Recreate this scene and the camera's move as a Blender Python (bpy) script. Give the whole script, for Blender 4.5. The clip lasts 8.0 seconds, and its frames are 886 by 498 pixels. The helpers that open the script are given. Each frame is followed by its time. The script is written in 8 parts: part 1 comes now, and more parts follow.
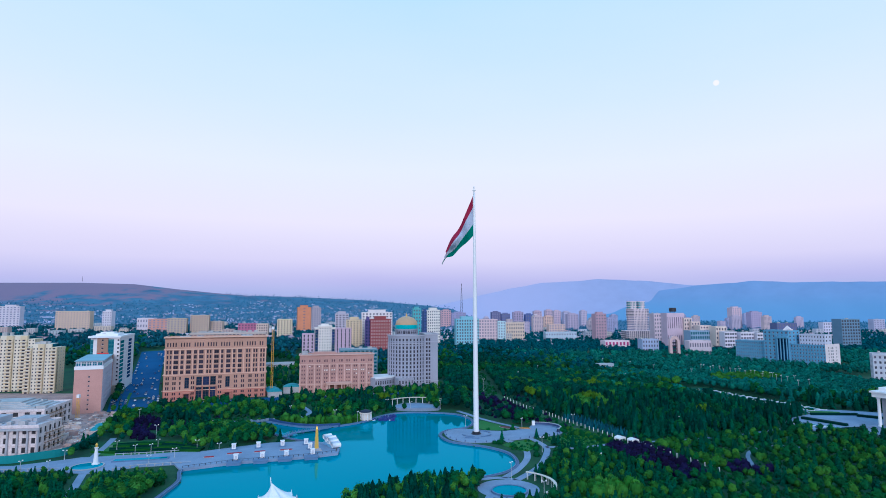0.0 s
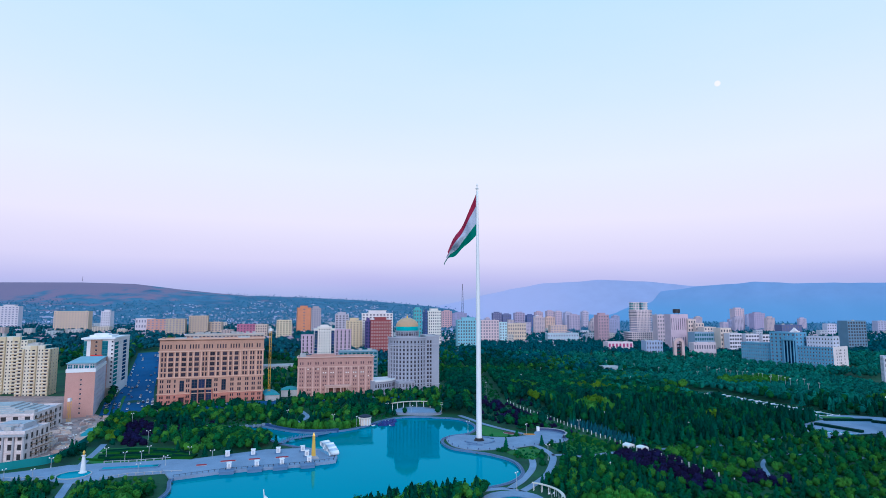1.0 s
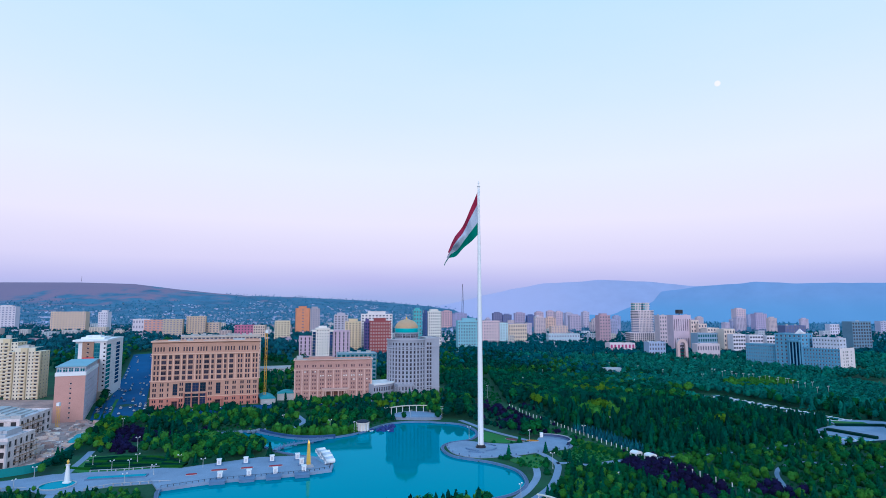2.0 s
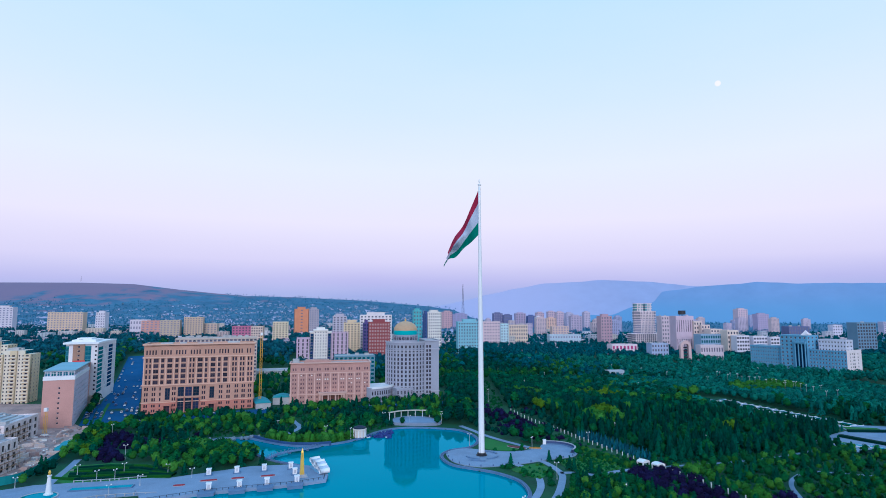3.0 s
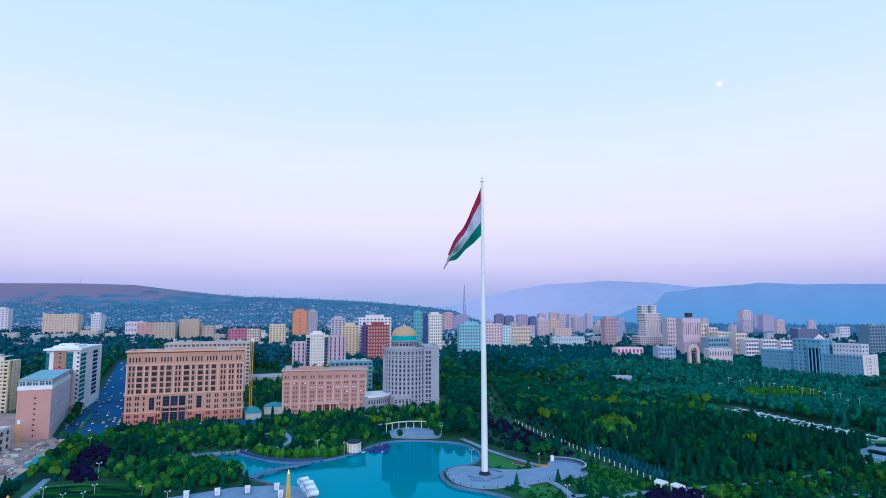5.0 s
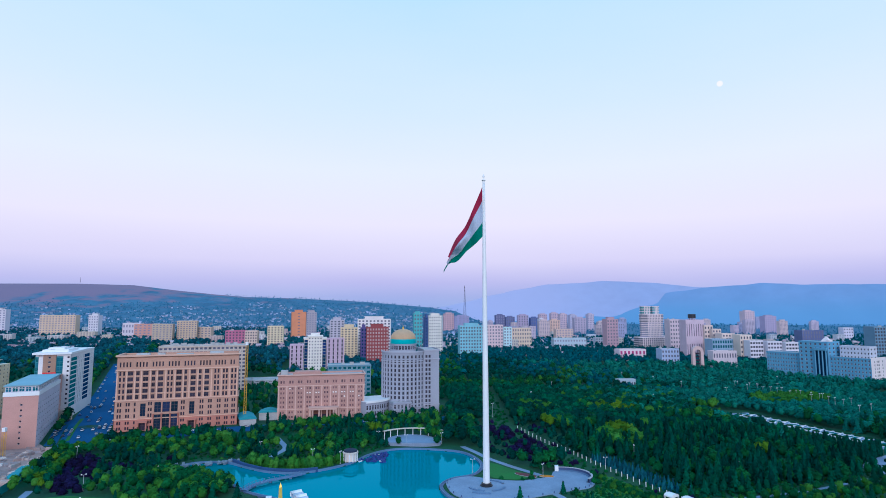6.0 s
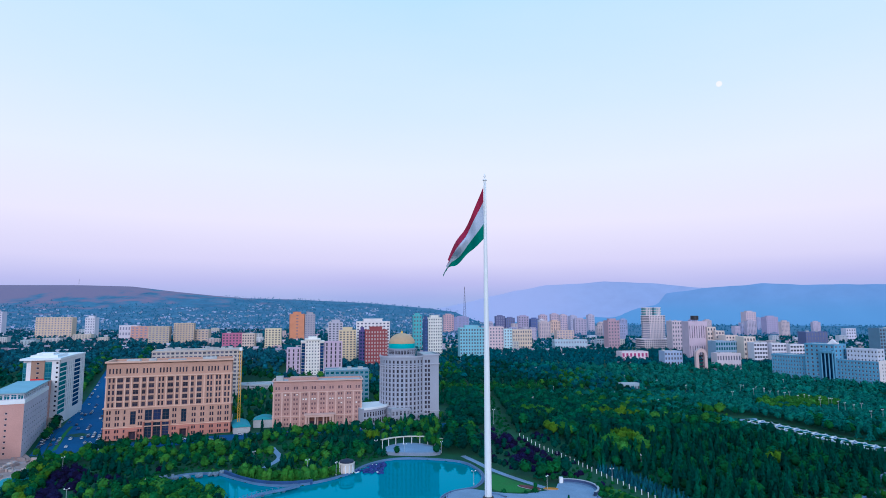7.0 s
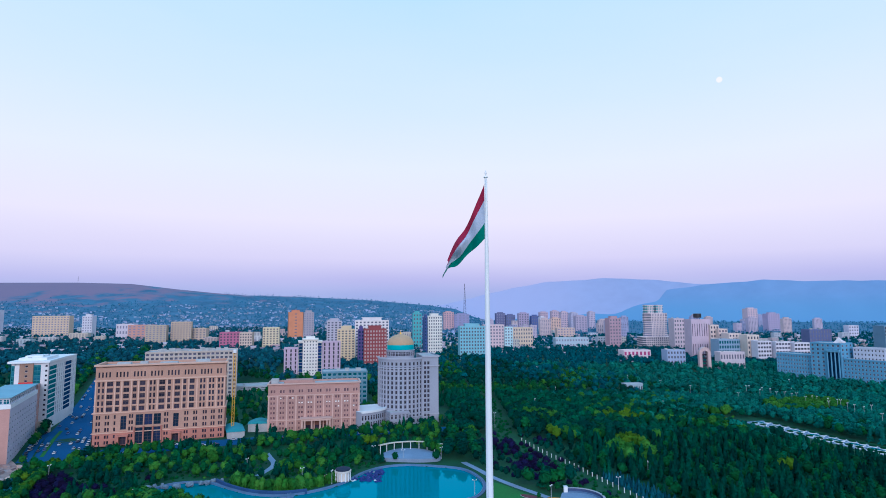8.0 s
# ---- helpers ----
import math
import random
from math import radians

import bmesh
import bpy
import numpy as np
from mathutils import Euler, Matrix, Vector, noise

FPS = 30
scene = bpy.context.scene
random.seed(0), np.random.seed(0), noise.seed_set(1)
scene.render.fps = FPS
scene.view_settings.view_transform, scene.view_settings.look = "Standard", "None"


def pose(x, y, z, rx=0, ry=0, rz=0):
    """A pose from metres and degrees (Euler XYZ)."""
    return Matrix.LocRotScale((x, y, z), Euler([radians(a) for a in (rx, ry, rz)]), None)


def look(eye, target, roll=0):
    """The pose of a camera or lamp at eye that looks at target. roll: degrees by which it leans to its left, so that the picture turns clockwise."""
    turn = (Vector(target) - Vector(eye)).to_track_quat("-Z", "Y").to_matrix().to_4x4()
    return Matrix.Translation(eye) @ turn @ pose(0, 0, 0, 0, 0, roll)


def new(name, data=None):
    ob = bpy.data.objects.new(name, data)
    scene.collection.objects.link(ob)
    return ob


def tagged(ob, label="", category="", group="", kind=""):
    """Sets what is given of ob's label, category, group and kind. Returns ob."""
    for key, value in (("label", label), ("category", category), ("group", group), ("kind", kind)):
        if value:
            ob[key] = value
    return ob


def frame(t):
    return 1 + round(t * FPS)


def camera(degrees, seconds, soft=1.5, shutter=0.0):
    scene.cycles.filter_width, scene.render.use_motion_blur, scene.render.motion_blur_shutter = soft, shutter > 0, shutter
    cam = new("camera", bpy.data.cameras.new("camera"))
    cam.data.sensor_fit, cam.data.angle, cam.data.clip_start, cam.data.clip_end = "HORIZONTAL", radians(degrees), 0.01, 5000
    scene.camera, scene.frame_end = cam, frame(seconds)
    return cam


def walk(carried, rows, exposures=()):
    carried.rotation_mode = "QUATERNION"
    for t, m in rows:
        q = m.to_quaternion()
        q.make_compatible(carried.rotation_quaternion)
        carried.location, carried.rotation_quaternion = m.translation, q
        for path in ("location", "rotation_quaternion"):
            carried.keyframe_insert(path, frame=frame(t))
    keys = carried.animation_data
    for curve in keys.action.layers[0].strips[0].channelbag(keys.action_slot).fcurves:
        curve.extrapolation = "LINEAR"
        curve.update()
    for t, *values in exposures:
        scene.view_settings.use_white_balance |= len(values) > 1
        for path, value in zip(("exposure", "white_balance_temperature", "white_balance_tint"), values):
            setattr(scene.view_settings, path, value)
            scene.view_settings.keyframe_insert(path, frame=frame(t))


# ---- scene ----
cam = camera(75.5, 8.0, soft=0.9)
PATH = [
    (0, (-21.102, -384.182, 80.402), (-21.103, -382.193, 80.616), -0.2),
    (0.5, (-21.405, -378.245, 80.892), (-21.409, -376.257, 81.107), -0.1),
    (1, (-21.865, -371.681, 81.518), (-21.869, -369.693, 81.733), -0.1),
    (1.5, (-22.192, -365.385, 82.093), (-22.196, -363.397, 82.308), -0.1),
    (3, (-21.6, -346.666, 84.544), (-21.605, -344.677, 84.759), -0.1),
    (3.5, (-21.479, -340.242, 85.242), (-21.486, -338.253, 85.458), -0.1),
    (4, (-21.182, -333.687, 85.958), (-21.19, -331.699, 86.175), -0.1),
    (4.5, (-21.006, -327.567, 86.804), (-21.015, -325.578, 87.021), -0.1),
    (6, (-20.646, -308.359, 90.222), (-20.657, -306.37, 90.439), -0.1),
    (6.5, (-20.657, -302.267, 91.296), (-20.668, -300.279, 91.513), -0.2),
    (7, (-20.583, -295.653, 92.828), (-20.593, -293.665, 93.047), -0.2),
    (7.5, (-20.356, -289.511, 94.546), (-20.366, -287.522, 94.757), -0.2),
    (8, (-20.291, -283.257, 96.06), (-20.301, -281.268, 96.267), -0.3),
]
walk(cam, [(t, look(eye, target, roll)) for t, eye, target, roll in PATH], [(0, 0.0, 5000, 10)])


# ---- world, sun, exposure ----
MOON = Vector((0.4172, 0.8411, 0.3440)).normalized()
SUN_ELEVATION, SUN_TURN = radians(22), radians(176)


def build_world():
    w = bpy.data.worlds.new("sky")
    scene.world = w
    w.use_nodes = True
    nt = w.node_tree
    nt.nodes.clear()
    out = nt.nodes.new("ShaderNodeOutputWorld")
    tc = nt.nodes.new("ShaderNodeTexCoord")
    sep = nt.nodes.new("ShaderNodeSeparateXYZ")
    nt.links.new(tc.outputs["Generated"], sep.inputs[0])
    ramp = nt.nodes.new("ShaderNodeValToRGB")
    nt.links.new(sep.outputs["Z"], ramp.inputs[0])
    stops = [(0.0, (0.347, 0.413, 0.600)), (0.025, (0.440, 0.430, 0.600)), (0.05, (0.590, 0.495, 0.640)), (0.085, (0.818, 0.655, 0.699)), (0.15, (0.981, 0.792, 0.741)),
             (0.24, (0.944, 0.851, 0.755)), (0.34, (0.814, 0.822, 0.757)), (0.48, (0.661, 0.774, 0.759)), (0.66, (0.34, 0.70, 0.90)), (1.0, (0.18, 0.62, 1.0))]
    cr = ramp.color_ramp
    while len(cr.elements) < len(stops):
        cr.elements.new(0.5)
    for e, (p, c) in zip(cr.elements, stops):
        e.position, e.color = p, (*c, 1)
    # thin high cloud, hardly visible
    mp = nt.nodes.new("ShaderNodeMapping")
    mp.inputs["Scale"].default_value = (2.0, 2.0, 9.0)
    nz = nt.nodes.new("ShaderNodeTexNoise")
    nz.inputs["Scale"].default_value, nz.inputs["Detail"].default_value = 1.6, 4
    nt.links.new(tc.outputs["Generated"], mp.inputs[0])
    nt.links.new(mp.outputs[0], nz.inputs["Vector"])
    cl = nt.nodes.new("ShaderNodeMapRange")
    cl.inputs["From Min"].default_value, cl.inputs["From Max"].default_value = 0.35, 0.75
    cl.inputs["To Min"].default_value, cl.inputs["To Max"].default_value = 0.0, 0.10
    nt.links.new(nz.outputs["Fac"], cl.inputs[0])
    mixc = nt.nodes.new("ShaderNodeMixRGB")
    mixc.inputs[2].default_value = (1.0, 0.88, 0.75, 1)
    nt.links.new(cl.outputs[0], mixc.inputs[0])
    nt.links.new(ramp.outputs[0], mixc.inputs[1])
    # the moon: a small gibbous disc
    def disc(direction, cosine):
        d = nt.nodes.new("ShaderNodeVectorMath")
        d.operation = "DOT_PRODUCT"
        d.inputs[1].default_value = direction
        n = nt.nodes.new("ShaderNodeVectorMath")
        n.operation = "NORMALIZE"
        nt.links.new(tc.outputs["Generated"], n.inputs[0])
        nt.links.new(n.outputs[0], d.inputs[0])
        g = nt.nodes.new("ShaderNodeMapRange")
        g.inputs["From Min"].default_value, g.inputs["From Max"].default_value = cosine - 3e-6, cosine + 3e-6
        nt.links.new(d.outputs["Value"], g.inputs[0])
        return g.outputs[0]
    mixm = nt.nodes.new("ShaderNodeMixRGB")
    mixm.inputs[2].default_value = (1.10, 0.92, 0.74, 1)
    nt.links.new(disc(MOON, math.cos(radians(0.24))), mixm.inputs[0])
    nt.links.new(mixc.outputs[0], mixm.inputs[1])
    bg = nt.nodes.new("ShaderNodeBackground")
    bg.inputs["Strength"].default_value = 1.0
    nt.links.new(mixm.outputs[0], bg.inputs[0])
    nt.links.new(bg.outputs[0], out.inputs[0])


build_world()
sun = new("sun", bpy.data.lights.new("sun", "SUN"))
sun.data.energy, sun.data.angle, sun.data.color = 1.75, radians(38), (1.0, 0.84, 0.72)
sun.matrix_world = look((math.sin(SUN_TURN) * math.cos(SUN_ELEVATION) * 100, math.cos(SUN_TURN) * math.cos(SUN_ELEVATION) * 100,
                         math.sin(SUN_ELEVATION) * 100), (0, 0, 0))


# ---- materials ----
def material(name, base, rough=0.8, scale=0.5, amount=0.25, fine=6.0, bump=0.0, metal=0.0, spec=0.3, second=None, obj_random=0.0, island=0.0):
    """A surface with a broad and a fine variation of its colour, in metres."""
    m = bpy.data.materials.new(name)
    m.use_nodes = True
    nt = m.node_tree
    bsdf = nt.nodes["Principled BSDF"]
    bsdf.inputs["Roughness"].default_value, bsdf.inputs["Metallic"].default_value = rough, metal
    bsdf.inputs["Specular IOR Level"].default_value = spec
    tc = nt.nodes.new("ShaderNodeTexCoord")
    geo = nt.nodes.new("ShaderNodeNewGeometry")
    broad = nt.nodes.new("ShaderNodeTexNoise")
    broad.inputs["Scale"].default_value, broad.inputs["Detail"].default_value = scale, 5
    small = nt.nodes.new("ShaderNodeTexNoise")
    small.inputs["Scale"].default_value, small.inputs["Detail"].default_value = fine, 3
    nt.links.new(geo.outputs["Position"], broad.inputs["Vector"])
    nt.links.new(geo.outputs["Position"], small.inputs["Vector"])
    two = second or tuple(c * 0.55 for c in base)
    mix = nt.nodes.new("ShaderNodeMixRGB")
    mix.inputs[1].default_value, mix.inputs[2].default_value = (*base, 1), (*two, 1)
    fac = nt.nodes.new("ShaderNodeMapRange")
    fac.inputs["From Min"].default_value, fac.inputs["From Max"].default_value = 0.35, 0.7
    fac.inputs["To Max"].default_value = min(1.0, amount * (2.0 if not second else 3.0))
    nt.links.new(broad.outputs["Fac"], fac.inputs[0])
    nt.links.new(fac.outputs[0], mix.inputs[0])
    val = nt.nodes.new("ShaderNodeMapRange")
    val.inputs["To Min"].default_value, val.inputs["To Max"].default_value = 1 - amount, 1 + amount
    nt.links.new(small.outputs["Fac"], val.inputs[0])
    hsv = nt.nodes.new("ShaderNodeHueSaturation")
    nt.links.new(mix.outputs[0], hsv.inputs["Color"])
    last = val.outputs[0]
    for on, source in ((obj_random, "object"), (island, "island")):
        if on:
            src = nt.nodes.new("ShaderNodeObjectInfo").outputs["Random"] if source == "object" else geo.outputs["Random Per Island"]
            r = nt.nodes.new("ShaderNodeMapRange")
            r.inputs["To Min"].default_value, r.inputs["To Max"].default_value = 1 - on, 1 + on
            nt.links.new(src, r.inputs[0])
            mul = nt.nodes.new("ShaderNodeMath")
            mul.operation = "MULTIPLY"
            nt.links.new(last, mul.inputs[0])
            nt.links.new(r.outputs[0], mul.inputs[1])
            last = mul.outputs[0]
            h = nt.nodes.new("ShaderNodeMapRange")
            h.inputs["To Min"].default_value, h.inputs["To Max"].default_value = 0.5 - on * 0.06, 0.5 + on * 0.06
            nt.links.new(src, h.inputs[0])
            nt.links.new(h.outputs[0], hsv.inputs["Hue"])
    nt.links.new(last, hsv.inputs["Value"])
    nt.links.new(hsv.outputs[0], bsdf.inputs["Base Color"])
    if bump:
        b = nt.nodes.new("ShaderNodeBump")
        b.inputs["Strength"].default_value, b.inputs["Distance"].default_value = 0.6, bump
        nt.links.new(small.outputs["Fac"], b.inputs["Height"])
        nt.links.new(b.outputs[0], bsdf.inputs["Normal"])
    return m


def foliage(name, base, second, obj=0.1, isl=0.12, spread=1.0):
    """Leaves: a tone for each tree (its "tint"), a slighter one for each spray."""
    m = material(name, base, 0.9, 0.11, 0.25, 0.5, 0, 0, 0.04, second, obj, isl)
    nt = m.node_tree
    bsdf = nt.nodes["Principled BSDF"]
    tint = nt.nodes.new("ShaderNodeAttribute")
    tint.attribute_name = "tint"
    tone = nt.nodes.new("ShaderNodeHueSaturation")
    for socket, low, high in (("Value", 1 - 0.45 * spread, 1 + 0.5 * spread), ("Hue", 0.5 + 0.014 * spread, 0.5 - 0.014 * spread)):
        r = nt.nodes.new("ShaderNodeMapRange")
        r.inputs["To Min"].default_value, r.inputs["To Max"].default_value = low, high
        nt.links.new(tint.outputs["Fac"], r.inputs[0])
        nt.links.new(r.outputs[0], tone.inputs[socket])
    nt.links.new(bsdf.inputs["Base Color"].links[0].from_socket, tone.inputs["Color"])
    nt.links.new(tone.outputs[0], bsdf.inputs["Base Color"])
    return m


M = {}
M["grass"] = material("grass", (0.015, 0.086, 0.032), 0.95, 0.05, 0.35, 0.7, 0.1, second=(0.009, 0.048, 0.028))
M["lamp_grey"] = material("lamp_grey", (0.42, 0.45, 0.50), 0.4, 0.3, 0.1, 3.0)
M["lawn"] = material("lawn", (0.030, 0.170, 0.030), 0.95, 0.08, 0.25, 0.9, 0.05, second=(0.032, 0.115, 0.03))
M["asphalt"] = material("asphalt", (0.024, 0.098, 0.230), 0.9, 0.05, 0.2, 1.0, 0.01, spec=0.05)
M["paving"] = material("paving", (0.25, 0.31, 0.43), 0.8, 0.08, 0.22, 1.5, 0.01, spec=0.12)
M["paving_dark"] = material("paving_dark", (0.12, 0.16, 0.26), 0.8, 0.08, 0.25, 1.5, 0.01, spec=0.12)
M["paving_warm"] = material("paving_warm", (0.34, 0.27, 0.26), 0.75, 0.1, 0.2, 1.5, 0.01)
M["earth"] = material("earth", (0.46, 0.295, 0.25), 0.95, 0.08, 0.35, 0.6, 0.2, second=(0.27, 0.19, 0.18))
M["stone"] = material("stone", (0.42, 0.42, 0.46), 0.7, 0.2, 0.15, 2.0)
M["kerb"] = material("kerb", (0.12, 0.20, 0.34), 0.6, 0.2, 0.2, 2.0)
M["white"] = material("white", (0.78, 0.78, 0.80), 0.45, 0.2, 0.06, 2.0)
M["white_metal"] = material("white_metal", (0.80, 0.80, 0.82), 0.35, 0.1, 0.05, 1.0, spec=0.5)
M["dark_metal"] = material("dark_metal", (0.05, 0.05, 0.06), 0.5, 0.3, 0.2, 3.0, metal=0.5)
M["concrete"] = material("concrete", (0.46, 0.45, 0.46), 0.9, 0.15, 0.25, 1.2, 0.02)
M["gold"] = material("gold", (0.85, 0.52, 0.10), 0.35, 0.5, 0.1, 3.0, metal=0.6)
M["bark"] = material("bark", (0.10, 0.075, 0.06), 0.95, 1.0, 0.3, 8.0)
M["leaf"] = foliage("leaf", (0.014, 0.098, 0.026), (0.007, 0.056, 0.028))
M["leaf_light"] = foliage("leaf_light", (0.050, 0.165, 0.020), (0.024, 0.110, 0.024))
M["leaf_dark"] = foliage("leaf_dark", (0.006, 0.064, 0.042), (0.004, 0.036, 0.034))
M["leaf_needle"] = foliage("leaf_needle", (0.009, 0.086, 0.044), (0.005, 0.048, 0.036))
M["leaf_yellow"] = foliage("leaf_yellow", (0.090, 0.185, 0.010), (0.060, 0.150, 0.014), 0.08, 0.08)
M["leaf_purple"] = foliage("leaf_purple", (0.016, 0.012, 0.058), (0.009, 0.009, 0.040), 0.1, 0.1)
# far, hill, east and mid leaves: distance haze painted into their colour
M["leaf_far_haze"] = foliage("leaf_far_haze", (0.011, 0.096, 0.114), (0.007, 0.066, 0.092), 0.0, 0.06, 0.7)
M["leaf_hill_haze"] = foliage("leaf_hill_haze", (0.058, 0.185, 0.285), (0.046, 0.150, 0.245), 0.0, 0.03, 0.35)
# the blue spruces' own colour, also a haze tint on foothill trees
M["leaf_blue_haze"] = foliage("leaf_blue_haze", (0.020, 0.105, 0.140), (0.012, 0.075, 0.110))
M["leaf_east_haze"] = foliage("leaf_east_haze", (0.022, 0.152, 0.108), (0.013, 0.102, 0.098), 0.0, 0.1, 0.9)
M["leaf_mid_haze"] = foliage("leaf_mid_haze", (0.010, 0.096, 0.048), (0.006, 0.060, 0.042))


def hazed_hill_cover():
    """Green slopes, blued with painted-in haze, that give way to dry brown grass towards the western hilltop."""
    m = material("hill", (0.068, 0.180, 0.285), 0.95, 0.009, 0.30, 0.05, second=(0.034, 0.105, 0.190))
    nt = m.node_tree
    bsdf = nt.nodes["Principled BSDF"]
    green = bsdf.inputs["Base Color"].links[0].from_socket
    geo = nt.nodes.new("ShaderNodeNewGeometry")
    sep = nt.nodes.new("ShaderNodeSeparateXYZ")
    nt.links.new(geo.outputs["Position"], sep.inputs[0])
    n = nt.nodes.new("ShaderNodeTexNoise")
    n.inputs["Scale"].default_value, n.inputs["Detail"].default_value = 0.006, 9
    nt.links.new(geo.outputs["Position"], n.inputs["Vector"])

    def scaled(socket, low, high):
        r = nt.nodes.new("ShaderNodeMapRange")
        r.clamp = False
        r.inputs["From Min"].default_value, r.inputs["From Max"].default_value = low, high
        nt.links.new(socket, r.inputs[0])
        return r.outputs[0]

    def plus(a, b):
        p = nt.nodes.new("ShaderNodeMath")
        p.operation = "ADD"
        nt.links.new(a, p.inputs[0])
        nt.links.new(b, p.inputs[1])
        return p.outputs[0]

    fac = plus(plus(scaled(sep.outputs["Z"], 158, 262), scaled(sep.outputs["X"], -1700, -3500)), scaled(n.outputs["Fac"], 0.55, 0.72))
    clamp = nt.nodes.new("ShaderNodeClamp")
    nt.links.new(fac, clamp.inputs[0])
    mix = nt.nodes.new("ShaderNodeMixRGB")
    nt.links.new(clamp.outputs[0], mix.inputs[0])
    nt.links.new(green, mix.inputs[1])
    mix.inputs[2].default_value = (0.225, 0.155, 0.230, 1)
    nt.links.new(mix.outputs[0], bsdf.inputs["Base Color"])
    return m


M["hill"] = hazed_hill_cover()


def glass(name, base, rough=0.12):
    m = material(name, base, rough, 0.3, 0.2, 1.0, spec=0.3, obj_random=0.35)
    return m


M["glass"] = glass("glass", (0.045, 0.04, 0.065))
M["glass_teal"] = glass("glass_teal", (0.02, 0.13, 0.18))
# haze over distant dark panes is put into these two paler colours
M["glass_far_haze"] = glass("glass_far_haze", (0.20, 0.20, 0.28), 0.3)
M["glass_mid_haze"] = glass("glass_mid_haze", (0.11, 0.11, 0.16), 0.25)
M["glass_blue"] = glass("glass_blue", (0.015, 0.05, 0.14))
M["panel_teal"] = material("panel_teal", (0.022, 0.170, 0.200), 0.7, 0.3, 0.2, 1.0, spec=0.0)
M["panel_blue"] = material("panel_blue", (0.014, 0.060, 0.160), 0.7, 0.3, 0.2, 1.0, spec=0.0)
M["glass_dusk"] = glass("glass_dusk", (0.022, 0.040, 0.085))


def water():
    m = bpy.data.materials.new("water")
    m.use_nodes = True
    nt = m.node_tree
    nt.nodes.remove(nt.nodes["Principled BSDF"])
    out = nt.nodes["Material Output"]
    deep = nt.nodes.new("ShaderNodeBsdfDiffuse")
    gloss = nt.nodes.new("ShaderNodeBsdfGlossy")
    gloss.inputs["Color"].default_value, gloss.inputs["Roughness"].default_value = (0.13, 0.58, 1.0, 1), 0.03
    geo = nt.nodes.new("ShaderNodeNewGeometry")
    broad = nt.nodes.new("ShaderNodeTexNoise")
    broad.inputs["Scale"].default_value, broad.inputs["Detail"].default_value = 0.02, 3
    nt.links.new(geo.outputs["Position"], broad.inputs["Vector"])
    mix = nt.nodes.new("ShaderNodeMixRGB")
    mix.inputs[1].default_value, mix.inputs[2].default_value = (0.016, 0.232, 0.250, 1), (0.013, 0.195, 0.235, 1)
    nt.links.new(broad.outputs["Fac"], mix.inputs[0])
    nt.links.new(mix.outputs[0], deep.inputs["Color"])
    n = nt.nodes.new("ShaderNodeTexNoise")
    n.inputs["Scale"].default_value, n.inputs["Detail"].default_value = 0.55, 4
    nt.links.new(geo.outputs["Position"], n.inputs["Vector"])
    bp = nt.nodes.new("ShaderNodeBump")
    bp.inputs["Strength"].default_value, bp.inputs["Distance"].default_value = 0.10, 0.08
    nt.links.new(n.outputs["Fac"], bp.inputs["Height"])
    nt.links.new(bp.outputs[0], gloss.inputs["Normal"])
    fr = nt.nodes.new("ShaderNodeFresnel")
    fr.inputs["IOR"].default_value = 1.55
    both = nt.nodes.new("ShaderNodeMixShader")
    nt.links.new(fr.outputs[0], both.inputs[0])
    nt.links.new(deep.outputs[0], both.inputs[1])
    nt.links.new(gloss.outputs[0], both.inputs[2])
    nt.links.new(both.outputs[0], out.inputs["Surface"])
    return m


M["water"] = water()


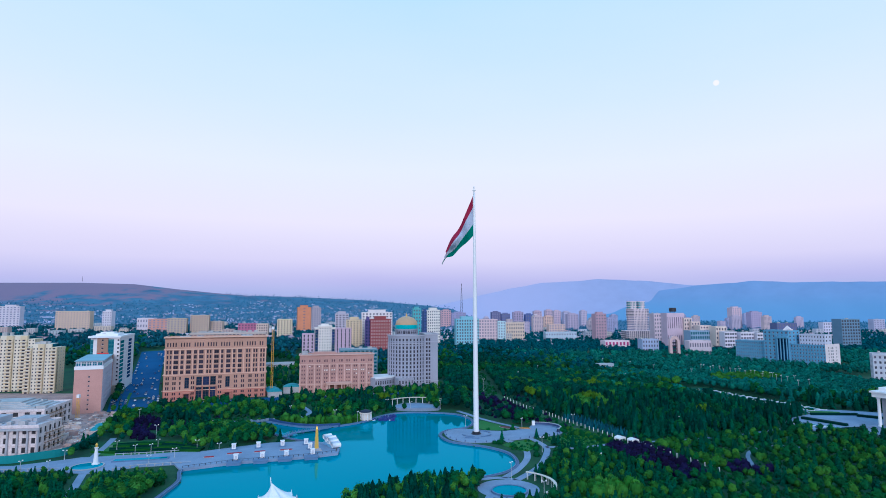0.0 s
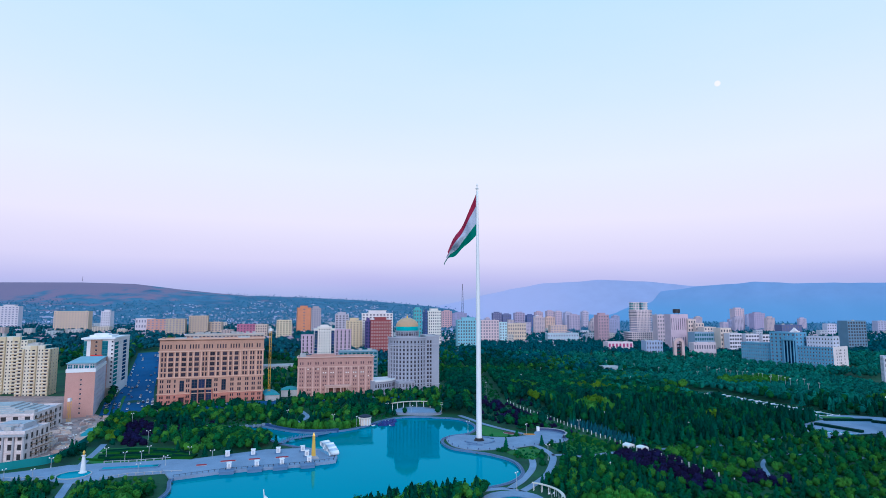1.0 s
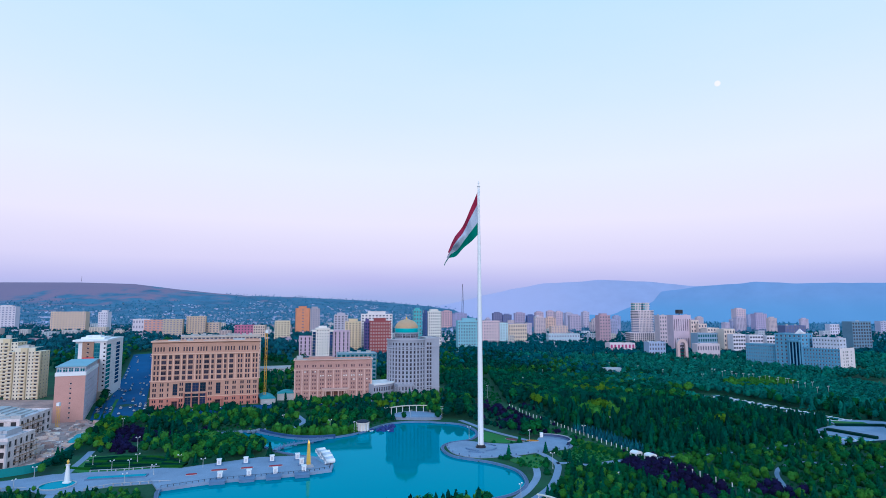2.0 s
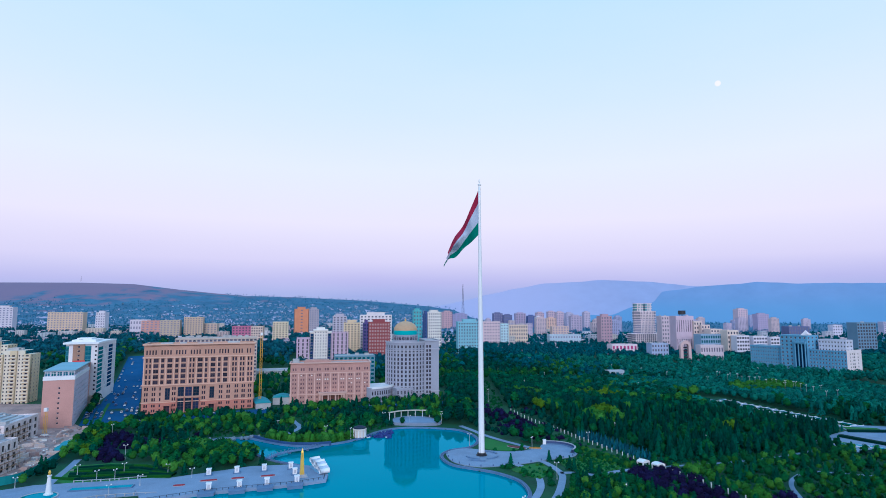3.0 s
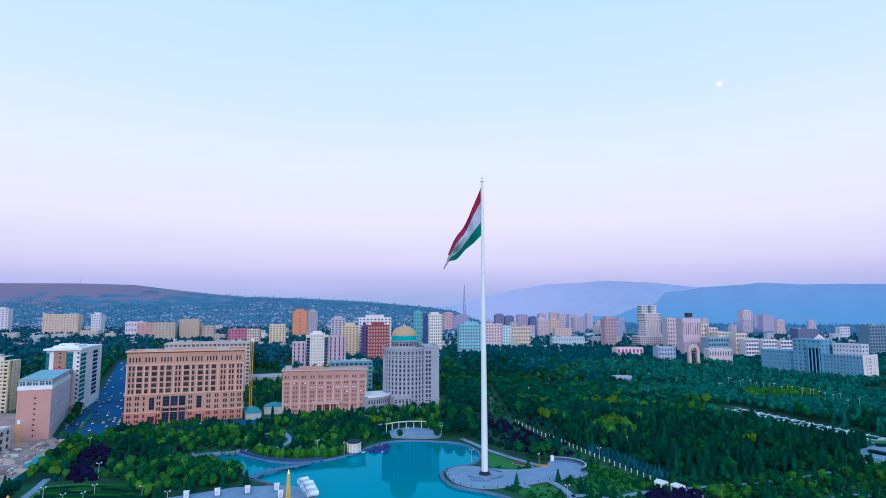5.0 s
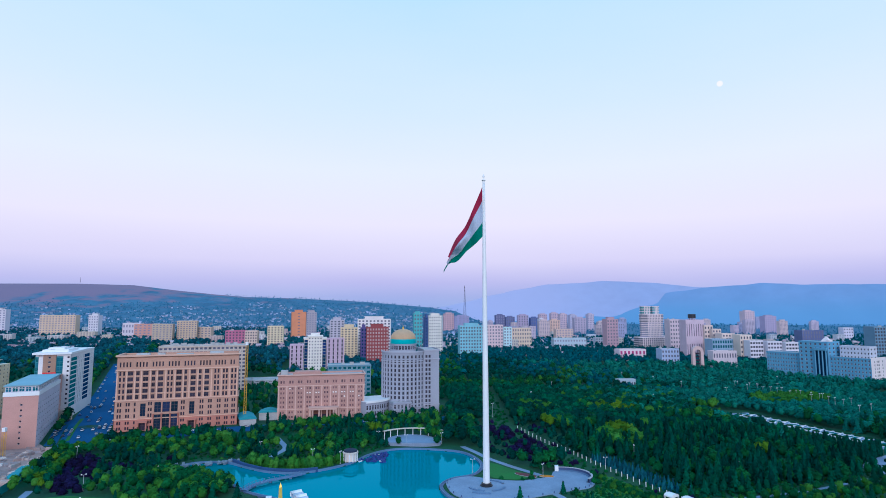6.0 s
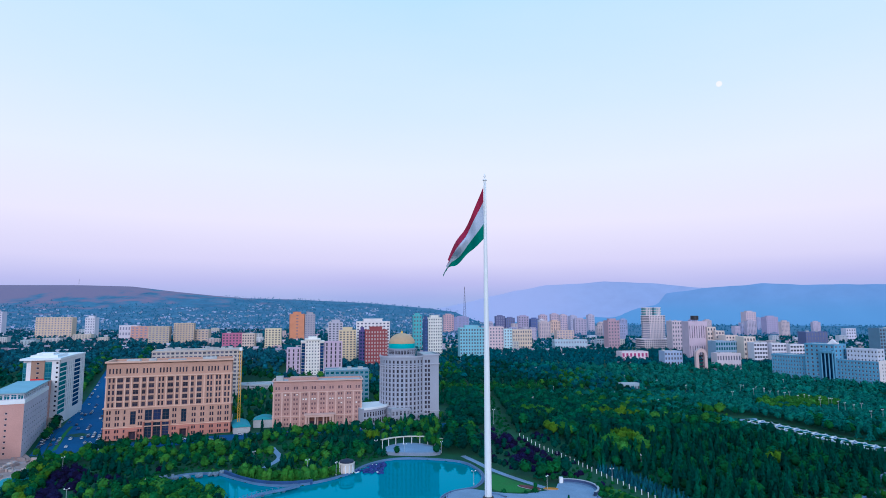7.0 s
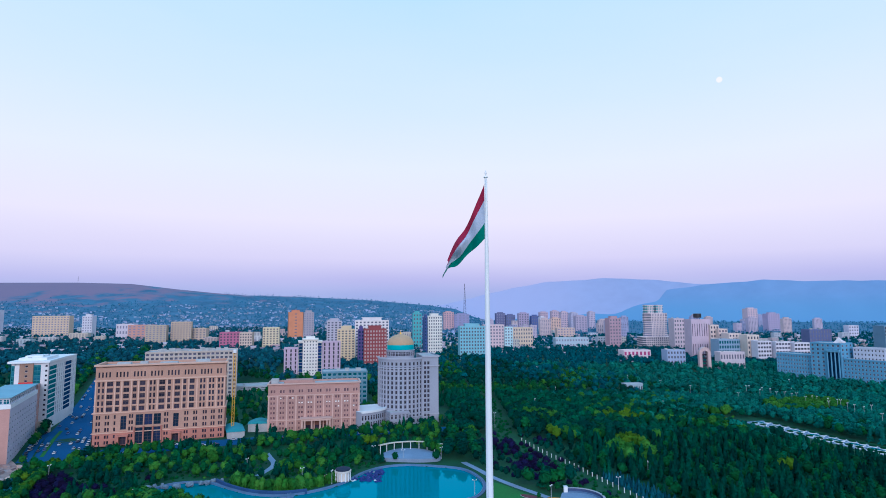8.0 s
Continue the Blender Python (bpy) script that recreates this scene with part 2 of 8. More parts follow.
# ---- mesh tools ----
class Shape:
    """Collects faces of one mesh, in metres, with a material slot each."""

    def __init__(self):
        self.v, self.f, self.m = [], [], []

    def face(self, pts, slot=0):
        n = len(self.v)
        self.v += [tuple(p) for p in pts]
        self.f.append(tuple(range(n, n + len(pts))))
        self.m.append(slot)

    def box(self, x0, y0, z0, x1, y1, z1, slot=0, bottom=False):
        p = [(x0, y0, z0), (x1, y0, z0), (x1, y1, z0), (x0, y1, z0), (x0, y0, z1), (x1, y0, z1), (x1, y1, z1), (x0, y1, z1)]
        n = len(self.v)
        self.v += p
        fs = [(4, 5, 6, 7), (0, 1, 5, 4), (1, 2, 6, 5), (2, 3, 7, 6), (3, 0, 4, 7)] + ([(3, 2, 1, 0)] if bottom else [])
        self.f += [tuple(n + i for i in q) for q in fs]
        self.m += [slot] * len(fs)

    def prism(self, outline, z0, z1, slot=0, cap=True):
        k, n = len(outline), len(self.v)
        self.v += [(x, y, z0) for x, y in outline] + [(x, y, z1) for x, y in outline]
        self.f += [(n + i, n + (i + 1) % k, n + k + (i + 1) % k, n + k + i) for i in range(k)]
        self.m += [slot] * k
        if cap:
            self.f.append(tuple(n + k + i for i in range(k)))
            self.m.append(slot)

    def turned(self, cx, cy, profile, sides=16, slot=0, a0=0.0, a1=math.tau):
        """A profile of (radius, height) turned about an upright axis."""
        full = abs(a1 - a0 - math.tau) < 1e-6
        k = sides if full else sides + 1
        n = len(self.v)
        for r, z in profile:
            self.v += [(cx + r * math.cos(a0 + (a1 - a0) * i / sides), cy + r * math.sin(a0 + (a1 - a0) * i / sides), z) for i in range(k)]
        for j in range(len(profile) - 1):
            for i in range(sides):
                a, b = n + j * k + i, n + j * k + (i + 1) % k
                self.f.append((a, b, b + k, a + k))
                self.m.append(slot)

    def bar(self, a, b, r, slot=0, sides=6):
        a, b = Vector(a), Vector(b)
        q = (b - a).to_track_quat("Z", "Y")
        n = len(self.v)
        for p in (a, b):
            self.v += [tuple(p + q @ Vector((r * math.cos(math.tau * i / sides), r * math.sin(math.tau * i / sides), 0))) for i in range(sides)]
        self.f += [(n + i, n + (i + 1) % sides, n + sides + (i + 1) % sides, n + sides + i) for i in range(sides)]
        self.m += [slot] * sides

    def mesh(self, name, mats, smooth=False):
        me = bpy.data.meshes.new(name)
        me.from_pydata(self.v, [], self.f)
        for m in mats:
            me.materials.append(m)
        me.polygons.foreach_set("material_index", self.m)
        if smooth:
            me.polygons.foreach_set("use_smooth", [True] * len(self.f))
        me.update()
        return me


def part(name, shape, mats, parent, label="", m=None, smooth=False):
    """One mesh object under a thing or a part."""
    me = shape if isinstance(shape, bpy.types.Mesh) else shape.mesh(name, mats if isinstance(mats, (list, tuple)) else [mats], smooth)
    ob = new(name, me)
    ob.parent = parent
    if m is not None:
        ob.matrix_basis = m
    return tagged(ob, label)


def thing(name, label, category, m, group=""):
    ob = new(name)
    ob.empty_display_size = 0.5
    ob.matrix_basis = m
    return tagged(ob, label, category, group)


def setting(name, shape, mats, label="", category="", smooth=False):
    ob = new(name, shape.mesh(name, mats if isinstance(mats, (list, tuple)) else [mats], smooth))
    return tagged(ob, label, category, kind="structure")


def array_mesh(name, verts, tris, mat, tint=None):
    me = bpy.data.meshes.new(name)
    me.vertices.add(len(verts))
    me.vertices.foreach_set("co", np.asarray(verts, np.float32).ravel())
    me.loops.add(len(tris) * 3)
    me.loops.foreach_set("vertex_index", np.asarray(tris, np.int32).ravel())
    me.polygons.add(len(tris))
    me.polygons.foreach_set("loop_start", np.arange(0, len(tris) * 3, 3, dtype=np.int32))
    me.materials.append(mat)
    tone = me.attributes.new("tint", "FLOAT", "POINT")
    tone.data.foreach_set("value", np.full(len(verts), 0.5, np.float32) if tint is None else np.asarray(tint, np.float32))
    me.update(calc_edges=True)
    return me


def smooth_closed(pts, steps=6):
    out, n = [], len(pts)
    for i in range(n):
        p0, p1, p2, p3 = (np.array(pts[(i + k) % n], float) for k in (-1, 0, 1, 2))
        for s in range(steps):
            t = s / steps
            out.append(tuple(0.5 * (2 * p1 + (p2 - p0) * t + (2 * p0 - 5 * p1 + 4 * p2 - p3) * t * t + (3 * p1 - p0 - 3 * p2 + p3) * t ** 3)))
    return out


def smooth_open(pts, steps=8):
    ext = [tuple(2 * np.array(pts[0]) - np.array(pts[1]))] + list(pts) + [tuple(2 * np.array(pts[-1]) - np.array(pts[-2]))]
    out = []
    for i in range(1, len(ext) - 2):
        p0, p1, p2, p3 = (np.array(ext[i + k], float) for k in (-1, 0, 1, 2))
        for s in range(steps):
            t = s / steps
            out.append(tuple(0.5 * (2 * p1 + (p2 - p0) * t + (2 * p0 - 5 * p1 + 4 * p2 - p3) * t * t + (3 * p1 - p0 - 3 * p2 + p3) * t ** 3)))
    return out + [tuple(pts[-1])]


def inside(poly, x, y):
    """Which of the points x, y (arrays) lie in a closed outline."""
    x, y = np.asarray(x, float), np.asarray(y, float)
    hit = np.zeros(x.shape, bool)
    n = len(poly)
    for i in range(n):
        (ax, ay), (bx, by) = poly[i], poly[(i + 1) % n]
        if ay == by:
            continue
        cross = (ay > y) != (by > y)
        hit ^= cross & (x < (bx - ax) * (y - ay) / (by - ay) + ax)
    return hit


def away(line, x, y):
    """How far the points x, y (arrays) lie from a line of points."""
    best = np.full(np.shape(x), 1e9)
    for (ax, ay), (bx, by) in zip(line[:-1], line[1:]):
        dx, dy = bx - ax, by - ay
        t = np.clip(((x - ax) * dx + (y - ay) * dy) / (dx * dx + dy * dy + 1e-9), 0, 1)
        best = np.minimum(best, np.hypot(x - ax - t * dx, y - ay - t * dy))
    return best


# ---- the lie of the land ----
HILL_U = np.array([-1.20, -0.775, -0.65, -0.53, -0.478, -0.43, -0.36, -0.26, -0.14, -0.063, 0.016, 0.09])
HILL_S = np.array([0.055, 0.0537, 0.0537, 0.050, 0.042, 0.037, 0.029, 0.026, 0.0195, 0.0125, 0.0047, -0.024])


def ground_z(x, y):
    """Height of the open ground: level park, a rise beyond the street to the north-west, hills behind the town."""
    x, y = np.asarray(x, float), np.asarray(y, float)
    s = np.clip((y - 92) / 50, 0, 1)
    e = np.clip((x - 10) / 120, 0, 1)
    z = 4 * s * s * (3 - 2 * s) * (1 - e * e * (3 - 2 * e))
    u = (x + 21) / np.maximum(y + 384, 50)
    crest = np.maximum(80 + np.interp(u, HILL_U, HILL_S) * (4400 + 384) - 4, 0)
    t = np.clip((y - 1000) / 3400, 0, 1)
    ripple = 1 + 0.10 * np.sin(x * 0.007 + 2 * np.sin(y * 0.0025)) * np.sin(y * 0.006) * (1 - t)
    n, w = np.clip((y - 200) / 330, 0, 1), np.clip((-x - 40) / 260, 0, 1)
    foot = 24 * n * n * (3 - 2 * n) * w * w * (3 - 2 * w)
    return z + foot * (1 - t ** 4) + crest * t ** 4 * ripple


POND = smooth_closed([(-178, 24), (-150, 18), (-135, 6), (-122, -8), (-106, -18), (-88, -28), (-83, -40), (-94, -53), (-134, -67), (-154, -79), (-147, -101),
                      (-145, -121), (-142, -150), (-120, -178), (-90, -186), (-70, -168), (-62, -130), (-40, -112), (-15, -102), (3, -93), (12, -84), (17, -70),
                      (15, -50), (5, -36), (-5, -29), (-17, -21), (-23, -9), (-24, 3), (-18, 14), (-6, 22), (-1, 38), (-3, 56), (-12, 73), (-30, 80), (-47, 82),
                      (-60, 77), (-70, 64), (-76, 49), (-88, 34), (-104, 25), (-122, 27), (-140, 38), (-156, 48), (-174, 44)], 5)


def build_ground():
    fx = np.concatenate([-330 - np.geomspace(8, 17000, 44)[::-1], np.arange(-330, 391, 3.0), 390 + np.geomspace(8, 17000, 44)])
    fy = np.concatenate([-300 - np.geomspace(8, 4000, 20)[::-1], np.arange(-300, 201, 3.0), 200 + np.geomspace(5, 17500, 96)])
    gx, gy = np.meshgrid(fx, fy)
    gz = ground_z(gx, gy)
    gz = gz + 0.12 * np.sin(gx * 0.21) * np.sin(gy * 0.17) * (np.hypot(gx, gy) < 300)
    gz[inside(POND, gx, gy)] = -3.0
    nx, ny = len(fx), len(fy)
    v = np.stack([gx.ravel(), gy.ravel(), gz.ravel()], 1)
    i, j = np.meshgrid(np.arange(nx - 1), np.arange(ny - 1))
    a = (j * nx + i).ravel()
    quads = np.stack([a, a + 1, a + nx + 1, a + nx], 1)
    me = bpy.data.meshes.new("ground")
    me.from_pydata(v.tolist(), [], quads.tolist())
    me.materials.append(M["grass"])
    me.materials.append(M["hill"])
    # the far ground takes the haze-tinted hill material
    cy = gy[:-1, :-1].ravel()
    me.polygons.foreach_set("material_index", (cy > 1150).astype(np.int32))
    me.polygons.foreach_set("use_smooth", np.ones(len(quads), bool))
    me.update()
    tagged(new("ground", me), "green park ground rising to dry town hills", "ground", kind="structure")


build_ground()
w = Shape()
w.face([(-200, -200, -0.7), (40, -200, -0.7), (40, 110, -0.7), (-200, 110, -0.7)])
setting("water", w, M["water"], "calm turquoise pond water reflecting the sky", "water")


def ribbon(line, width, lift, shape, slot=0, closed=False, side=0.0, thick=0.3):
    """A paved strip that follows the ground along a line; side shifts it across."""
    pts = [np.array(p, float) for p in line]
    n = len(pts)
    left, right = [], []
    for i in range(n):
        a = pts[(i - 1) % n] if closed or i else pts[0]
        b = pts[(i + 1) % n] if closed or i < n - 1 else pts[-1]
        d = (b - a) / (np.linalg.norm(b - a) + 1e-9)
        nrm = np.array([-d[1], d[0]])
        left.append(pts[i] + nrm * (side + width / 2))
        right.append(pts[i] + nrm * (side - width / 2))
    for i in range(n if closed else n - 1):
        k = (i + 1) % n
        q = [left[i], right[i], right[k], left[k]]
        z = [float(ground_z(p[0], p[1])) + lift for p in q]
        shape.face([(p[0], p[1], h) for p, h in zip(q, z)], slot)
        shape.face([(q[1][0], q[1][1], z[1] - thick), (q[2][0], q[2][1], z[2] - thick), (q[2][0], q[2][1], z[2]), (q[1][0], q[1][1], z[1])], slot)
        shape.face([(q[3][0], q[3][1], z[3] - thick), (q[0][0], q[0][1], z[0] - thick), (q[0][0], q[0][1], z[0]), (q[3][0], q[3][1], z[3])], slot)
    return shape


def signed_area(p):
    return sum(p[i][0] * p[(i + 1) % len(p)][1] - p[(i + 1) % len(p)][0] * p[i][1] for i in range(len(p))) / 2


OUT = -1 if signed_area(POND) > 0 else 1
setting("pavement_pond_walk", ribbon(POND, 1.5, 0.30, Shape(), closed=True, side=OUT * 1.15, thick=1.5), M["paving_dark"], "grey paved walk round the pond", "path")
setting("pond_wall", ribbon(POND, 0.4, 0.55, Shape(), closed=True, side=OUT * 0.2, thick=2.8), M["kerb"], "blue-grey stone wall edging the pond", "wall")


quay = smooth_open([(-150, 48), (-138, 37), (-122, 27.5), (-106, 25.5), (-94, 29)], 8)
setting("quay_wall", ribbon(quay, 1.0, 1.9, Shape(), side=0.6, thick=3.4), material("blue_stone", (0.03, 0.075, 0.20), 0.7, 0.2, 0.2, 1.5), "dark blue stone quay wall of the inlet", "wall")


def backdrop_ridge(name, pxs, slopes, r, mat, seed):
    s = Shape()
    us = np.linspace(pxs[0], pxs[-1], 260)
    rows = 14
    rng = np.random.RandomState(seed)
    ph = rng.rand(8) * 7
    verts = []
    for u in us:
        a = math.atan(u)
        top = 80 + (np.interp(u, pxs, slopes) + 0.0016) * r * math.cos(a) + r / 4700 * (2.0 * math.sin(u * 60 + ph[0]) + 1.2 * math.sin(u * 131 + ph[1]) + 8)
        for k in range(rows + 1):
            t = k / rows
            rr = r - 500 * (1 - t)
            wob = r / 670 * math.sin(u * 60 + t * 5 + ph[3]) * math.sin(math.pi * t)
            verts.append((-21 + rr * math.sin(a), -384 + rr * math.cos(a), -5 + (top + 5) * t ** 1.3 + wob * (top > 60) * 0.7))
    s.v = verts
    for i in range(len(us) - 1):
        for k in range(rows):
            a = i * (rows + 1) + k
            s.f.append((a, a + rows + 1, a + rows + 2, a + 1))
            s.m.append(0)
    setting(name, s, mat, "hazy blue mountain range on the horizon", "mountains", True)


def hazed_range_cover(name, base, second, foot, axis, low, high):
    """Distant slopes with haze painted in: their colour fades to a haze tone along one axis."""
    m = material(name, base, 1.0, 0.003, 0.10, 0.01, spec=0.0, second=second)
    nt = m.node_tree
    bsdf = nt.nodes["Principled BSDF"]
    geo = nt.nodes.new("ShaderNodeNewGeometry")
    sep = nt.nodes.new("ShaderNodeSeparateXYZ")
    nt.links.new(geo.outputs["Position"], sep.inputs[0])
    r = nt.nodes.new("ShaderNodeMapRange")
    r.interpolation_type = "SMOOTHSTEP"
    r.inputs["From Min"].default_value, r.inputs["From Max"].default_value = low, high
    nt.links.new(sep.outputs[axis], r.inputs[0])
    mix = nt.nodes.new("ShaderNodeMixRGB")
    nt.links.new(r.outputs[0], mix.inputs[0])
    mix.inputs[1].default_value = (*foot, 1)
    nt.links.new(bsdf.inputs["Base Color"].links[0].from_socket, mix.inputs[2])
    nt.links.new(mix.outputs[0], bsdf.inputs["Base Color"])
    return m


# haze in the colour: far range fades westward, near range at its foot
M["range_far"] = hazed_range_cover("range_far", (0.33, 0.36, 0.53), (0.30, 0.34, 0.51), (0.46, 0.425, 0.585), "X", 200, 1700)
M["range_near"] = hazed_range_cover("range_near", (0.225, 0.315, 0.495), (0.185, 0.28, 0.46), (0.180, 0.315, 0.49), "Z", 60, 230)
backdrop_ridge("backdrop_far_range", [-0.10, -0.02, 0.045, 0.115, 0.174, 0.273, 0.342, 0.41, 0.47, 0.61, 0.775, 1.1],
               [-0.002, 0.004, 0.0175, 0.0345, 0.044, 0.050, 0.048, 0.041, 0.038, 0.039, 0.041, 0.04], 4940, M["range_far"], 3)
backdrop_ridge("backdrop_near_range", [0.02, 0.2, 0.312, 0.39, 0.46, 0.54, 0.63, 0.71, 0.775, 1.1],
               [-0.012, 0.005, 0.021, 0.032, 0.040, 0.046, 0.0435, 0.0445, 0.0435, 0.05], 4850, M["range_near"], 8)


# ---- buildings ----
WINDOWS = {}


def window_mesh(w, h, glass_mat, frame_mat, style):
    """A window that sits in its opening: one frame with its panes sunk into it. Shared by all of one size."""
    key = (round(w, 1), round(h, 1), glass_mat.name, frame_mat.name, style)
    if key not in WINDOWS:
        w, h = key[0], key[1]
        b = min(0.16, w * 0.08) if style == "framed" else 0.07
        us, vs = [-w / 2, -w / 2 + b], [0, b]
        if style == "framed":
            if w > 1.6:
                us += [-b / 2, b / 2]
            n = 2 if h < 4 else int(h // 2.0)
            for k in range(1, n):
                z = h * 0.66 if n == 2 else h * k / n
                vs += [z - b / 2, z + b / 2]
        us += [w / 2 - b, w / 2]
        vs += [h - b, h]
        s, spot = Shape(), {}

        def vert(x, y, z):
            k = (round(x, 3), y, round(z, 3))
            if k not in spot:
                spot[k] = len(s.v)
                s.v.append(k)
            return spot[k]

        def quad(slot, *ps):
            s.f.append(tuple(vert(*p) for p in ps))
            s.m.append(slot)

        for i in range(len(us) - 1):
            for j in range(len(vs) - 1):
                x0, x1, z0, z1 = us[i], us[i + 1], vs[j], vs[j + 1]
                if i % 2 and j % 2:
                    quad(0, (x0, 0.0, z0), (x1, 0.0, z0), (x1, 0.0, z1), (x0, 0.0, z1))
                    for (ax, az), (bx, bz) in (((x0, z0), (x1, z0)), ((x1, z0), (x1, z1)), ((x1, z1), (x0, z1)), ((x0, z1), (x0, z0))):
                        quad(1, (ax, -0.1, az), (bx, -0.1, bz), (bx, 0.0, bz), (ax, 0.0, az))
                else:
                    quad(1, (x0, -0.1, z0), (x1, -0.1, z0), (x1, -0.1, z1), (x0, -0.1, z1))
        WINDOWS[key] = s.mesh("window", [glass_mat, frame_mat])
    return WINDOWS[key]


def facade(s, parent, o, ang, length, z0, z1, cols, rows, glass_mat, frame_mat, style="framed", deep=0.4, slot=0, curve=None, pool=None):
    """A wall panel from o along ang with openings cut through it at cols x rows, and a window set back in each."""
    c, sn = math.cos(ang), math.sin(ang)

    def at(u, z, back=0.0):
        if curve:
            return curve(u, z, back)
        return (o[0] + c * u - sn * back, o[1] + sn * u + c * back, z)

    def strip(u0, u1, za, zb):
        k = max(1, int((u1 - u0) / 2.5)) if curve else 1
        for i in range(k):
            a, b = u0 + (u1 - u0) * i / k, u0 + (u1 - u0) * (i + 1) / k
            s.face([at(a, za), at(b, za), at(b, zb), at(a, zb)], slot)

    last = 0.0
    for u0, u1 in cols:
        strip(last, u0, z0, z1)
        lo = z0
        for a, b in rows:
            strip(u0, u1, lo, a)
            s.face([at(u0, a), at(u0, a, deep), at(u0, b, deep), at(u0, b)], slot)
            s.face([at(u1, a, deep), at(u1, a), at(u1, b), at(u1, b, deep)], slot)
            s.face([at(u0, a), at(u1, a), at(u1, a, deep), at(u0, a, deep)], slot)
            s.face([at(u0, b, deep), at(u1, b, deep), at(u1, b), at(u0, b)], slot)
            if pool is not None:
                pool.face([at(u0, a, deep - 0.03), at(u1, a, deep - 0.03), at(u1, b, deep - 0.03), at(u0, b, deep - 0.03)])
                lo = b
                continue
            me = window_mesh(u1 - u0, b - a, glass_mat, frame_mat, style)
            p, q = Vector(at(u0, a, deep - 0.03)), Vector(at(u1, a, deep - 0.03))
            part("window", me, None, parent, m=Matrix.Translation((p + q) / 2) @ Matrix.Rotation(math.atan2(q.y - p.y, q.x - p.x), 4, "Z"))
            lo = b
        strip(u0, u1, lo, z1)
        last = u1
    strip(last, length, z0, z1)


def even(length, n, share=0.5, margin=0.0):
    bay = (length - 2 * margin) / n
    return [(margin + bay * (i + 0.5 - share / 2), margin + bay * (i + 0.5 + share / 2)) for i in range(n)]


def roof_top(w, d, h, para=1.0, t=0.4):
    """A flat roof inside its parapet, in one piece."""
    s = Shape()
    o = [(-w / 2, 0), (w / 2, 0), (w / 2, d), (-w / 2, d)]
    i = [(-w / 2 + t, t), (w / 2 - t, t), (w / 2 - t, d - t), (-w / 2 + t, d - t)]
    s.v = [(x, y, h) for x, y in o] + [(x, y, h + para) for x, y in o] + [(x, y, h + para) for x, y in i] + [(x, y, h + 0.15) for x, y in i]
    for k in range(4):
        n = (k + 1) % 4
        s.f += [(k, n, 4 + n, 4 + k), (4 + k, 4 + n, 8 + n, 8 + k), (8 + k, 8 + n, 12 + n, 12 + k)]
    s.f.append((12, 13, 14, 15))
    s.m = [0] * 12 + [1]
    return s


def block(parent, w, d, h, floors, bays, wall, z=0.0, x=0.0, y=0.0, win=(0.5, 0.5), glass_mat=None, frame=None, style="plain", side_bays=None, roof=None,
          ledge=True, first=0.0, name="body", label="", para=1.0, ends=True, joined=False):
    """One upright volume of a building with its openings, roof and ledges, as a part, and its windows under it."""
    glass_mat, frame, roof = glass_mat or M["glass"], frame or M["white"], roof or M["concrete"]
    s = Shape()
    body = part(name, Shape(), [wall], parent, label, Matrix.Translation((x, y, z)))
    fh = (h - first) / floors
    rows = [(first + fh * (i + 0.5 - win[1] / 2), first + fh * (i + 0.5 + win[1] / 2)) for i in range(floors)]
    side_bays = side_bays if side_bays is not None else max(1, round(bays * d / w))
    pool = Shape() if joined else None
    facade(s, body, (-w / 2, 0), 0, w, 0, h, even(w, bays, win[0]), rows, glass_mat, frame, style, pool=pool)
    sides = even(d, side_bays, win[0]) if ends and side_bays else []
    facade(s, body, (w / 2, 0), math.pi / 2, d, 0, h, sides, rows, glass_mat, frame, style, pool=pool)
    facade(s, body, (-w / 2, d), -math.pi / 2, d, 0, h, sides, rows, glass_mat, frame, style, pool=pool)
    if joined:
        tagged(part("glazing", pool, [glass_mat], body), kind="stuff")
    facade(s, body, (w / 2, d), math.pi, w, 0, h, [], [], glass_mat, frame, style)
    part("roof", roof_top(w, d, h, para), [wall, roof], body)
    if ledge and not joined:
        for z0, z1, o in ((h - 0.5, h + 0.1, 0.35), (fh + first - 0.2, fh + first + 0.15, 0.25)):
            c = Shape()
            c.box(-w / 2 - o, -o, z0, w / 2 + o, -0.001, z1, 0, True)
            part("ledge", c, [wall], body)
    old = body.data
    body.data = s.mesh(name, [wall, roof])
    bpy.data.meshes.remove(old)
    return body


def clutter(parent, w, d, h, n, seed):
    """Lift houses, tanks and vents on a roof."""
    rng = random.Random(seed)
    for i in range(n):
        s = Shape()
        a, b, c = rng.uniform(1.5, 5), rng.uniform(1.5, 4), rng.uniform(1.2, 3.2)
        s.box(-a / 2, -b / 2, 0, a / 2, b / 2, c)
        s.box(-a / 2 - 0.2, -b / 2 - 0.2, c, a / 2 + 0.2, b / 2 + 0.2, c + 0.25, 0, True)
        part("roof_house", s, [M["concrete"]], parent, m=Matrix.Translation((rng.uniform(-0.38, 0.38) * w, rng.uniform(0.2, 0.8) * d, h)))


PAINT = {}


def paint(r, g, b, rough=0.8):
    key = (r, g, b)
    if key not in PAINT:
        PAINT[key] = material("render_coat", key, rough, 0.08, 0.12, 1.5)
    return PAINT[key]


FOOT = []


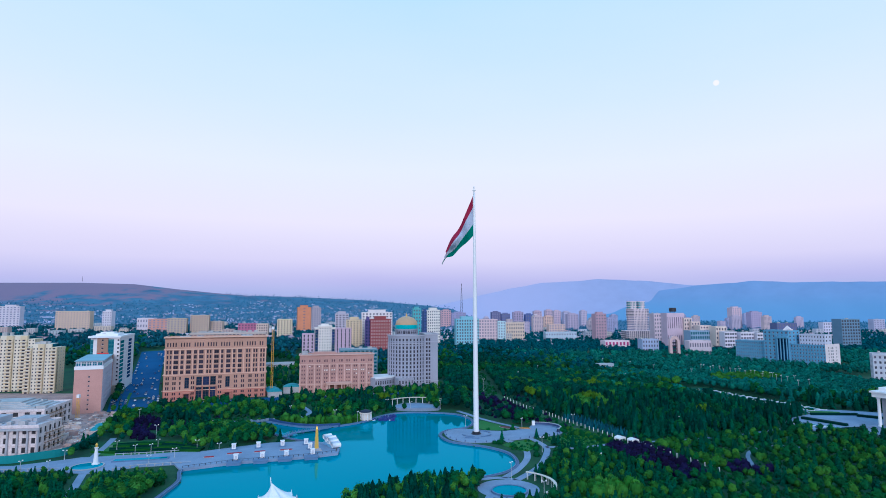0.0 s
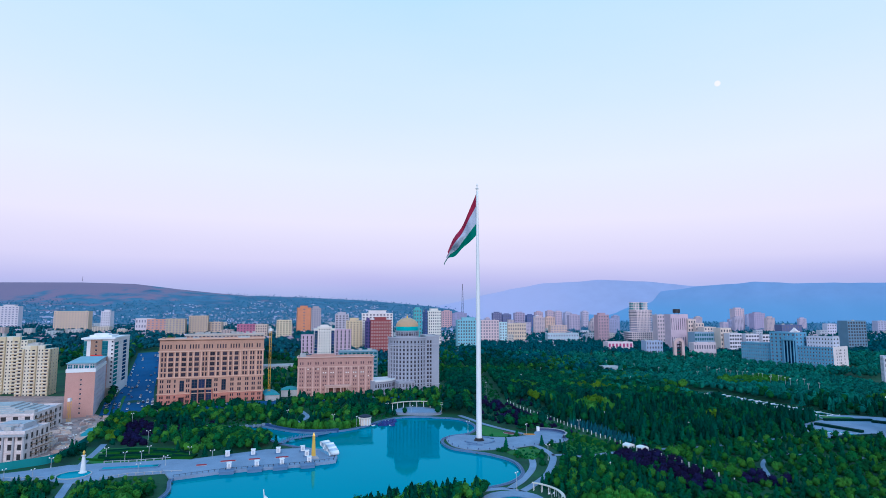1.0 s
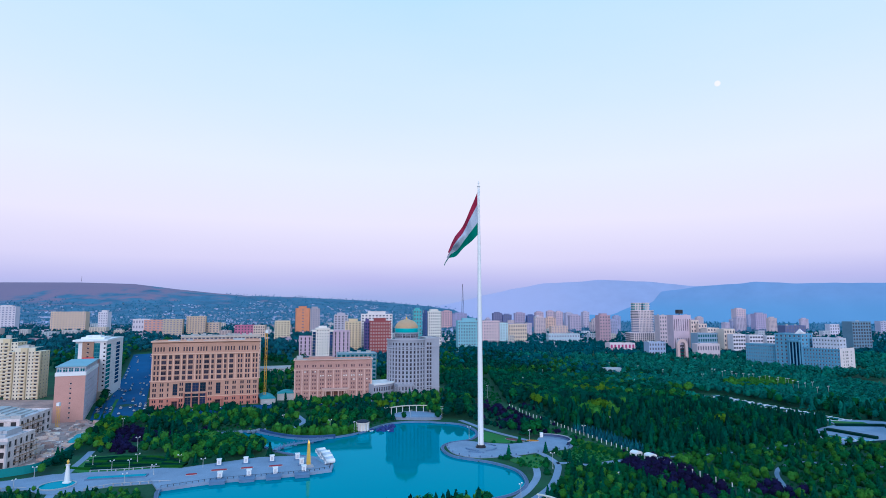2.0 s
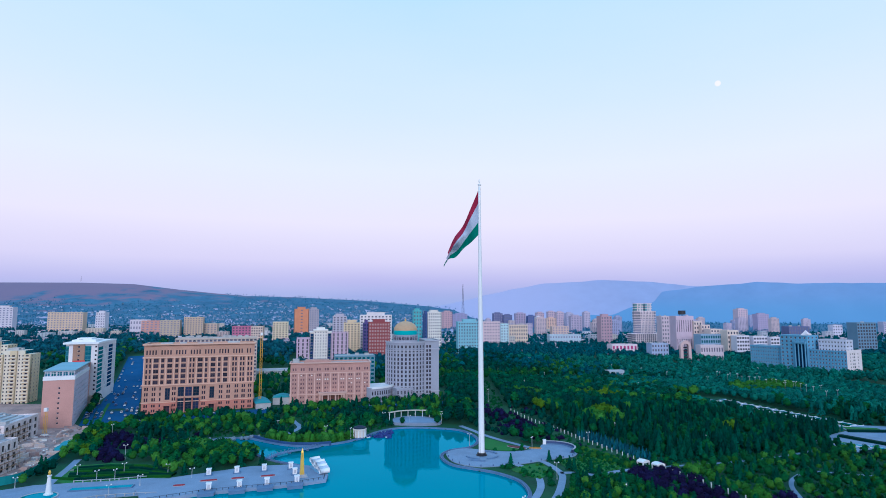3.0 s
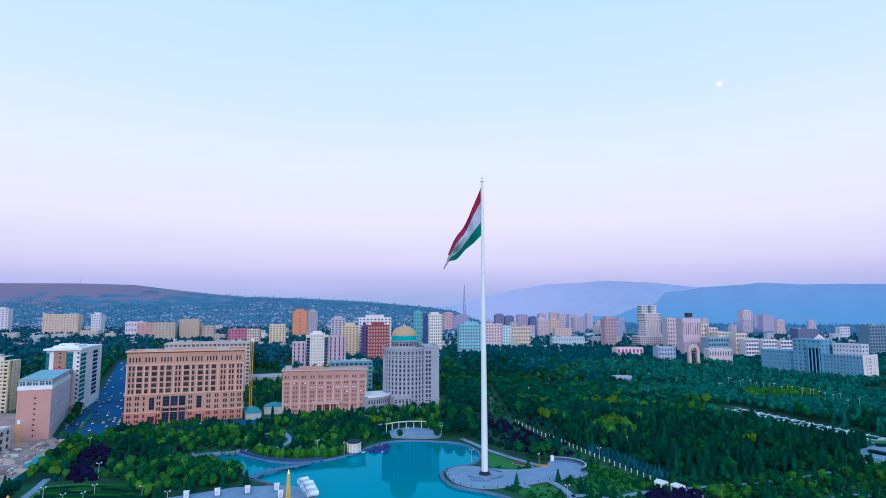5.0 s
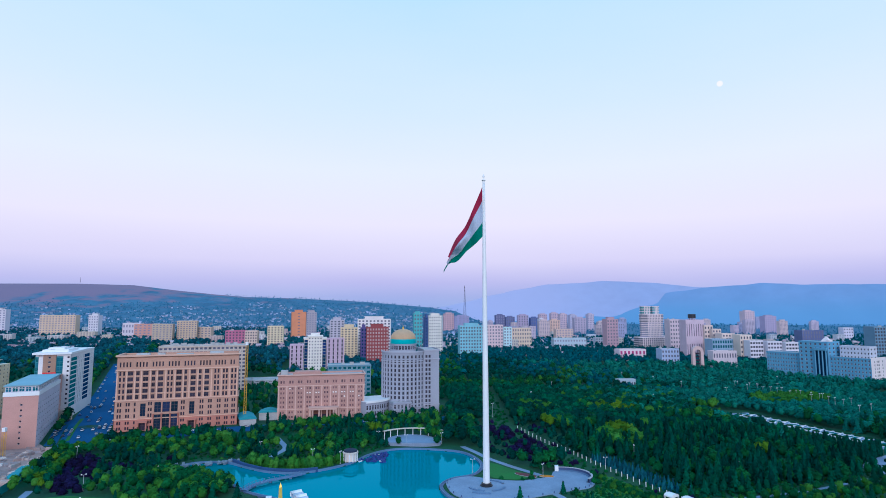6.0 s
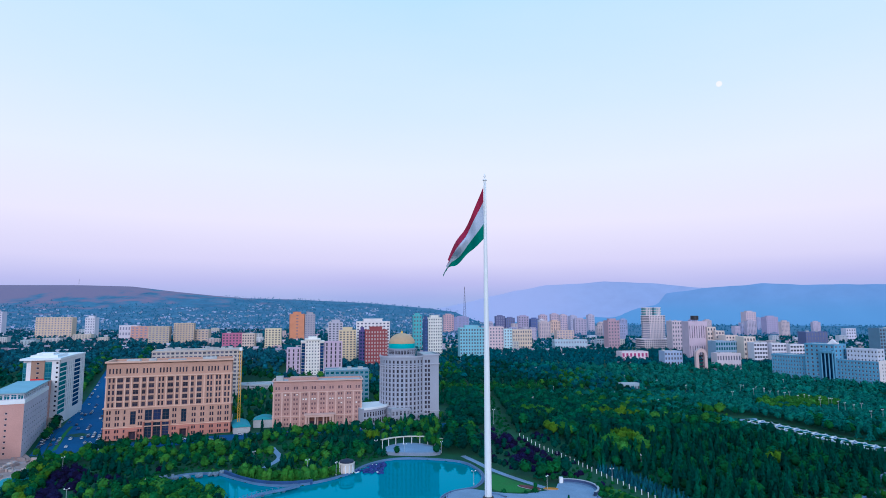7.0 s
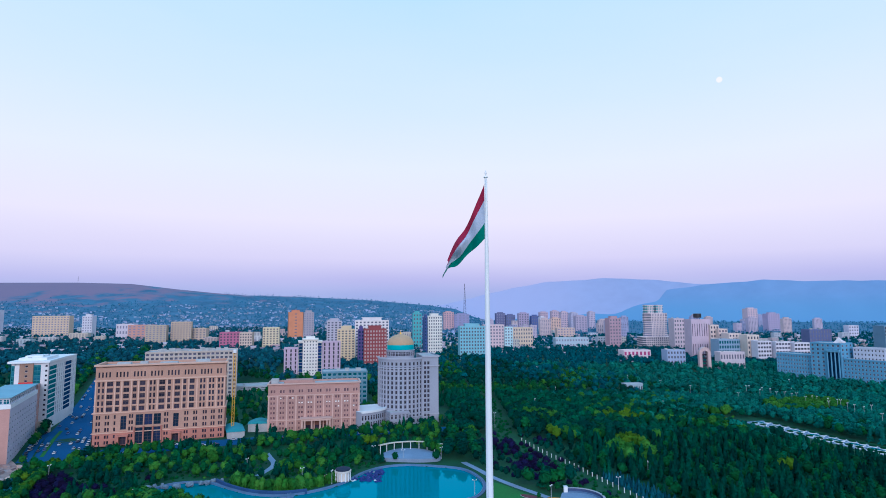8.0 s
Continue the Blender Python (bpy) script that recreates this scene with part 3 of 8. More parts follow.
def tower(name, label, x, y, yaw, w, d, h, floors, bays, colour, base=None, cat="building", win=(0.5, 0.5), glass_mat=None, side_bays=None, clut=2, roof=None, group="", ends=True):
    """A plain town block standing on the ground, front centre at x, y."""
    z = float(ground_z(x, y)) - 0.5 if base is None else base
    colour = tuple(min(0.78, c * 1.08) for c in colour)
    # farther towers get paler panes, with more haze in the glass colour
    glass_mat = glass_mat or (M["glass_far_haze"] if y > 800 else M["glass_mid_haze"])
    t = thing(name, label, cat, pose(x, y, z, 0, 0, yaw), group)
    FOOT.append((x - math.sin(radians(yaw)) * d / 2, y + math.cos(radians(yaw)) * d / 2, max(w, d) * 0.62))
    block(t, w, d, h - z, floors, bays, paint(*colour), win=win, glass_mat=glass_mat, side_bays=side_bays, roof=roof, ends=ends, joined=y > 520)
    clutter(t, w, d, h - z, clut, int(abs(x * 7 + y * 3)))
    if h - z > 44 and name == "apartment_tower":
        c = Shape()
        c.box(-w * 0.28, d * 0.25, h - z, w * 0.28, d * 0.75, h - z + 5)
        c.box(-w * 0.31, d * 0.22, h - z + 5, w * 0.31, d * 0.78, h - z + 5.6, 0, True)
        part("penthouse", c, [paint(*colour)], t)
    return t


# tan stone office palace on the avenue corner
def tan_palace():
    W, D, H = 84.0, 30.0, 54.0
    t = thing("office_building", "large tan stone office building with reddish base and pillared front", "building", pose(-262, 116.5, 3.5, 0, 0, 19))
    FOOT.append((-222, 140, 50))
    tan, red = material("tan_stone", (0.52, 0.30, 0.225), 0.8, 0.06, 0.2, 1.2), material("red_stone", (0.50, 0.21, 0.16), 0.8, 0.06, 0.15, 1.2)
    sill = material("tan_trim", (0.68, 0.43, 0.33), 0.8, 0.2, 0.1, 2.0)
    body = part("upper_wall", Shape(), [tan], t)
    s = Shape()
    frame = material("bronze_frame", (0.10, 0.065, 0.075), 0.5, 0.3, 0.15)
    wide = [(0.085, 0.13), (0.152, 0.18), (0.207, 0.25), (0.277, 0.305), (0.328, 0.37), (0.475, 0.52), (0.542, 0.565), (0.595, 0.637), (0.66, 0.685), (0.708, 0.75)]
    slim = [(0.020, 0.036), (0.050, 0.066), (0.403, 0.419), (0.431, 0.447), (0.793, 0.809), (0.820, 0.836), (0.866, 0.882), (0.892, 0.908), (0.938, 0.954), (0.967, 0.983)]
    cols = [(a * W, b * W) for a, b in sorted(wide + slim)]
    facade(s, body, (0, 0), 0, W, 22.0, 44.0, cols, [(22.9 + 4.3 * k, 22.9 + 4.3 * k + 3.0) for k in range(5)], M["glass"], frame, deep=0.5)
    top = [(W * (0.02 + 0.96 * i / 37), W * (0.02 + 0.96 * i / 37) + 1.0) for i in range(37) if i % 5 != 4]
    facade(s, body, (0, 0), 0, W, 44.0, H, top, [(46.2, 49.8)], M["glass"], frame, "plain", 0.5)
    for xa, xb, ang in ((W, 0, math.pi / 2), (0, D, -math.pi / 2)):
        facade(s, body, (xa, xb), ang, D, 22.0, H, even(D, 8, 0.3), [(22.9 + 4.3 * k, 25.6 + 4.3 * k) for k in range(5)] + [(46.2, 49.8)], M["glass"], frame, "plain", 0.5)
    facade(s, body, (W, D), math.pi, W, 0, H, [], [], M["glass"], frame)
    s.face([(0, 0, H - 1.2), (W, 0, H - 1.2), (W, D, H - 1.2), (0, D, H - 1.2)], 1)
    s.box(0, 0, H - 1.2, W, 0.5, H + 0.6)
    s.box(0, D - 0.5, H - 1.2, W, D, H + 0.6)
    s.box(0, 0.5, H - 1.2, 0.5, D - 0.5, H + 0.6)
    s.box(W - 0.5, 0.5, H - 1.2, W, D - 0.5, H + 0.6)
    old = body.data
    body.data = s.mesh("upper_wall", [tan, M["concrete"]])
    bpy.data.meshes.remove(old)
    low = part("lower_wall", Shape(), [tan], t)
    s = Shape()
    pairs = [0.035, 0.10, 0.165, 0.275, 0.54, 0.695, 0.765, 0.84, 0.905, 0.965]
    slim_low = sorted([(a * W - 1.35, a * W - 0.25) for a in pairs] + [(a * W + 0.25, a * W + 1.35) for a in pairs])
    left = [c for c in slim_low if c[1] < 0.18 * W]
    mid = [c for c in slim_low if 0.24 * W < c[0] < 0.30 * W]
    midr = [c for c in slim_low if 0.50 * W < c[0] < 0.58 * W]
    right = [c for c in slim_low if c[0] > 0.66 * W]

    def panel(u0, u1, z0, z1, cc, rr, style, slot, pane=M["glass"]):
        facade(s, low, (u0, -0.6), 0, u1 - u0, z0, z1, [(a - u0, b - u0) for a, b in cc], rr, pane, frame, style, 0.6, slot)

    upper_rows = [(9.6 + 4.2 * k, 12.2 + 4.2 * k) for k in range(3)]
    base_rows = [(1.2, 3.4), (5.0, 7.2)]
    for u0, u1, cc in ((0, 0.19 * W, left), (0.25 * W, 0.30 * W, mid), (0.51 * W, 0.57 * W, midr), (0.66 * W, W, right)):
        panel(u0, u1, 8.6, 22.0, cc, upper_rows, "plain", 0)
        panel(u0, u1, 0, 8.6, cc, base_rows, "plain", 1)
    for u0, u1 in ((0.19 * W, 0.25 * W), (0.57 * W, 0.66 * W)):
        mid_u = (u0 + u1) / 2
        panel(u0, u1, 9.2, 22.0, [(mid_u - 1.8, mid_u + 1.8)], [(10.4, 19.6)], "framed", 0, M["glass_dusk"])
        panel(u0, u1, 0, 9.2, [(mid_u - 2.0, mid_u + 2.0)], [(0.2, 5.6)], "framed", 1)
    panel(0.30 * W, 0.51 * W, 0, 22.0, [(0.31 * W, 0.365 * W), (0.375 * W, 0.435 * W), (0.445 * W, 0.50 * W)], [(0.4, 11.2), (12.8, 20.2)], "framed", 0, M["glass_dusk"])
    for x0, a in ((W, math.pi / 2), (0, -math.pi / 2)):
        o = (x0 + (0.3 if a > 0 else -0.3), -0.6) if a > 0 else (x0 - 0.3, D)
        facade(s, low, o, a, D + 0.6, 0, 22.0, even(D, 8, 0.3), base_rows + upper_rows, M["glass"], frame, "plain", 0.5, 1)
    s.face([(-0.3, -0.6, 22), (W + 0.3, -0.6, 22), (W + 0.3, 0, 22), (-0.3, 0, 22)], 0)
    old = low.data
    low.data = s.mesh("lower_wall", [tan, red])
    bpy.data.meshes.remove(old)
    for z, o, hh in ((21.8, 1.0, 0.7), (43.6, 0.7, 0.9), (H - 0.2, 1.1, 1.1), (8.4, 1.0, 0.5), (26.8, 0.25, 0.3)):
        c = Shape()
        c.box(-o, -o, z, W + o, 0.1, z + hh, 0, True)
        c.box(W, 0.1, z, W + o, D, z + hh, 0, True)
        c.box(-o, 0.1, z, 0, D, z + hh, 0, True)
        part("cornice", c, [sill], t)
    for u in [0.0, 0.075, 0.14, 0.19, 0.262, 0.315, 0.385, 0.46, 0.53, 0.58, 0.65, 0.70, 0.765, 0.85, 0.92, 0.985]:
        c = Shape()
        c.box(u * W, -0.35, 22.6, u * W + 0.9, 0.02, 43.6)
        part("pilaster", c, [sill], t)
    for u in (0.30, 0.368, 0.438, 0.503):
        c = Shape()
        c.turned(u * W + 0.3, -1.0, [(0.75, 0), (0.75, 0.8), (0.55, 1.0), (0.5, 11.0), (0.75, 11.4), (0.75, 12)], 10)
        part("column", c, [red], t, smooth=True)
    for u in (0.22, 0.615):
        c = Shape()
        for dx in (-3.1, 2.3):
            c.box(u * W + dx, -2.6, 0, u * W + dx + 0.8, -0.6, 6.0)
        c.box(u * W - 3.6, -3.0, 6.0, u * W + 3.6, -0.6, 7.0, 0, True)
        part("portico", c, [red], t)
    for k, (x0, y0, a, bb, c) in enumerate(((10, 14, 9, 6, 2.2), (38, 12, 12, 8, 1.6), (62, 16, 10, 7, 2.4), (24, 20, 5, 4, 2.0))):
        s = Shape()
        s.box(x0, y0, H - 1.2, x0 + a, y0 + bb, H - 1.2 + c)
        part("roof_house", s, [M["concrete"]], t)


tan_palace()


# pink stone ministry with flat pilasters
def pink_ministry():
    W, D, H = 69.0, 22.0, 35.5
    t = thing("ministry_building", "pink stone ministry with tall pilasters and a pillared entrance", "building", pose(-156, 160, 3.8, 0, 0, 12))
    FOOT.append((-123, 180, 40))
    pink, trim = material("pink_stone", (0.50, 0.285, 0.245), 0.8, 0.07, 0.2, 1.3), material("pink_trim", (0.64, 0.42, 0.36), 0.8, 0.2, 0.1, 2.0)
    lit = material("window_glint", (0.62, 0.56, 0.52), 0.4, 1, 0.05)
    lit.node_tree.nodes["Principled BSDF"].inputs["Emission Color"].default_value = (1.0, 0.9, 0.85, 1)
    lit.node_tree.nodes["Principled BSDF"].inputs["Emission Strength"].default_value = 0.25
    body = part("wall", Shape(), [pink], t)
    s = Shape()
    pane = glass("glass_mauve", (0.20, 0.11, 0.12), 0.2)
    cols = []
    for i in range(10):
        c = W * (i + 0.5) / 10
        cols += [(c - 1.75, c - 0.35), (c + 0.35, c + 1.75)]
    gap = lambda c: not 0.36 * W < (c[0] + c[1]) / 2 < 0.67 * W
    facade(s, body, (0, 0), 0, W, 8.2, 26.5, cols, [(9.3 + 3.6 * k, 11.2 + 3.6 * k) for k in range(5)], pane, trim, "plain", 0.35)
    facade(s, body, (0, 0), 0, W, 26.5, H, cols, [(28.6, 31.0)], pane, trim, "plain", 0.35)
    lo = [c for c in cols if gap(c)]
    doors = [(W * u - 2.6, W * u + 2.6) for u in (0.43, 0.52, 0.61)]
    facade(s, body, (0, 0), 0, W, 0, 8.2, sorted(lo), [(1.4, 3.2), (5.0, 6.8)], pane, trim, "plain", 0.35)
    for x0, a, o in ((W, math.pi / 2, (W, 0)), (0, -math.pi / 2, (0, D))):
        facade(s, body, o, a, D, 0, H, even(D, 6, 0.35), [(1.4 + 3.6 * k, 3.3 + 3.6 * k) for k in range(8)], pane, trim, "plain", 0.35)
    facade(s, body, (W, D), math.pi, W, 0, H, [], [], pane, trim)
    s.face([(0, 0, H - 1), (W, 0, H - 1), (W, D, H - 1), (0, D, H - 1)], 1)
    s.box(0, 0, H - 1, W, 0.5, H + 0.3)
    s.box(0, D - 0.5, H - 1, W, D, H + 0.3)
    s.box(0, 0.5, H - 1, 0.5, D - 0.5, H + 0.3)
    s.box(W - 0.5, 0.5, H - 1, W, D - 0.5, H + 0.3)
    old = body.data
    body.data = s.mesh("wall", [pink, M["concrete"]])
    bpy.data.meshes.remove(old)
    # glowing panes added for the white glints in some windows
    for i, k, side in ((1, 4, -1), (2, 4, 1), (3, 3, -1), (3, 3, 1), (4, 3, -1), (4, 3, 1), (6, 3, -1), (6, 3, 1), (7, 3, -1), (7, 3, 1), (8, 3, -1), (8, 3, 1), (7, 2, 1), (9, 2, -1), (2, 5, 1)):
        c = Shape()
        x0 = W * (i + 0.5) / 10 + (0.45 if side > 0 else -1.6)
        c.face([(x0, 0.2, 9.8 + 3.6 * k), (x0 + 1.1, 0.2, 9.8 + 3.6 * k), (x0 + 1.1, 0.2, 10.8 + 3.6 * k), (x0, 0.2, 10.8 + 3.6 * k)])
        if k < 5:
            part("lit_pane", c, [lit], t, "glowing pane standing in for a window glint")
    for z, o, hh in ((26.3, 0.5, 0.6), (H - 0.6, 0.9, 0.9), (8.0, 0.5, 0.5)):
        c = Shape()
        c.box(-o, -o, z, W + o, 0.05, z + hh, 0, True)
        c.box(W, 0.05, z, W + o, D, z + hh, 0, True)
        c.box(-o, 0.05, z, 0, D, z + hh, 0, True)
        part("cornice", c, [trim], t)
    for i in range(11):
        c = Shape()
        x = min(max(W * i / 10, 0.5), W - 0.5)
        c.box(x - 0.5, -0.45, 0, x + 0.5, 0.02, 26.3)
        c.box(x - 0.7, -0.55, 25.2, x + 0.7, 0.02, 26.3, 0, True)
        part("pilaster", c, [trim], t)
    c = Shape()
    c.box(0.36 * W, -6, 8.0, 0.68 * W, -0.1, 9.6, 0, True)
    c.box(0.35 * W, -6.6, 9.6, 0.69 * W, -0.1, 10.2, 0, True)
    c.box(0.36 * W, -5, 0, 0.38 * W, -0.1, 8)
    c.box(0.66 * W, -5, 0, 0.68 * W, -0.1, 8)
    c.box(0.40 * W, -5.8, 0, 0.64 * W, -0.1, 0.6)
    part("portico", c, [trim], t)
    for u in (0.40, 0.475, 0.565, 0.64):
        c = Shape()
        c.turned(u * W, -5.2, [(0.9, 0.6), (0.8, 1.2), (0.65, 7.4), (0.9, 8.0)], 10)
        part("column", c, [trim], t, smooth=True)
    for a, b in doors:
        c = Shape()
        c.box(a, -0.12, 0.6, b, -0.02, 7.2, 0)
        c.box(a + 0.3, -0.16, 0.6, b - 0.3, -0.125, 4.0, 1)
        part("door", c, [material("door_wood", (0.18, 0.075, 0.055), 0.6, 0.5, 0.2), M["glass"]], t, "dark brown door")
    c = Shape()
    c.box(0.18 * W, 4, H - 1, 0.48 * W, 14, H + 2.2)
    c.box(0.16 * W, 6, H - 1, 0.50 * W, 12, H + 1.2)
    part("roof_house", c, [pink], t)
    c = Shape()
    c.box(0.02 * W, 8, H - 1, 0.10 * W, 14, H + 2.8)
    part("roof_house", c, [M["concrete"]], t)


pink_ministry()


# grey tower with a rounded front and a golden dome
def domed_tower():
    t = thing("domed_tower", "pale grey office tower with rounded front and golden dome", "building", pose(-27, 196, 3.5, 0, 0, 12))
    FOOT.append((-52, 225, 45))
    H = 52.5
    grey, trim = material("grey_stone", (0.36, 0.37, 0.45), 0.75, 0.07, 0.1, 1.2), material("grey_trim", (0.43, 0.43, 0.51), 0.75, 0.2, 0.1, 2.0)
    dark = material("dark_frame", (0.09, 0.085, 0.11), 0.5, 0.3, 0.15)
    # local: x to the left is negative; block 0..-14, rounded bow beyond it
    body = part("block_wall", Shape(), [grey], t)
    s = Shape()
    rows = [(1.9 + 3.75 * k, 4.4 + 3.75 * k) for k in range(13)]
    facade(s, body, (-13.5, 0), 0, 13.5, 0, H + 1.5, [(1.5, 3.3), (4.2, 6.0)], rows, M["glass"], dark, "framed", 0.4)
    facade(s, body, (0, 0), math.pi / 2, 34, 0, H + 1.5, even(34, 9, 0.42), rows, M["glass"], trim, "plain", 0.4)
    facade(s, body, (-13.5, 34), -math.pi / 2, 34, 0, H + 1.5, [], [], M["glass"], trim)
    facade(s, body, (0, 34), math.pi, 13.5, 0, H + 1.5, [], [], M["glass"], trim)
    s.face([(-13.5, 0, H + 0.8), (0, 0, H + 0.8), (0, 34, H + 0.8), (-13.5, 34, H + 0.8)], 1)
    old = body.data
    body.data = s.mesh("block_wall", [grey, M["concrete"]])
    bpy.data.meshes.remove(old)
    bow = part("bow_wall", Shape(), [grey], t)
    s = Shape()
    R, cx, cy = 20.0, -28.0, 14.8
    a0, a1 = math.atan2(1.0 - cy, -13.5 - cx), math.radians(-200)
    length = R * abs(a1 - a0)
    # the bow runs from its far end round to the block
    curve = lambda u, z, back: (cx + (R - back) * math.cos(a1 + u / R), cy + (R - back) * math.sin(a1 + u / R), z)
    facade(s, bow, (0, 0), 0, length, 0, H, even(length, 15, 0.46), rows, M["glass"], dark, "framed", 0.4, curve=curve)
    n = 40
    ring = [(cx + R * math.cos(a1 + (a0 - a1) * i / n), cy + R * math.sin(a1 + (a0 - a1) * i / n)) for i in range(n + 1)]
    s.face([(x, y, H - 0.6) for x, y in ring], 1)
    old = bow.data
    bow.data = s.mesh("bow_wall", [grey, M["concrete"]])
    bpy.data.meshes.remove(old)
    for z, o, hh in ((H - 0.8, 0.8, 1.2), (H - 8.2, 0.6, 0.7), (6.0, 0.5, 0.5)):
        c = Shape()
        c.turned(cx, cy, [(R - 0.1, z), (R + o, z), (R + o, z + hh), (R - 0.4, z + hh)], 60, 0, a1, a0)
        part("cornice", c, [trim], t)
        c = Shape()
        c.box(-13.5, -o, z + 1.2, o, 0.0, z + 1.2 + hh, 0, True)
        c.box(0.0, 0, z + 1.2, o, 34, z + 1.2 + hh, 0, True)
        part("cornice", c, [trim], t)
    for i in range(16):
        a = a1 + (length * i / 15) / R
        c = Shape()
        p = (cx + R * math.cos(a), cy + R * math.sin(a))
        c.turned(*p, [(0.42, 6.5), (0.42, H - 8.2)], 6)
        part("rib", c, [trim], t)
    dx, dy = -29.5, 14.8
    c = Shape()
    c.turned(dx, dy, [(11.6, H - 0.6), (11.6, H + 5.6), (12.2, H + 5.6), (12.2, H + 6.1), (11.2, H + 6.2)], 40)
    drum = part("drum", c, [grey], t)
    for i in range(14):
        a = -math.pi + math.pi * (i + 0.5) / 14 - 0.25
        me = window_mesh(2.4, 3.6, M["glass"], trim, "framed")
        part("window", me, None, drum, m=Matrix.Translation((dx + 11.66 * math.cos(a), dy + 11.66 * math.sin(a), H + 1.2)) @ Matrix.Rotation(a + math.pi / 2, 4, "Z"))
    c = Shape()
    c.turned(dx, dy, [(11.0, H + 6.1), (11.4, H + 7.2), (11.2, H + 10.2)], 40)
    part("dome_band", c, [material("turquoise_tile", (0.03, 0.42, 0.44), 0.4, 0.3, 0.15)], t, "turquoise tiled band under the dome", smooth=True)
    c = Shape()
    c.turned(dx, dy, [(11.2 * math.cos(k / 12 * math.pi / 2), H + 10.2 + 8.6 * math.sin(k / 12 * math.pi / 2)) for k in range(13)], 48)
    part("dome", c, [material("dome_gold", (0.52, 0.34, 0.20), 0.55, 0.4, 0.12, 2.0)], t, "golden dome", smooth=True)
    c = Shape()
    c.turned(dx, dy, [(0.9, H + 18.6), (0.7, H + 19.6), (0.9, H + 20.2), (0.15, H + 20.8), (0.08, H + 22.5)], 10)
    part("finial", c, [M["gold"]], t)
    # low curved hall beside the tower
    a = thing("annex_hall", "low pale hall with a curved front and flat roof", "building", pose(-66, 176, 3.8, 0, 0, 24))
    FOOT.append((-72, 195, 24))
    hb = part("wall", Shape(), [grey], a)
    s = Shape()
    curve = lambda u, z, back: (-22 + 30 * math.sin(u / 30) + back * math.sin(u / 30) * 0, 30 - (30 - back) * math.cos(u / 30) - 0, z)
    facade(s, hb, (0, 0), 0, 30, 0, 13.0, even(30, 12, 0.6), [(1.5, 5.2), (6.6, 10.2)], M["glass"], trim, "framed", 0.5, curve=curve)
    arc = [(-22 + 30 * math.sin(u / 30), 30 - 30 * math.cos(u / 30)) for u in np.linspace(0, 30, 13)]
    out = arc + [(arc[-1][0] - 2, 34), (-24, 34), (-24, 6)]
    s.face([(x, y, 13.0) for x, y in out], 1)
    k = len(arc) - 1
    for i in range(k, len(out)):
        (x0, y0), (x1, y1) = out[i], out[(i + 1) % len(out)]
        s.face([(x0, y0, 0), (x1, y1, 0), (x1, y1, 13), (x0, y0, 13)], 0)
    old = hb.data
    hb.data = s.mesh("wall", [grey, M["white"]])
    bpy.data.meshes.remove(old)
    c = Shape()
    for i in range(k):
        (x0, y0), (x1, y1) = arc[i], arc[i + 1]
        for z0, z1 in ((12.2, 13.9),):
            c.face([(x0, y0 - 1, z0), (x1, y1 - 1, z0), (x1, y1 - 1, z1), (x0, y0 - 1, z1)])
            c.face([(x0, y0 - 1, z1), (x1, y1 - 1, z1), (x1, y1 + 2, z1), (x0, y0 + 2, z1)])
            c.face([(x1, y1 - 1, z0), (x0, y0 - 1, z0), (x0, y0 + 1, z0), (x1, y1 + 1, z0)])
    part("eaves", c, [M["white"]], a)
    block(a, 16, 12, 11, 2, 5, grey, x=8, y=-4, win=(0.55, 0.6), style="framed", frame=trim, name="entrance_wing", ends=True)


domed_tower()


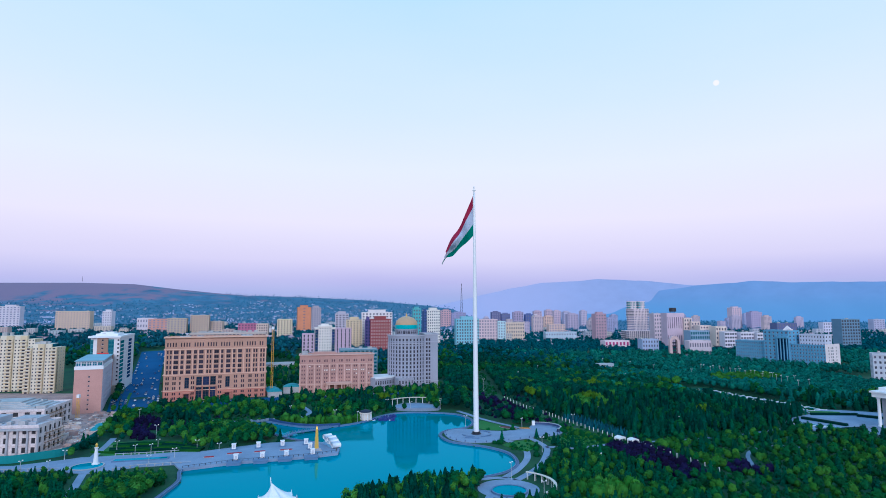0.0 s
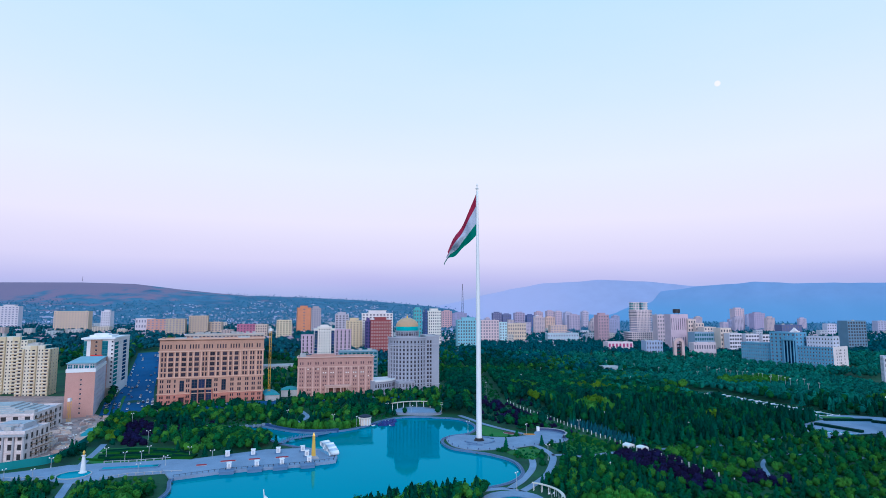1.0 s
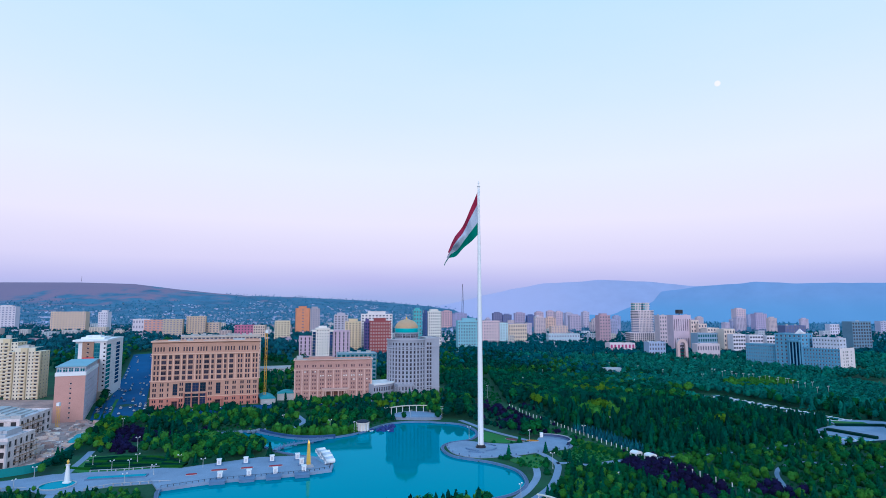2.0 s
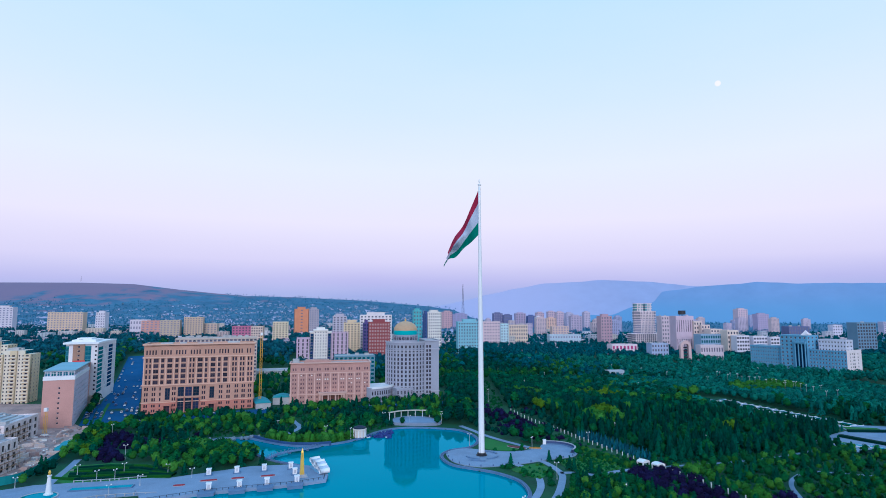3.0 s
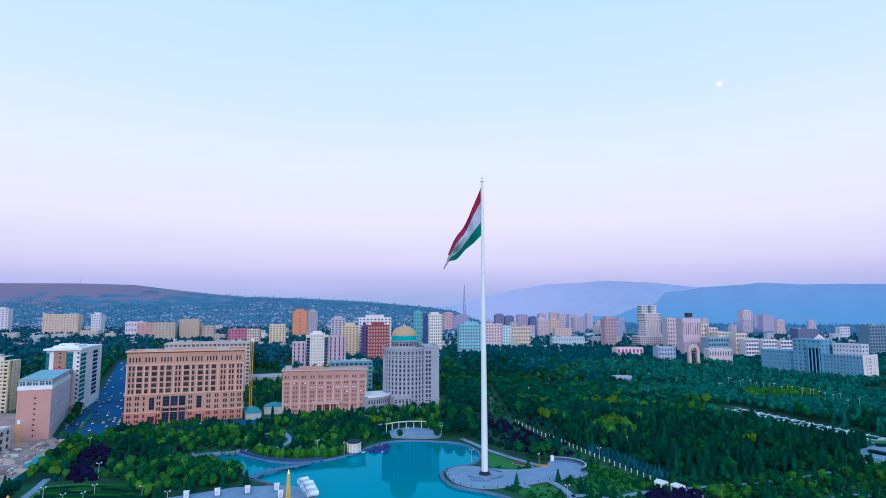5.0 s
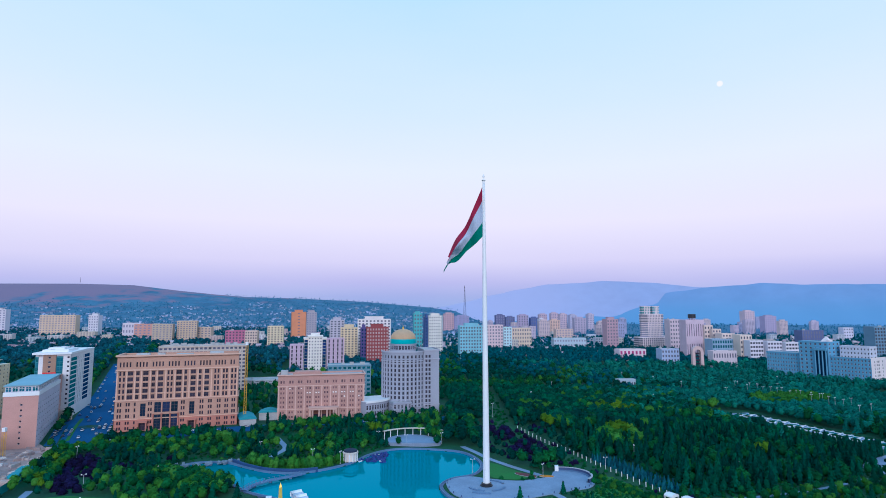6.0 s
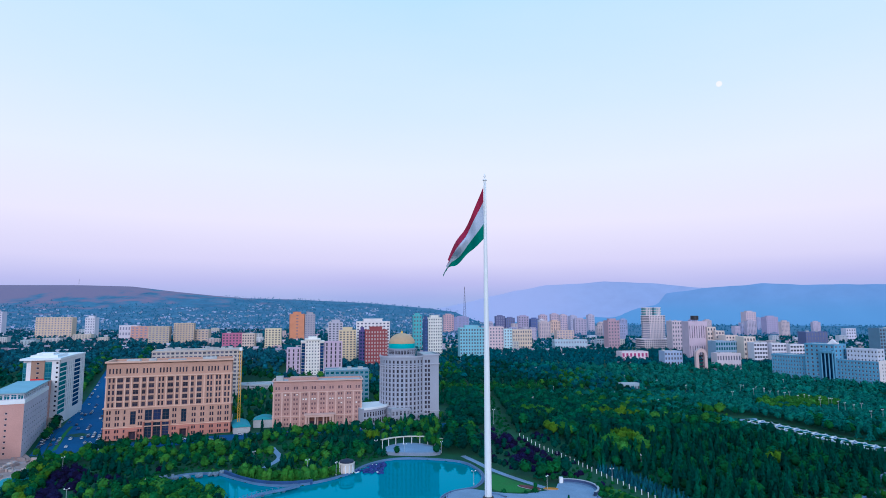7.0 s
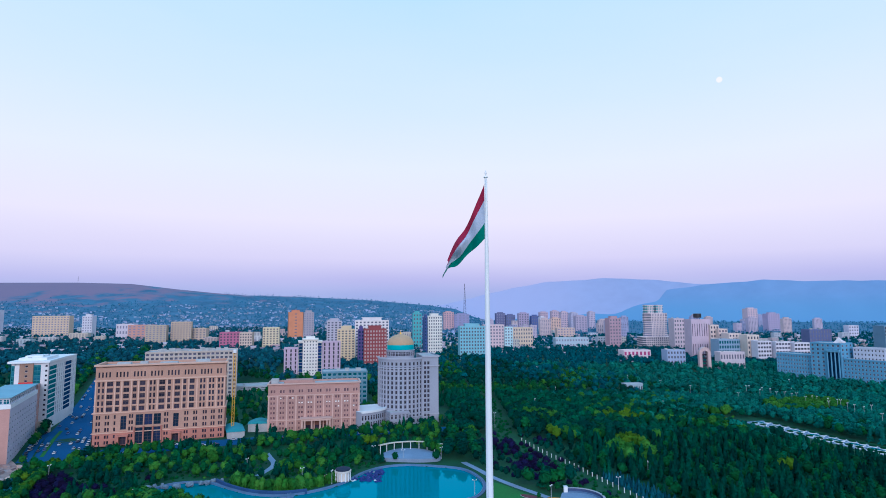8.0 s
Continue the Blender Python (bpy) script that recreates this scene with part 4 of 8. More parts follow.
# pink slab with a glazed top floor, beside the avenue
def pink_slab():
    t = thing("pink_office", "pink rendered office slab with glazed top floor and blue roof", "building", pose(-304.9, 80.9, -0.2, 0, 0, 25))
    FOOT.extend([(-312, 96, 18), (-320, 116, 18), (-330, 136, 18), (-340, 158, 18)])
    pink, pale = paint(0.56, 0.31, 0.27), paint(0.55, 0.50, 0.58)
    W, D, H = 19.6, 96, 34.6
    body = part("wall", Shape(), [pink], t)
    s = Shape()
    rows = [(3 + 3.6 * k, 4.3 + 3.6 * k) for k in range(8)]
    facade(s, body, (-W / 2, 0), 0, W, 0, H, [(9.6, 10.9)], rows, M["glass"], M["white"], "plain", 0.3)
    facade(s, body, (W / 2, 0), math.pi / 2, D * 0.8, 0, H, even(D * 0.8, 12, 0.45), rows, glass("glass_pale", (0.22, 0.22, 0.28), 0.2), M["white"], "plain", 0.3, 2)
    facade(s, body, (W / 2, D * 0.8), math.pi / 2, D * 0.2, 0, H + 6, even(D * 0.2, 3, 0.4), rows, M["glass"], M["white"], "plain", 0.3, 0)
    facade(s, body, (-W / 2, D), -math.pi / 2, D, 0, H, [], [], M["glass"], M["white"])
    facade(s, body, (W / 2, D), math.pi, W, 0, H + 6, [], [], M["glass"], M["white"])
    s.face([(-W / 2, 0, H), (W / 2, 0, H), (W / 2, D, H), (-W / 2, D, H)], 1)
    old = body.data
    body.data = s.mesh("wall", [pink, M["concrete"], pale])
    bpy.data.meshes.remove(old)
    c = Shape()
    c.box(-W / 2 - 0.3, -0.3, H, W / 2 + 0.3, D * 0.8, H + 2.6)
    part("parapet_band", c, [M["white"]], t)
    gl = part("top_floor", Shape(), [M["white"]], t, "glazed top floor")
    s = Shape()
    h0 = H + 2.6
    facade(s, gl, (-W / 2 + 0.5, 0.5), 0, W - 1, h0, h0 + 4, even(W - 1, 5, 0.86), [(h0 + 0.3, h0 + 3.4)], M["glass_teal"], M["white"], "framed", 0.2)
    facade(s, gl, (W / 2 - 0.5, 0.5), math.pi / 2, D * 0.8 - 2, h0, h0 + 4, even(D * 0.8 - 2, 14, 0.7), [(h0 + 0.5, h0 + 3.2)], M["glass_teal"], M["white"], "framed", 0.2)
    old = gl.data
    gl.data = s.mesh("top_floor", [pale])
    bpy.data.meshes.remove(old)
    c = Shape()
    c.box(-W / 2 - 0.4, -0.4, h0 + 4, W / 2 + 0.4, D * 0.8, h0 + 4.6, 0, True)
    part("roof", c, [paint(0.25, 0.42, 0.50)], t, "pale blue metal roof")
    c = Shape()
    c.box(-W / 2, D * 0.8, H, W / 2, D, H + 6.02)
    part("stair_tower", c, [pink], t)
    c = Shape()
    c.box(-3, D * 0.8 + 2, H + 6.1, 6, D * 0.8 + 3, H + 8)
    part("roof_sign", c, [paint(0.7, 0.05, 0.05)], t, "red roof sign")


pink_slab()


# white slab tower with teal glass strips
def teal_tower():
    t = thing("glass_tower", "white tower with teal glass strips and a brown panel", "building", pose(-339.7, 161.1, 3.0, 0, 0, 20))
    FOOT.extend([(-343, 172, 19), (-350, 192, 19), (-358, 212, 19), (-366, 232, 19)])
    W, D, H = 24.5, 80, 53
    white, brown = paint(0.74, 0.70, 0.72), paint(0.36, 0.22, 0.16)
    core = part("body", Shape(), [white], t)
    s = Shape()
    s.box(-W / 2, 0.2, 0, W / 2, D, H)
    old = core.data
    core.data = s.mesh("body", [white])
    bpy.data.meshes.remove(old)
    x = -W / 2
    for kind, w in (("teal", 2.5), ("white", 3), ("brown", 9), ("teal", 5), ("fins", 5)):
        if kind == "teal":
            p = part("glass_strip", Shape(), [M["glass_teal"]], t, "teal glass strip")
            s = Shape()
            facade(s, p, (x, -0.15), 0, w, 10, H - 1.5, [(0.25, w - 0.25)], [(10.3 + 3.68 * k, 13.6 + 3.68 * k) for k in range(11)], M["glass_teal"], paint(0.05, 0.22, 0.26), "framed", 0.15)
            old = p.data
            p.data = s.mesh("glass_strip", [paint(0.05, 0.22, 0.26)])
            bpy.data.meshes.remove(old)
        else:
            s = Shape()
            wall = brown if kind == "brown" else white
            p = part("pier", Shape(), [wall], t)
            cc = [(w / 2 - 0.9, w / 2 + 0.9)] if kind != "white" else []
            if kind == "fins":
                cc = [(w * 0.55, w * 0.55 + 1.6)]
            facade(s, p, (x, -0.9), 0, w, 0 if kind != "brown" else 10, H - (0 if kind != "white" else 1.5), cc, [(13 + 3.68 * k, 14.6 + 3.68 * k) for k in range(11)], M["glass"], M["white"], "plain", 0.3)
            s.box(x, -0.9, H - 0.01, x + w, 0.2, H)
            s.face([(x, 0.2, 0), (x, -0.9, 0), (x, -0.9, H), (x, 0.2, H)])
            s.face([(x + w, -0.9, 0), (x + w, 0.2, 0), (x + w, 0.2, H), (x + w, -0.9, H)])
            old = p.data
            p.data = s.mesh("pier", [wall])
            bpy.data.meshes.remove(old)
        x += w
    # street side
    y = 0.2
    for kind, w in (("teal", 20), ("white", 24), ("blue", 20), ("white", 15.8)):
        s = Shape()
        g = {"blue": M["panel_blue"], "teal": M["panel_teal"]}.get(kind, M["glass"])
        frame = {"blue": paint(0.02, 0.07, 0.16), "teal": paint(0.05, 0.22, 0.26)}.get(kind, M["white"])
        p = part("side_wall", Shape(), [white], t)
        cc = [(0.4, w - 0.4)] if kind != "white" else even(w, max(2, int(w / 5)), 0.25)
        facade(s, p, (W / 2 + 0.25, y), math.pi / 2, w, 6, H, cc, [(10.3 + 3.68 * k, 13.2 + 3.68 * k) for k in range(11)], g, frame, "framed" if kind != "white" else "plain", 0.2)
        old = p.data
        p.data = s.mesh("side_wall", [white])
        bpy.data.meshes.remove(old)
        y += w
    c = Shape()
    c.box(-W / 2 - 2.0, -2.2, H, W / 2 + 1, D * 0.72, H + 1.6, 0, True)
    c.box(-W / 2 + 3, 5, H + 1.6, W / 2 - 3, D * 0.45, H + 3.6)
    c.box(-W / 2 + 6, 9, H + 3.6, W / 2 - 7, D * 0.3, H + 5.0)
    c.box(-W / 2 + 0.5, D * 0.72, H, W / 2 + 0.5, D + 0.6, H + 1.0, 0, True)
    part("roof", c, [M["white"]], t)
    clutter(t, W * 0.5, D * 0.5, H + 1.6, 5, 4)
    c = Shape()
    c.box(-2, -5, 0, W / 2 + 4, -0.95, 9)
    part("podium", c, [paint(0.60, 0.46, 0.36)], t, "cream stone podium")


teal_tower()


# cream apartment blocks
def cream_flats(x, y, yaw, w, h, lanes, seed):
    t = thing("apartment_block", "cream apartment block with stacked balconies", "building", pose(x, y, 3.0, 0, 0, yaw), "cream apartment blocks")
    FOOT.append((x, y + 8, w * 0.6))
    cream, pale = paint(0.66, 0.54, 0.36), paint(0.74, 0.66, 0.54)
    D = 17
    n = int(h // 3.1)
    fh = h / n
    lane = w / lanes
    core = part("wall", Shape(), [cream], t)
    s = Shape()
    for i in range(lanes):
        x0 = -w / 2 + lane * i
        out = -1.6 if i % 2 == 0 else 0.0
        hh = h if i not in (0, lanes - 1) else h - fh
        facade(s, core, (x0, out), 0, lane, 0, hh, even(lane, 2, 0.42) if i % 2 else even(lane, 1, 0.45), [(fh * k + 0.9, fh * k + 2.4) for k in range(n - 1)], M["glass"], M["white"], "plain", 0.3, i % 2)
        s.face([(x0, 2, 0), (x0, out, 0), (x0, out, hh), (x0, 2, hh)], 0)
        s.face([(x0 + lane, out, 0), (x0 + lane, 2, 0), (x0 + lane, 2, hh), (x0 + lane, out, hh)], 0)
        s.face([(x0, out, hh), (x0 + lane, out, hh), (x0 + lane, D, hh), (x0, D, hh)], 1)
        if i == 0:
            s.face([(x0, D, 0), (x0, 2, 0), (x0, 2, hh), (x0, D, hh)], 0)
    xr = w / 2
    facade(s, core, (xr, 0), math.pi / 2, D, 0, h - fh, even(D, 3, 0.25), [(fh * k + 0.9, fh * k + 2.4) for k in range(n - 1)], M["glass"], M["white"], "plain", 0.3, 0)
    old = core.data
    core.data = s.mesh("wall", [cream, pale])
    bpy.data.meshes.remove(old)
    for i in range(0, lanes, 2):
        for k in range(1, n - 1):
            c = Shape()
            x0 = -w / 2 + lane * i
            c.box(x0 + 0.3, -2.7, 0, x0 + lane - 0.3, -1.55, 0.2, 0, True)
            c.box(x0 + 0.3, -2.7, 0.2, x0 + lane - 0.3, -2.55, 1.1)
            part("balcony", c, [pale], t, m=Matrix.Translation((0, 0, fh * k)))
    clutter(t, w * 0.8, D * 0.8, h, 4, seed)


cream_flats(-440, 180, 12, 36, 54.5, 6, 1)
cream_flats(-404, 168, 12, 27, 47, 5, 2)
cream_flats(-478, 182, 12, 36, 52, 6, 3)


# ---- the farther town ----
def white_trio():
    """White tower with dark glass strips between two mauve wings."""
    t = thing("apartment_tower", "tall white apartment tower with mauve wings and dark glass strips", "building", pose(-188, 430, 3.5, 0, 0, 14) @ Matrix.Diagonal((0.92, 0.92, 1.03, 1)))
    FOOT.append((-190, 441, 46))
    white, mauve = paint(0.80, 0.74, 0.70), paint(0.56, 0.42, 0.54)
    block(t, 19, 24, 53, 14, 5, white, win=(0.42, 0.45), glass_mat=M["glass_mid_haze"], side_bays=4, name="tower")
    for x in (-12.4, 12.4):
        block(t, 5.6, 22, 50, 13, 1, white, x=x, y=1.6, win=(0.86, 0.94), glass_mat=M["glass_blue"], side_bays=0, name="glass_bay", frame=M["dark_metal"])
        c = Shape()
        c.box(x - 3.6, 0.6, 50.6, x + 3.6, 24, 52.0, 0, True)
        part("cap", c, [white], t)
    c = Shape()
    c.box(-10.6, -1.2, 53, 10.6, 25, 54.6, 0, True)
    c.box(-6, 4, 54.6, 6, 18, 57.2)
    part("crown", c, [white], t)
    block(t, 18, 20, 43, 9, 3, mauve, x=-25, y=3, win=(0.34, 0.8), glass_mat=M["glass"], side_bays=3, name="wing")
    block(t, 24, 20, 50, 10, 4, mauve, x=28, y=2, win=(0.34, 0.82), glass_mat=M["glass"], side_bays=3, name="wing")


white_trio()
tower("apartment_tower", "yellow rendered apartment tower block", -172, 592, 12, 26, 22, 64.5, 13, 5, (0.66, 0.52, 0.34))
tower("apartment_tower", "red brick apartment tower with white bands", -124, 560, 12, 33, 24, 66, 11, 8, (0.27, 0.065, 0.075), win=(0.5, 0.55), glass_mat=glass("glass_light", (0.5, 0.4, 0.4), 0.3))
tower("apartment_tower", "dark violet glazed wing of a tower", -145, 564, 12, 8.5, 20, 65, 10, 2, (0.09, 0.07, 0.22), glass_mat=M["glass_blue"])
tower("apartment_tower", "wide white rendered apartment building", -139, 640, 10, 54, 24, 77, 14, 9, (0.70, 0.64, 0.66))
tower("apartment_tower", "bright orange clad apartment tower", -358, 1010, 20, 31, 24, 89, 9, 1, (0.62, 0.25, 0.14), win=(0.15, 0.3), side_bays=0, clut=1)
# added block: the orange tower's shaded right side, as grey paint
tower("apartment_tower", "grey shaded side of the orange tower, built as a block", -331, 1018, 20, 23, 24, 88, 12, 4, (0.38, 0.34, 0.40), side_bays=0)
tower("apartment_tower", "yellow and cream apartment tower", -324, 715, 12, 27, 24, 64, 9, 5, (0.66, 0.55, 0.38), side_bays=0)
tower("town_block", "magenta rendered low town block", -392, 706, 10, 33, 22, 56.5, 6, 6, (0.44, 0.14, 0.25), side_bays=0)
tower("town_block", "beige rendered low town block", -364, 706, 10, 21, 22, 56, 6, 5, (0.60, 0.46, 0.40), side_bays=0)
tower("apartment_tower", "plain grey concrete apartment tower", -220, 745, 12, 26, 24, 74, 12, 4, (0.46, 0.42, 0.50), side_bays=0)
tower("apartment_tower", "white tower with a blue glass strip", -42, 850, 14, 28, 24, 81, 13, 6, (0.76, 0.68, 0.64), side_bays=0)
tower("apartment_tower", "dark blue glazed tower side", -59, 852, 14, 7, 22, 79, 12, 2, (0.06, 0.10, 0.26), glass_mat=M["glass_blue"], side_bays=0)
tower("apartment_tower", "small teal painted apartment tower", -88, 1067, 10, 20, 20, 85, 9, 3, (0.12, 0.40, 0.44), side_bays=0)
tower("town_block", "teal glazed office block", -116, 264, 12, 42, 24, 37, 8, 9, (0.16, 0.28, 0.36), glass_mat=M["glass_teal"], win=(0.7, 0.6), clut=4)
tower("apartment_tower", "cyan and white apartment block", 27, 762, 8, 46, 24, 63, 10, 9, (0.24, 0.48, 0.58), side_bays=0)
tower("town_block", "pinkish white town block", 88, 1027, 8, 47, 24, 58, 8, 7, (0.66, 0.50, 0.54), side_bays=0)
tower("town_block", "plain white rendered town block", 121, 1025, 8, 19, 24, 53, 8, 3, (0.50, 0.66, 0.72), side_bays=0)
tower("town_block", "long low beige town block", 172, 1167, 8, 50, 22, 47, 5, 8, (0.64, 0.50, 0.40), side_bays=0)
HIGH = [("dark blue apartment tower", 243, 2501, 46, 71, (0.14, 0.14, 0.26)), ("dark violet apartment tower", 291, 2496, 44, 63, (0.16, 0.17, 0.32)),
        ("mauve rendered apartment tower", 340, 2388, 50, 71, (0.40, 0.32, 0.44)), ("deep blue apartment tower", 391, 2383, 37, 60, (0.10, 0.13, 0.30)),
        ("white rendered apartment tower", 395, 2199, 24, 57, (0.62, 0.56, 0.62)), ("tan rendered apartment tower", 421, 2035, 40, 53, (0.64, 0.42, 0.34)),
        ("pink rendered apartment tower", 544, 2698, 40, 79, (0.52, 0.38, 0.44)), ("pale pink apartment tower", 524, 2369, 34, 76, (0.56, 0.42, 0.48)),
        ("plain grey concrete apartment tower", 562, 2340, 30, 72, (0.46, 0.42, 0.54)), ("mauve grey apartment tower", 521, 2027, 49, 62, (0.44, 0.36, 0.46)),
        ("pale rendered apartment tower", 658, 2400, 31, 76, (0.50, 0.42, 0.52)), ("pink brick apartment tower", 388, 1113, 30, 70, (0.46, 0.30, 0.36)),
        ("pink rendered apartment tower", -9, 2200, 44, 80, (0.54, 0.34, 0.36)), ("violet rendered apartment tower", 47, 2200, 66, 70, (0.30, 0.28, 0.44)),
        ("pinkish rendered apartment tower", 455, 2520, 40, 74, (0.50, 0.36, 0.42)), ("pale rendered apartment tower", 610, 2560, 40, 70, (0.48, 0.42, 0.52))]
for label, x, y, ww, top, col in HIGH:
    tower("apartment_tower", label, x, y, 12, ww, 24, top, 9, 4, col, group="towers on the town's skyline", side_bays=0, clut=1)
tower("town_block", "low tan rendered town block", 361, 1557, 10, 58, 24, 32, 4, 6, (0.62, 0.44, 0.38), side_bays=0)
tower("town_block", "long tan apartment slab", -1038, 1195, 8, 88, 24, 81.5, 9, 12, (0.62, 0.46, 0.35), side_bays=0)
tower("apartment_tower", "white rendered apartment tower", -1398, 1440, 8, 62, 24, 98, 10, 6, (0.60, 0.54, 0.60), side_bays=0)
tower("apartment_tower", "small white rendered apartment tower", -944, 1195, 8, 24, 24, 81, 8, 4, (0.62, 0.58, 0.66), side_bays=0)
tower("town_block", "low white rendered town block", -748, 1020, 8, 38, 24, 64, 3, 6, (0.60, 0.54, 0.62), side_bays=0)
tower("town_block", "salmon pink rendered town block", -704, 1005, 10, 54, 24, 62, 6, 6, (0.56, 0.30, 0.26), side_bays=0)
tower("town_block", "beige slab with plain front", -592, 850, 16, 38, 24, 65, 10, 6, (0.48, 0.38, 0.30), side_bays=2)
tower("town_block", "beige concrete slab with ribs", -556, 880, 16, 38, 22, 71, 10, 7, (0.54, 0.40, 0.30), side_bays=2)
tower("town_block", "plain beige rendered town block", -538, 905, 10, 42, 24, 57, 6, 6, (0.56, 0.42, 0.34), side_bays=0)
# the hall front's pink lighting is put into its pane colour
tower("town_block", "low white hall with pink lighting painted into its front windows", 319, 750, 6, 50, 24, 20, 2, 7, (0.72, 0.58, 0.64), win=(0.55, 0.62), glass_mat=glass("glass_pink_light", (0.42, 0.06, 0.20), 0.3), side_bays=0)
tower("office_tower", "mauve office tower with dark slits and a roof box", 446, 777, 8, 37, 24, 73, 2, 8, (0.56, 0.43, 0.52), win=(0.28, 0.62), side_bays=0, clut=0)
tower("town_block", "pale pinkish rendered town block", 486, 973, 8, 24, 24, 71, 8, 4, (0.58, 0.46, 0.52), side_bays=0)
tower("town_block", "pale violet low town block", 345, 640, 6, 30, 20, 28, 4, 6, (0.36, 0.42, 0.60), side_bays=0, win=(0.5, 0.5))
tower("town_block", "low pale pinkish office wing", 424, 620, 6, 40, 16, 26, 2, 9, (0.60, 0.50, 0.56), side_bays=0)
for x, y, w, top, bays in ((470, 775, 17, 63, 3), (482, 768, 18, 56, 3), (487, 735, 24, 49, 4)):
    tower("town_block", "cream stepped town block with balconies", x, y, 10, w, 22, top, 8, bays, (0.66, 0.52, 0.48), side_bays=0, clut=1, group="stepped cream blocks")
tower("town_block", "glazed block with scaffolding", 468, 715, 8, 42, 24, 40, 5, 9, (0.26, 0.36, 0.50), glass_mat=M["glass_teal"], win=(0.7, 0.6), side_bays=0)
tower("town_block", "cream rendered corner block", 500, 700, 8, 22, 22, 48, 6, 4, (0.66, 0.54, 0.48), side_bays=0)
tower("apartment_tower", "tall pale pink stepped tower", 1256, 2122, 8, 44, 36, 88, 10, 4, (0.62, 0.46, 0.50), side_bays=0, clut=1)
tower("apartment_tower", "pale mauve shoulder of a stepped tower", 1233, 2100, 8, 58, 26, 44, 6, 6, (0.54, 0.46, 0.58), side_bays=0, clut=1)
tower("apartment_tower", "mauve rendered apartment tower", 1296, 2039, 12, 54, 30, 68, 8, 5, (0.42, 0.34, 0.48), side_bays=0)
for x, y, w, top in ((508, 681, 24, 39), (536, 676, 26, 38), (564, 671, 27, 36.5)):
    tower("apartment_block", "white apartment row with dark balcony bands", x, y, 6, w, 18, top, 6, 5, (0.66, 0.62, 0.70), win=(0.78, 0.5), side_bays=0, clut=3, group="white apartment row")
tower("apartment_block", "dark violet low apartment block", 740, 895, 6, 48, 24, 49, 6, 8, (0.13, 0.15, 0.30), win=(0.4, 0.7), side_bays=0)
tower("town_block", "pale grey office block", 452, 228, -30, 34, 24, 32, 6, 8, (0.50, 0.52, 0.60), side_bays=4)
tower("town_block", "dark unfinished tower in scaffolding", 786, 760, 8, 41, 24, 60, 10, 7, (0.15, 0.25, 0.36), win=(0.65, 0.6), side_bays=0)
tower("town_block", "small white rendered block", 1232, 1498, 8, 34, 20, 37, 4, 4, (0.60, 0.56, 0.66), side_bays=0)
tower("apartment_tower", "grey mauve apartment tower", 1540, 1683, 8, 46, 24, 43, 6, 4, (0.44, 0.42, 0.54), side_bays=0)

box = thing("roof_sign", "round black advertising drum on an office tower roof", "sign", pose(447, 789, 72.5, 0, 0, 8) @ Matrix.Scale(0.8, 4))
c = Shape()
c.turned(0, 3, [(0.1, 5), (8.5, 5.2), (8.8, 6), (8.8, 14), (8.2, 14.8), (0.1, 15)], 18)
for k in range(4):
    c.bar((5 * math.cos(1.57 * k + 0.8), 3 + 5 * math.sin(1.57 * k + 0.8), 0), (5 * math.cos(1.57 * k + 0.8), 3 + 5 * math.sin(1.57 * k + 0.8), 5.2), 0.5)
part("panel", c, [M["dark_metal"]], box)


def hotel():
    t = thing("hotel_tower", "pale pinkish hotel tower with floor bands, ribs and glazed twin crown", "building", pose(472, 1060, 3.5, 0, 0, 6) @ Matrix.Diagonal((0.913, 0.913, 0.985, 1)))
    FOOT.append((472, 1076, 55))
    pale, band, crown_glass = paint(0.74, 0.61, 0.64), paint(0.62, 0.52, 0.60), glass("glass_crown", (0.22, 0.46, 0.52), 0.25)

    def plan(w, d, cut, y0):
        return [(-w / 2 + cut, y0), (w / 2 - cut, y0), (w / 2, y0 + cut), (w / 2, y0 + d - cut), (w / 2 - cut, y0 + d), (-w / 2 + cut, y0 + d), (-w / 2, y0 + d - cut), (-w / 2, y0 + cut)]

    def stack(name, x, w, d, z0, z1, floors, cut, y0, glass_mat, ribs):
        core_ = Shape()
        core_.prism(plan(w - 1.6, d - 1.6, cut, y0 + 0.8), z0, z1)
        body = part(name, core_, [glass_mat], t, m=Matrix.Translation((x, 0, 0)))
        fh = (z1 - z0) / floors
        for k in range(floors + 1):
            c = Shape()
            c.prism(plan(w, d, cut, y0), z0 + fh * k - 0.9, z0 + fh * k + 0.9)
            part("floor_band", c, [pale if k % 4 else band], body)
        for i in range(ribs):
            f = -0.5 + (i + 0.5) / ribs
            c = Shape()
            c.box(f * (w - 2 * cut) - 0.9, y0 - 0.5, z0, f * (w - 2 * cut) + 0.9, y0 + 1.0, z1)
            part("rib", c, [pale], body)

    stack("podium", -2, 84, 44, 0, 25, 5, 6, -8, M["glass_far_haze"], 13)
    stack("lower_tower", 0, 60, 34, 25.9, 60, 8, 12, 0, M["glass_far_haze"], 9)
    stack("upper_tower", 0, 62, 35, 60.9, 80, 5, 12, -0.5, M["glass_far_haze"], 9)
    stack("crown", -17, 25, 22, 80.9, 99, 3, 4, 4, crown_glass, 4)
    stack("crown", 9, 19, 22, 80.9, 99, 3, 4, 4, crown_glass, 3)


hotel()


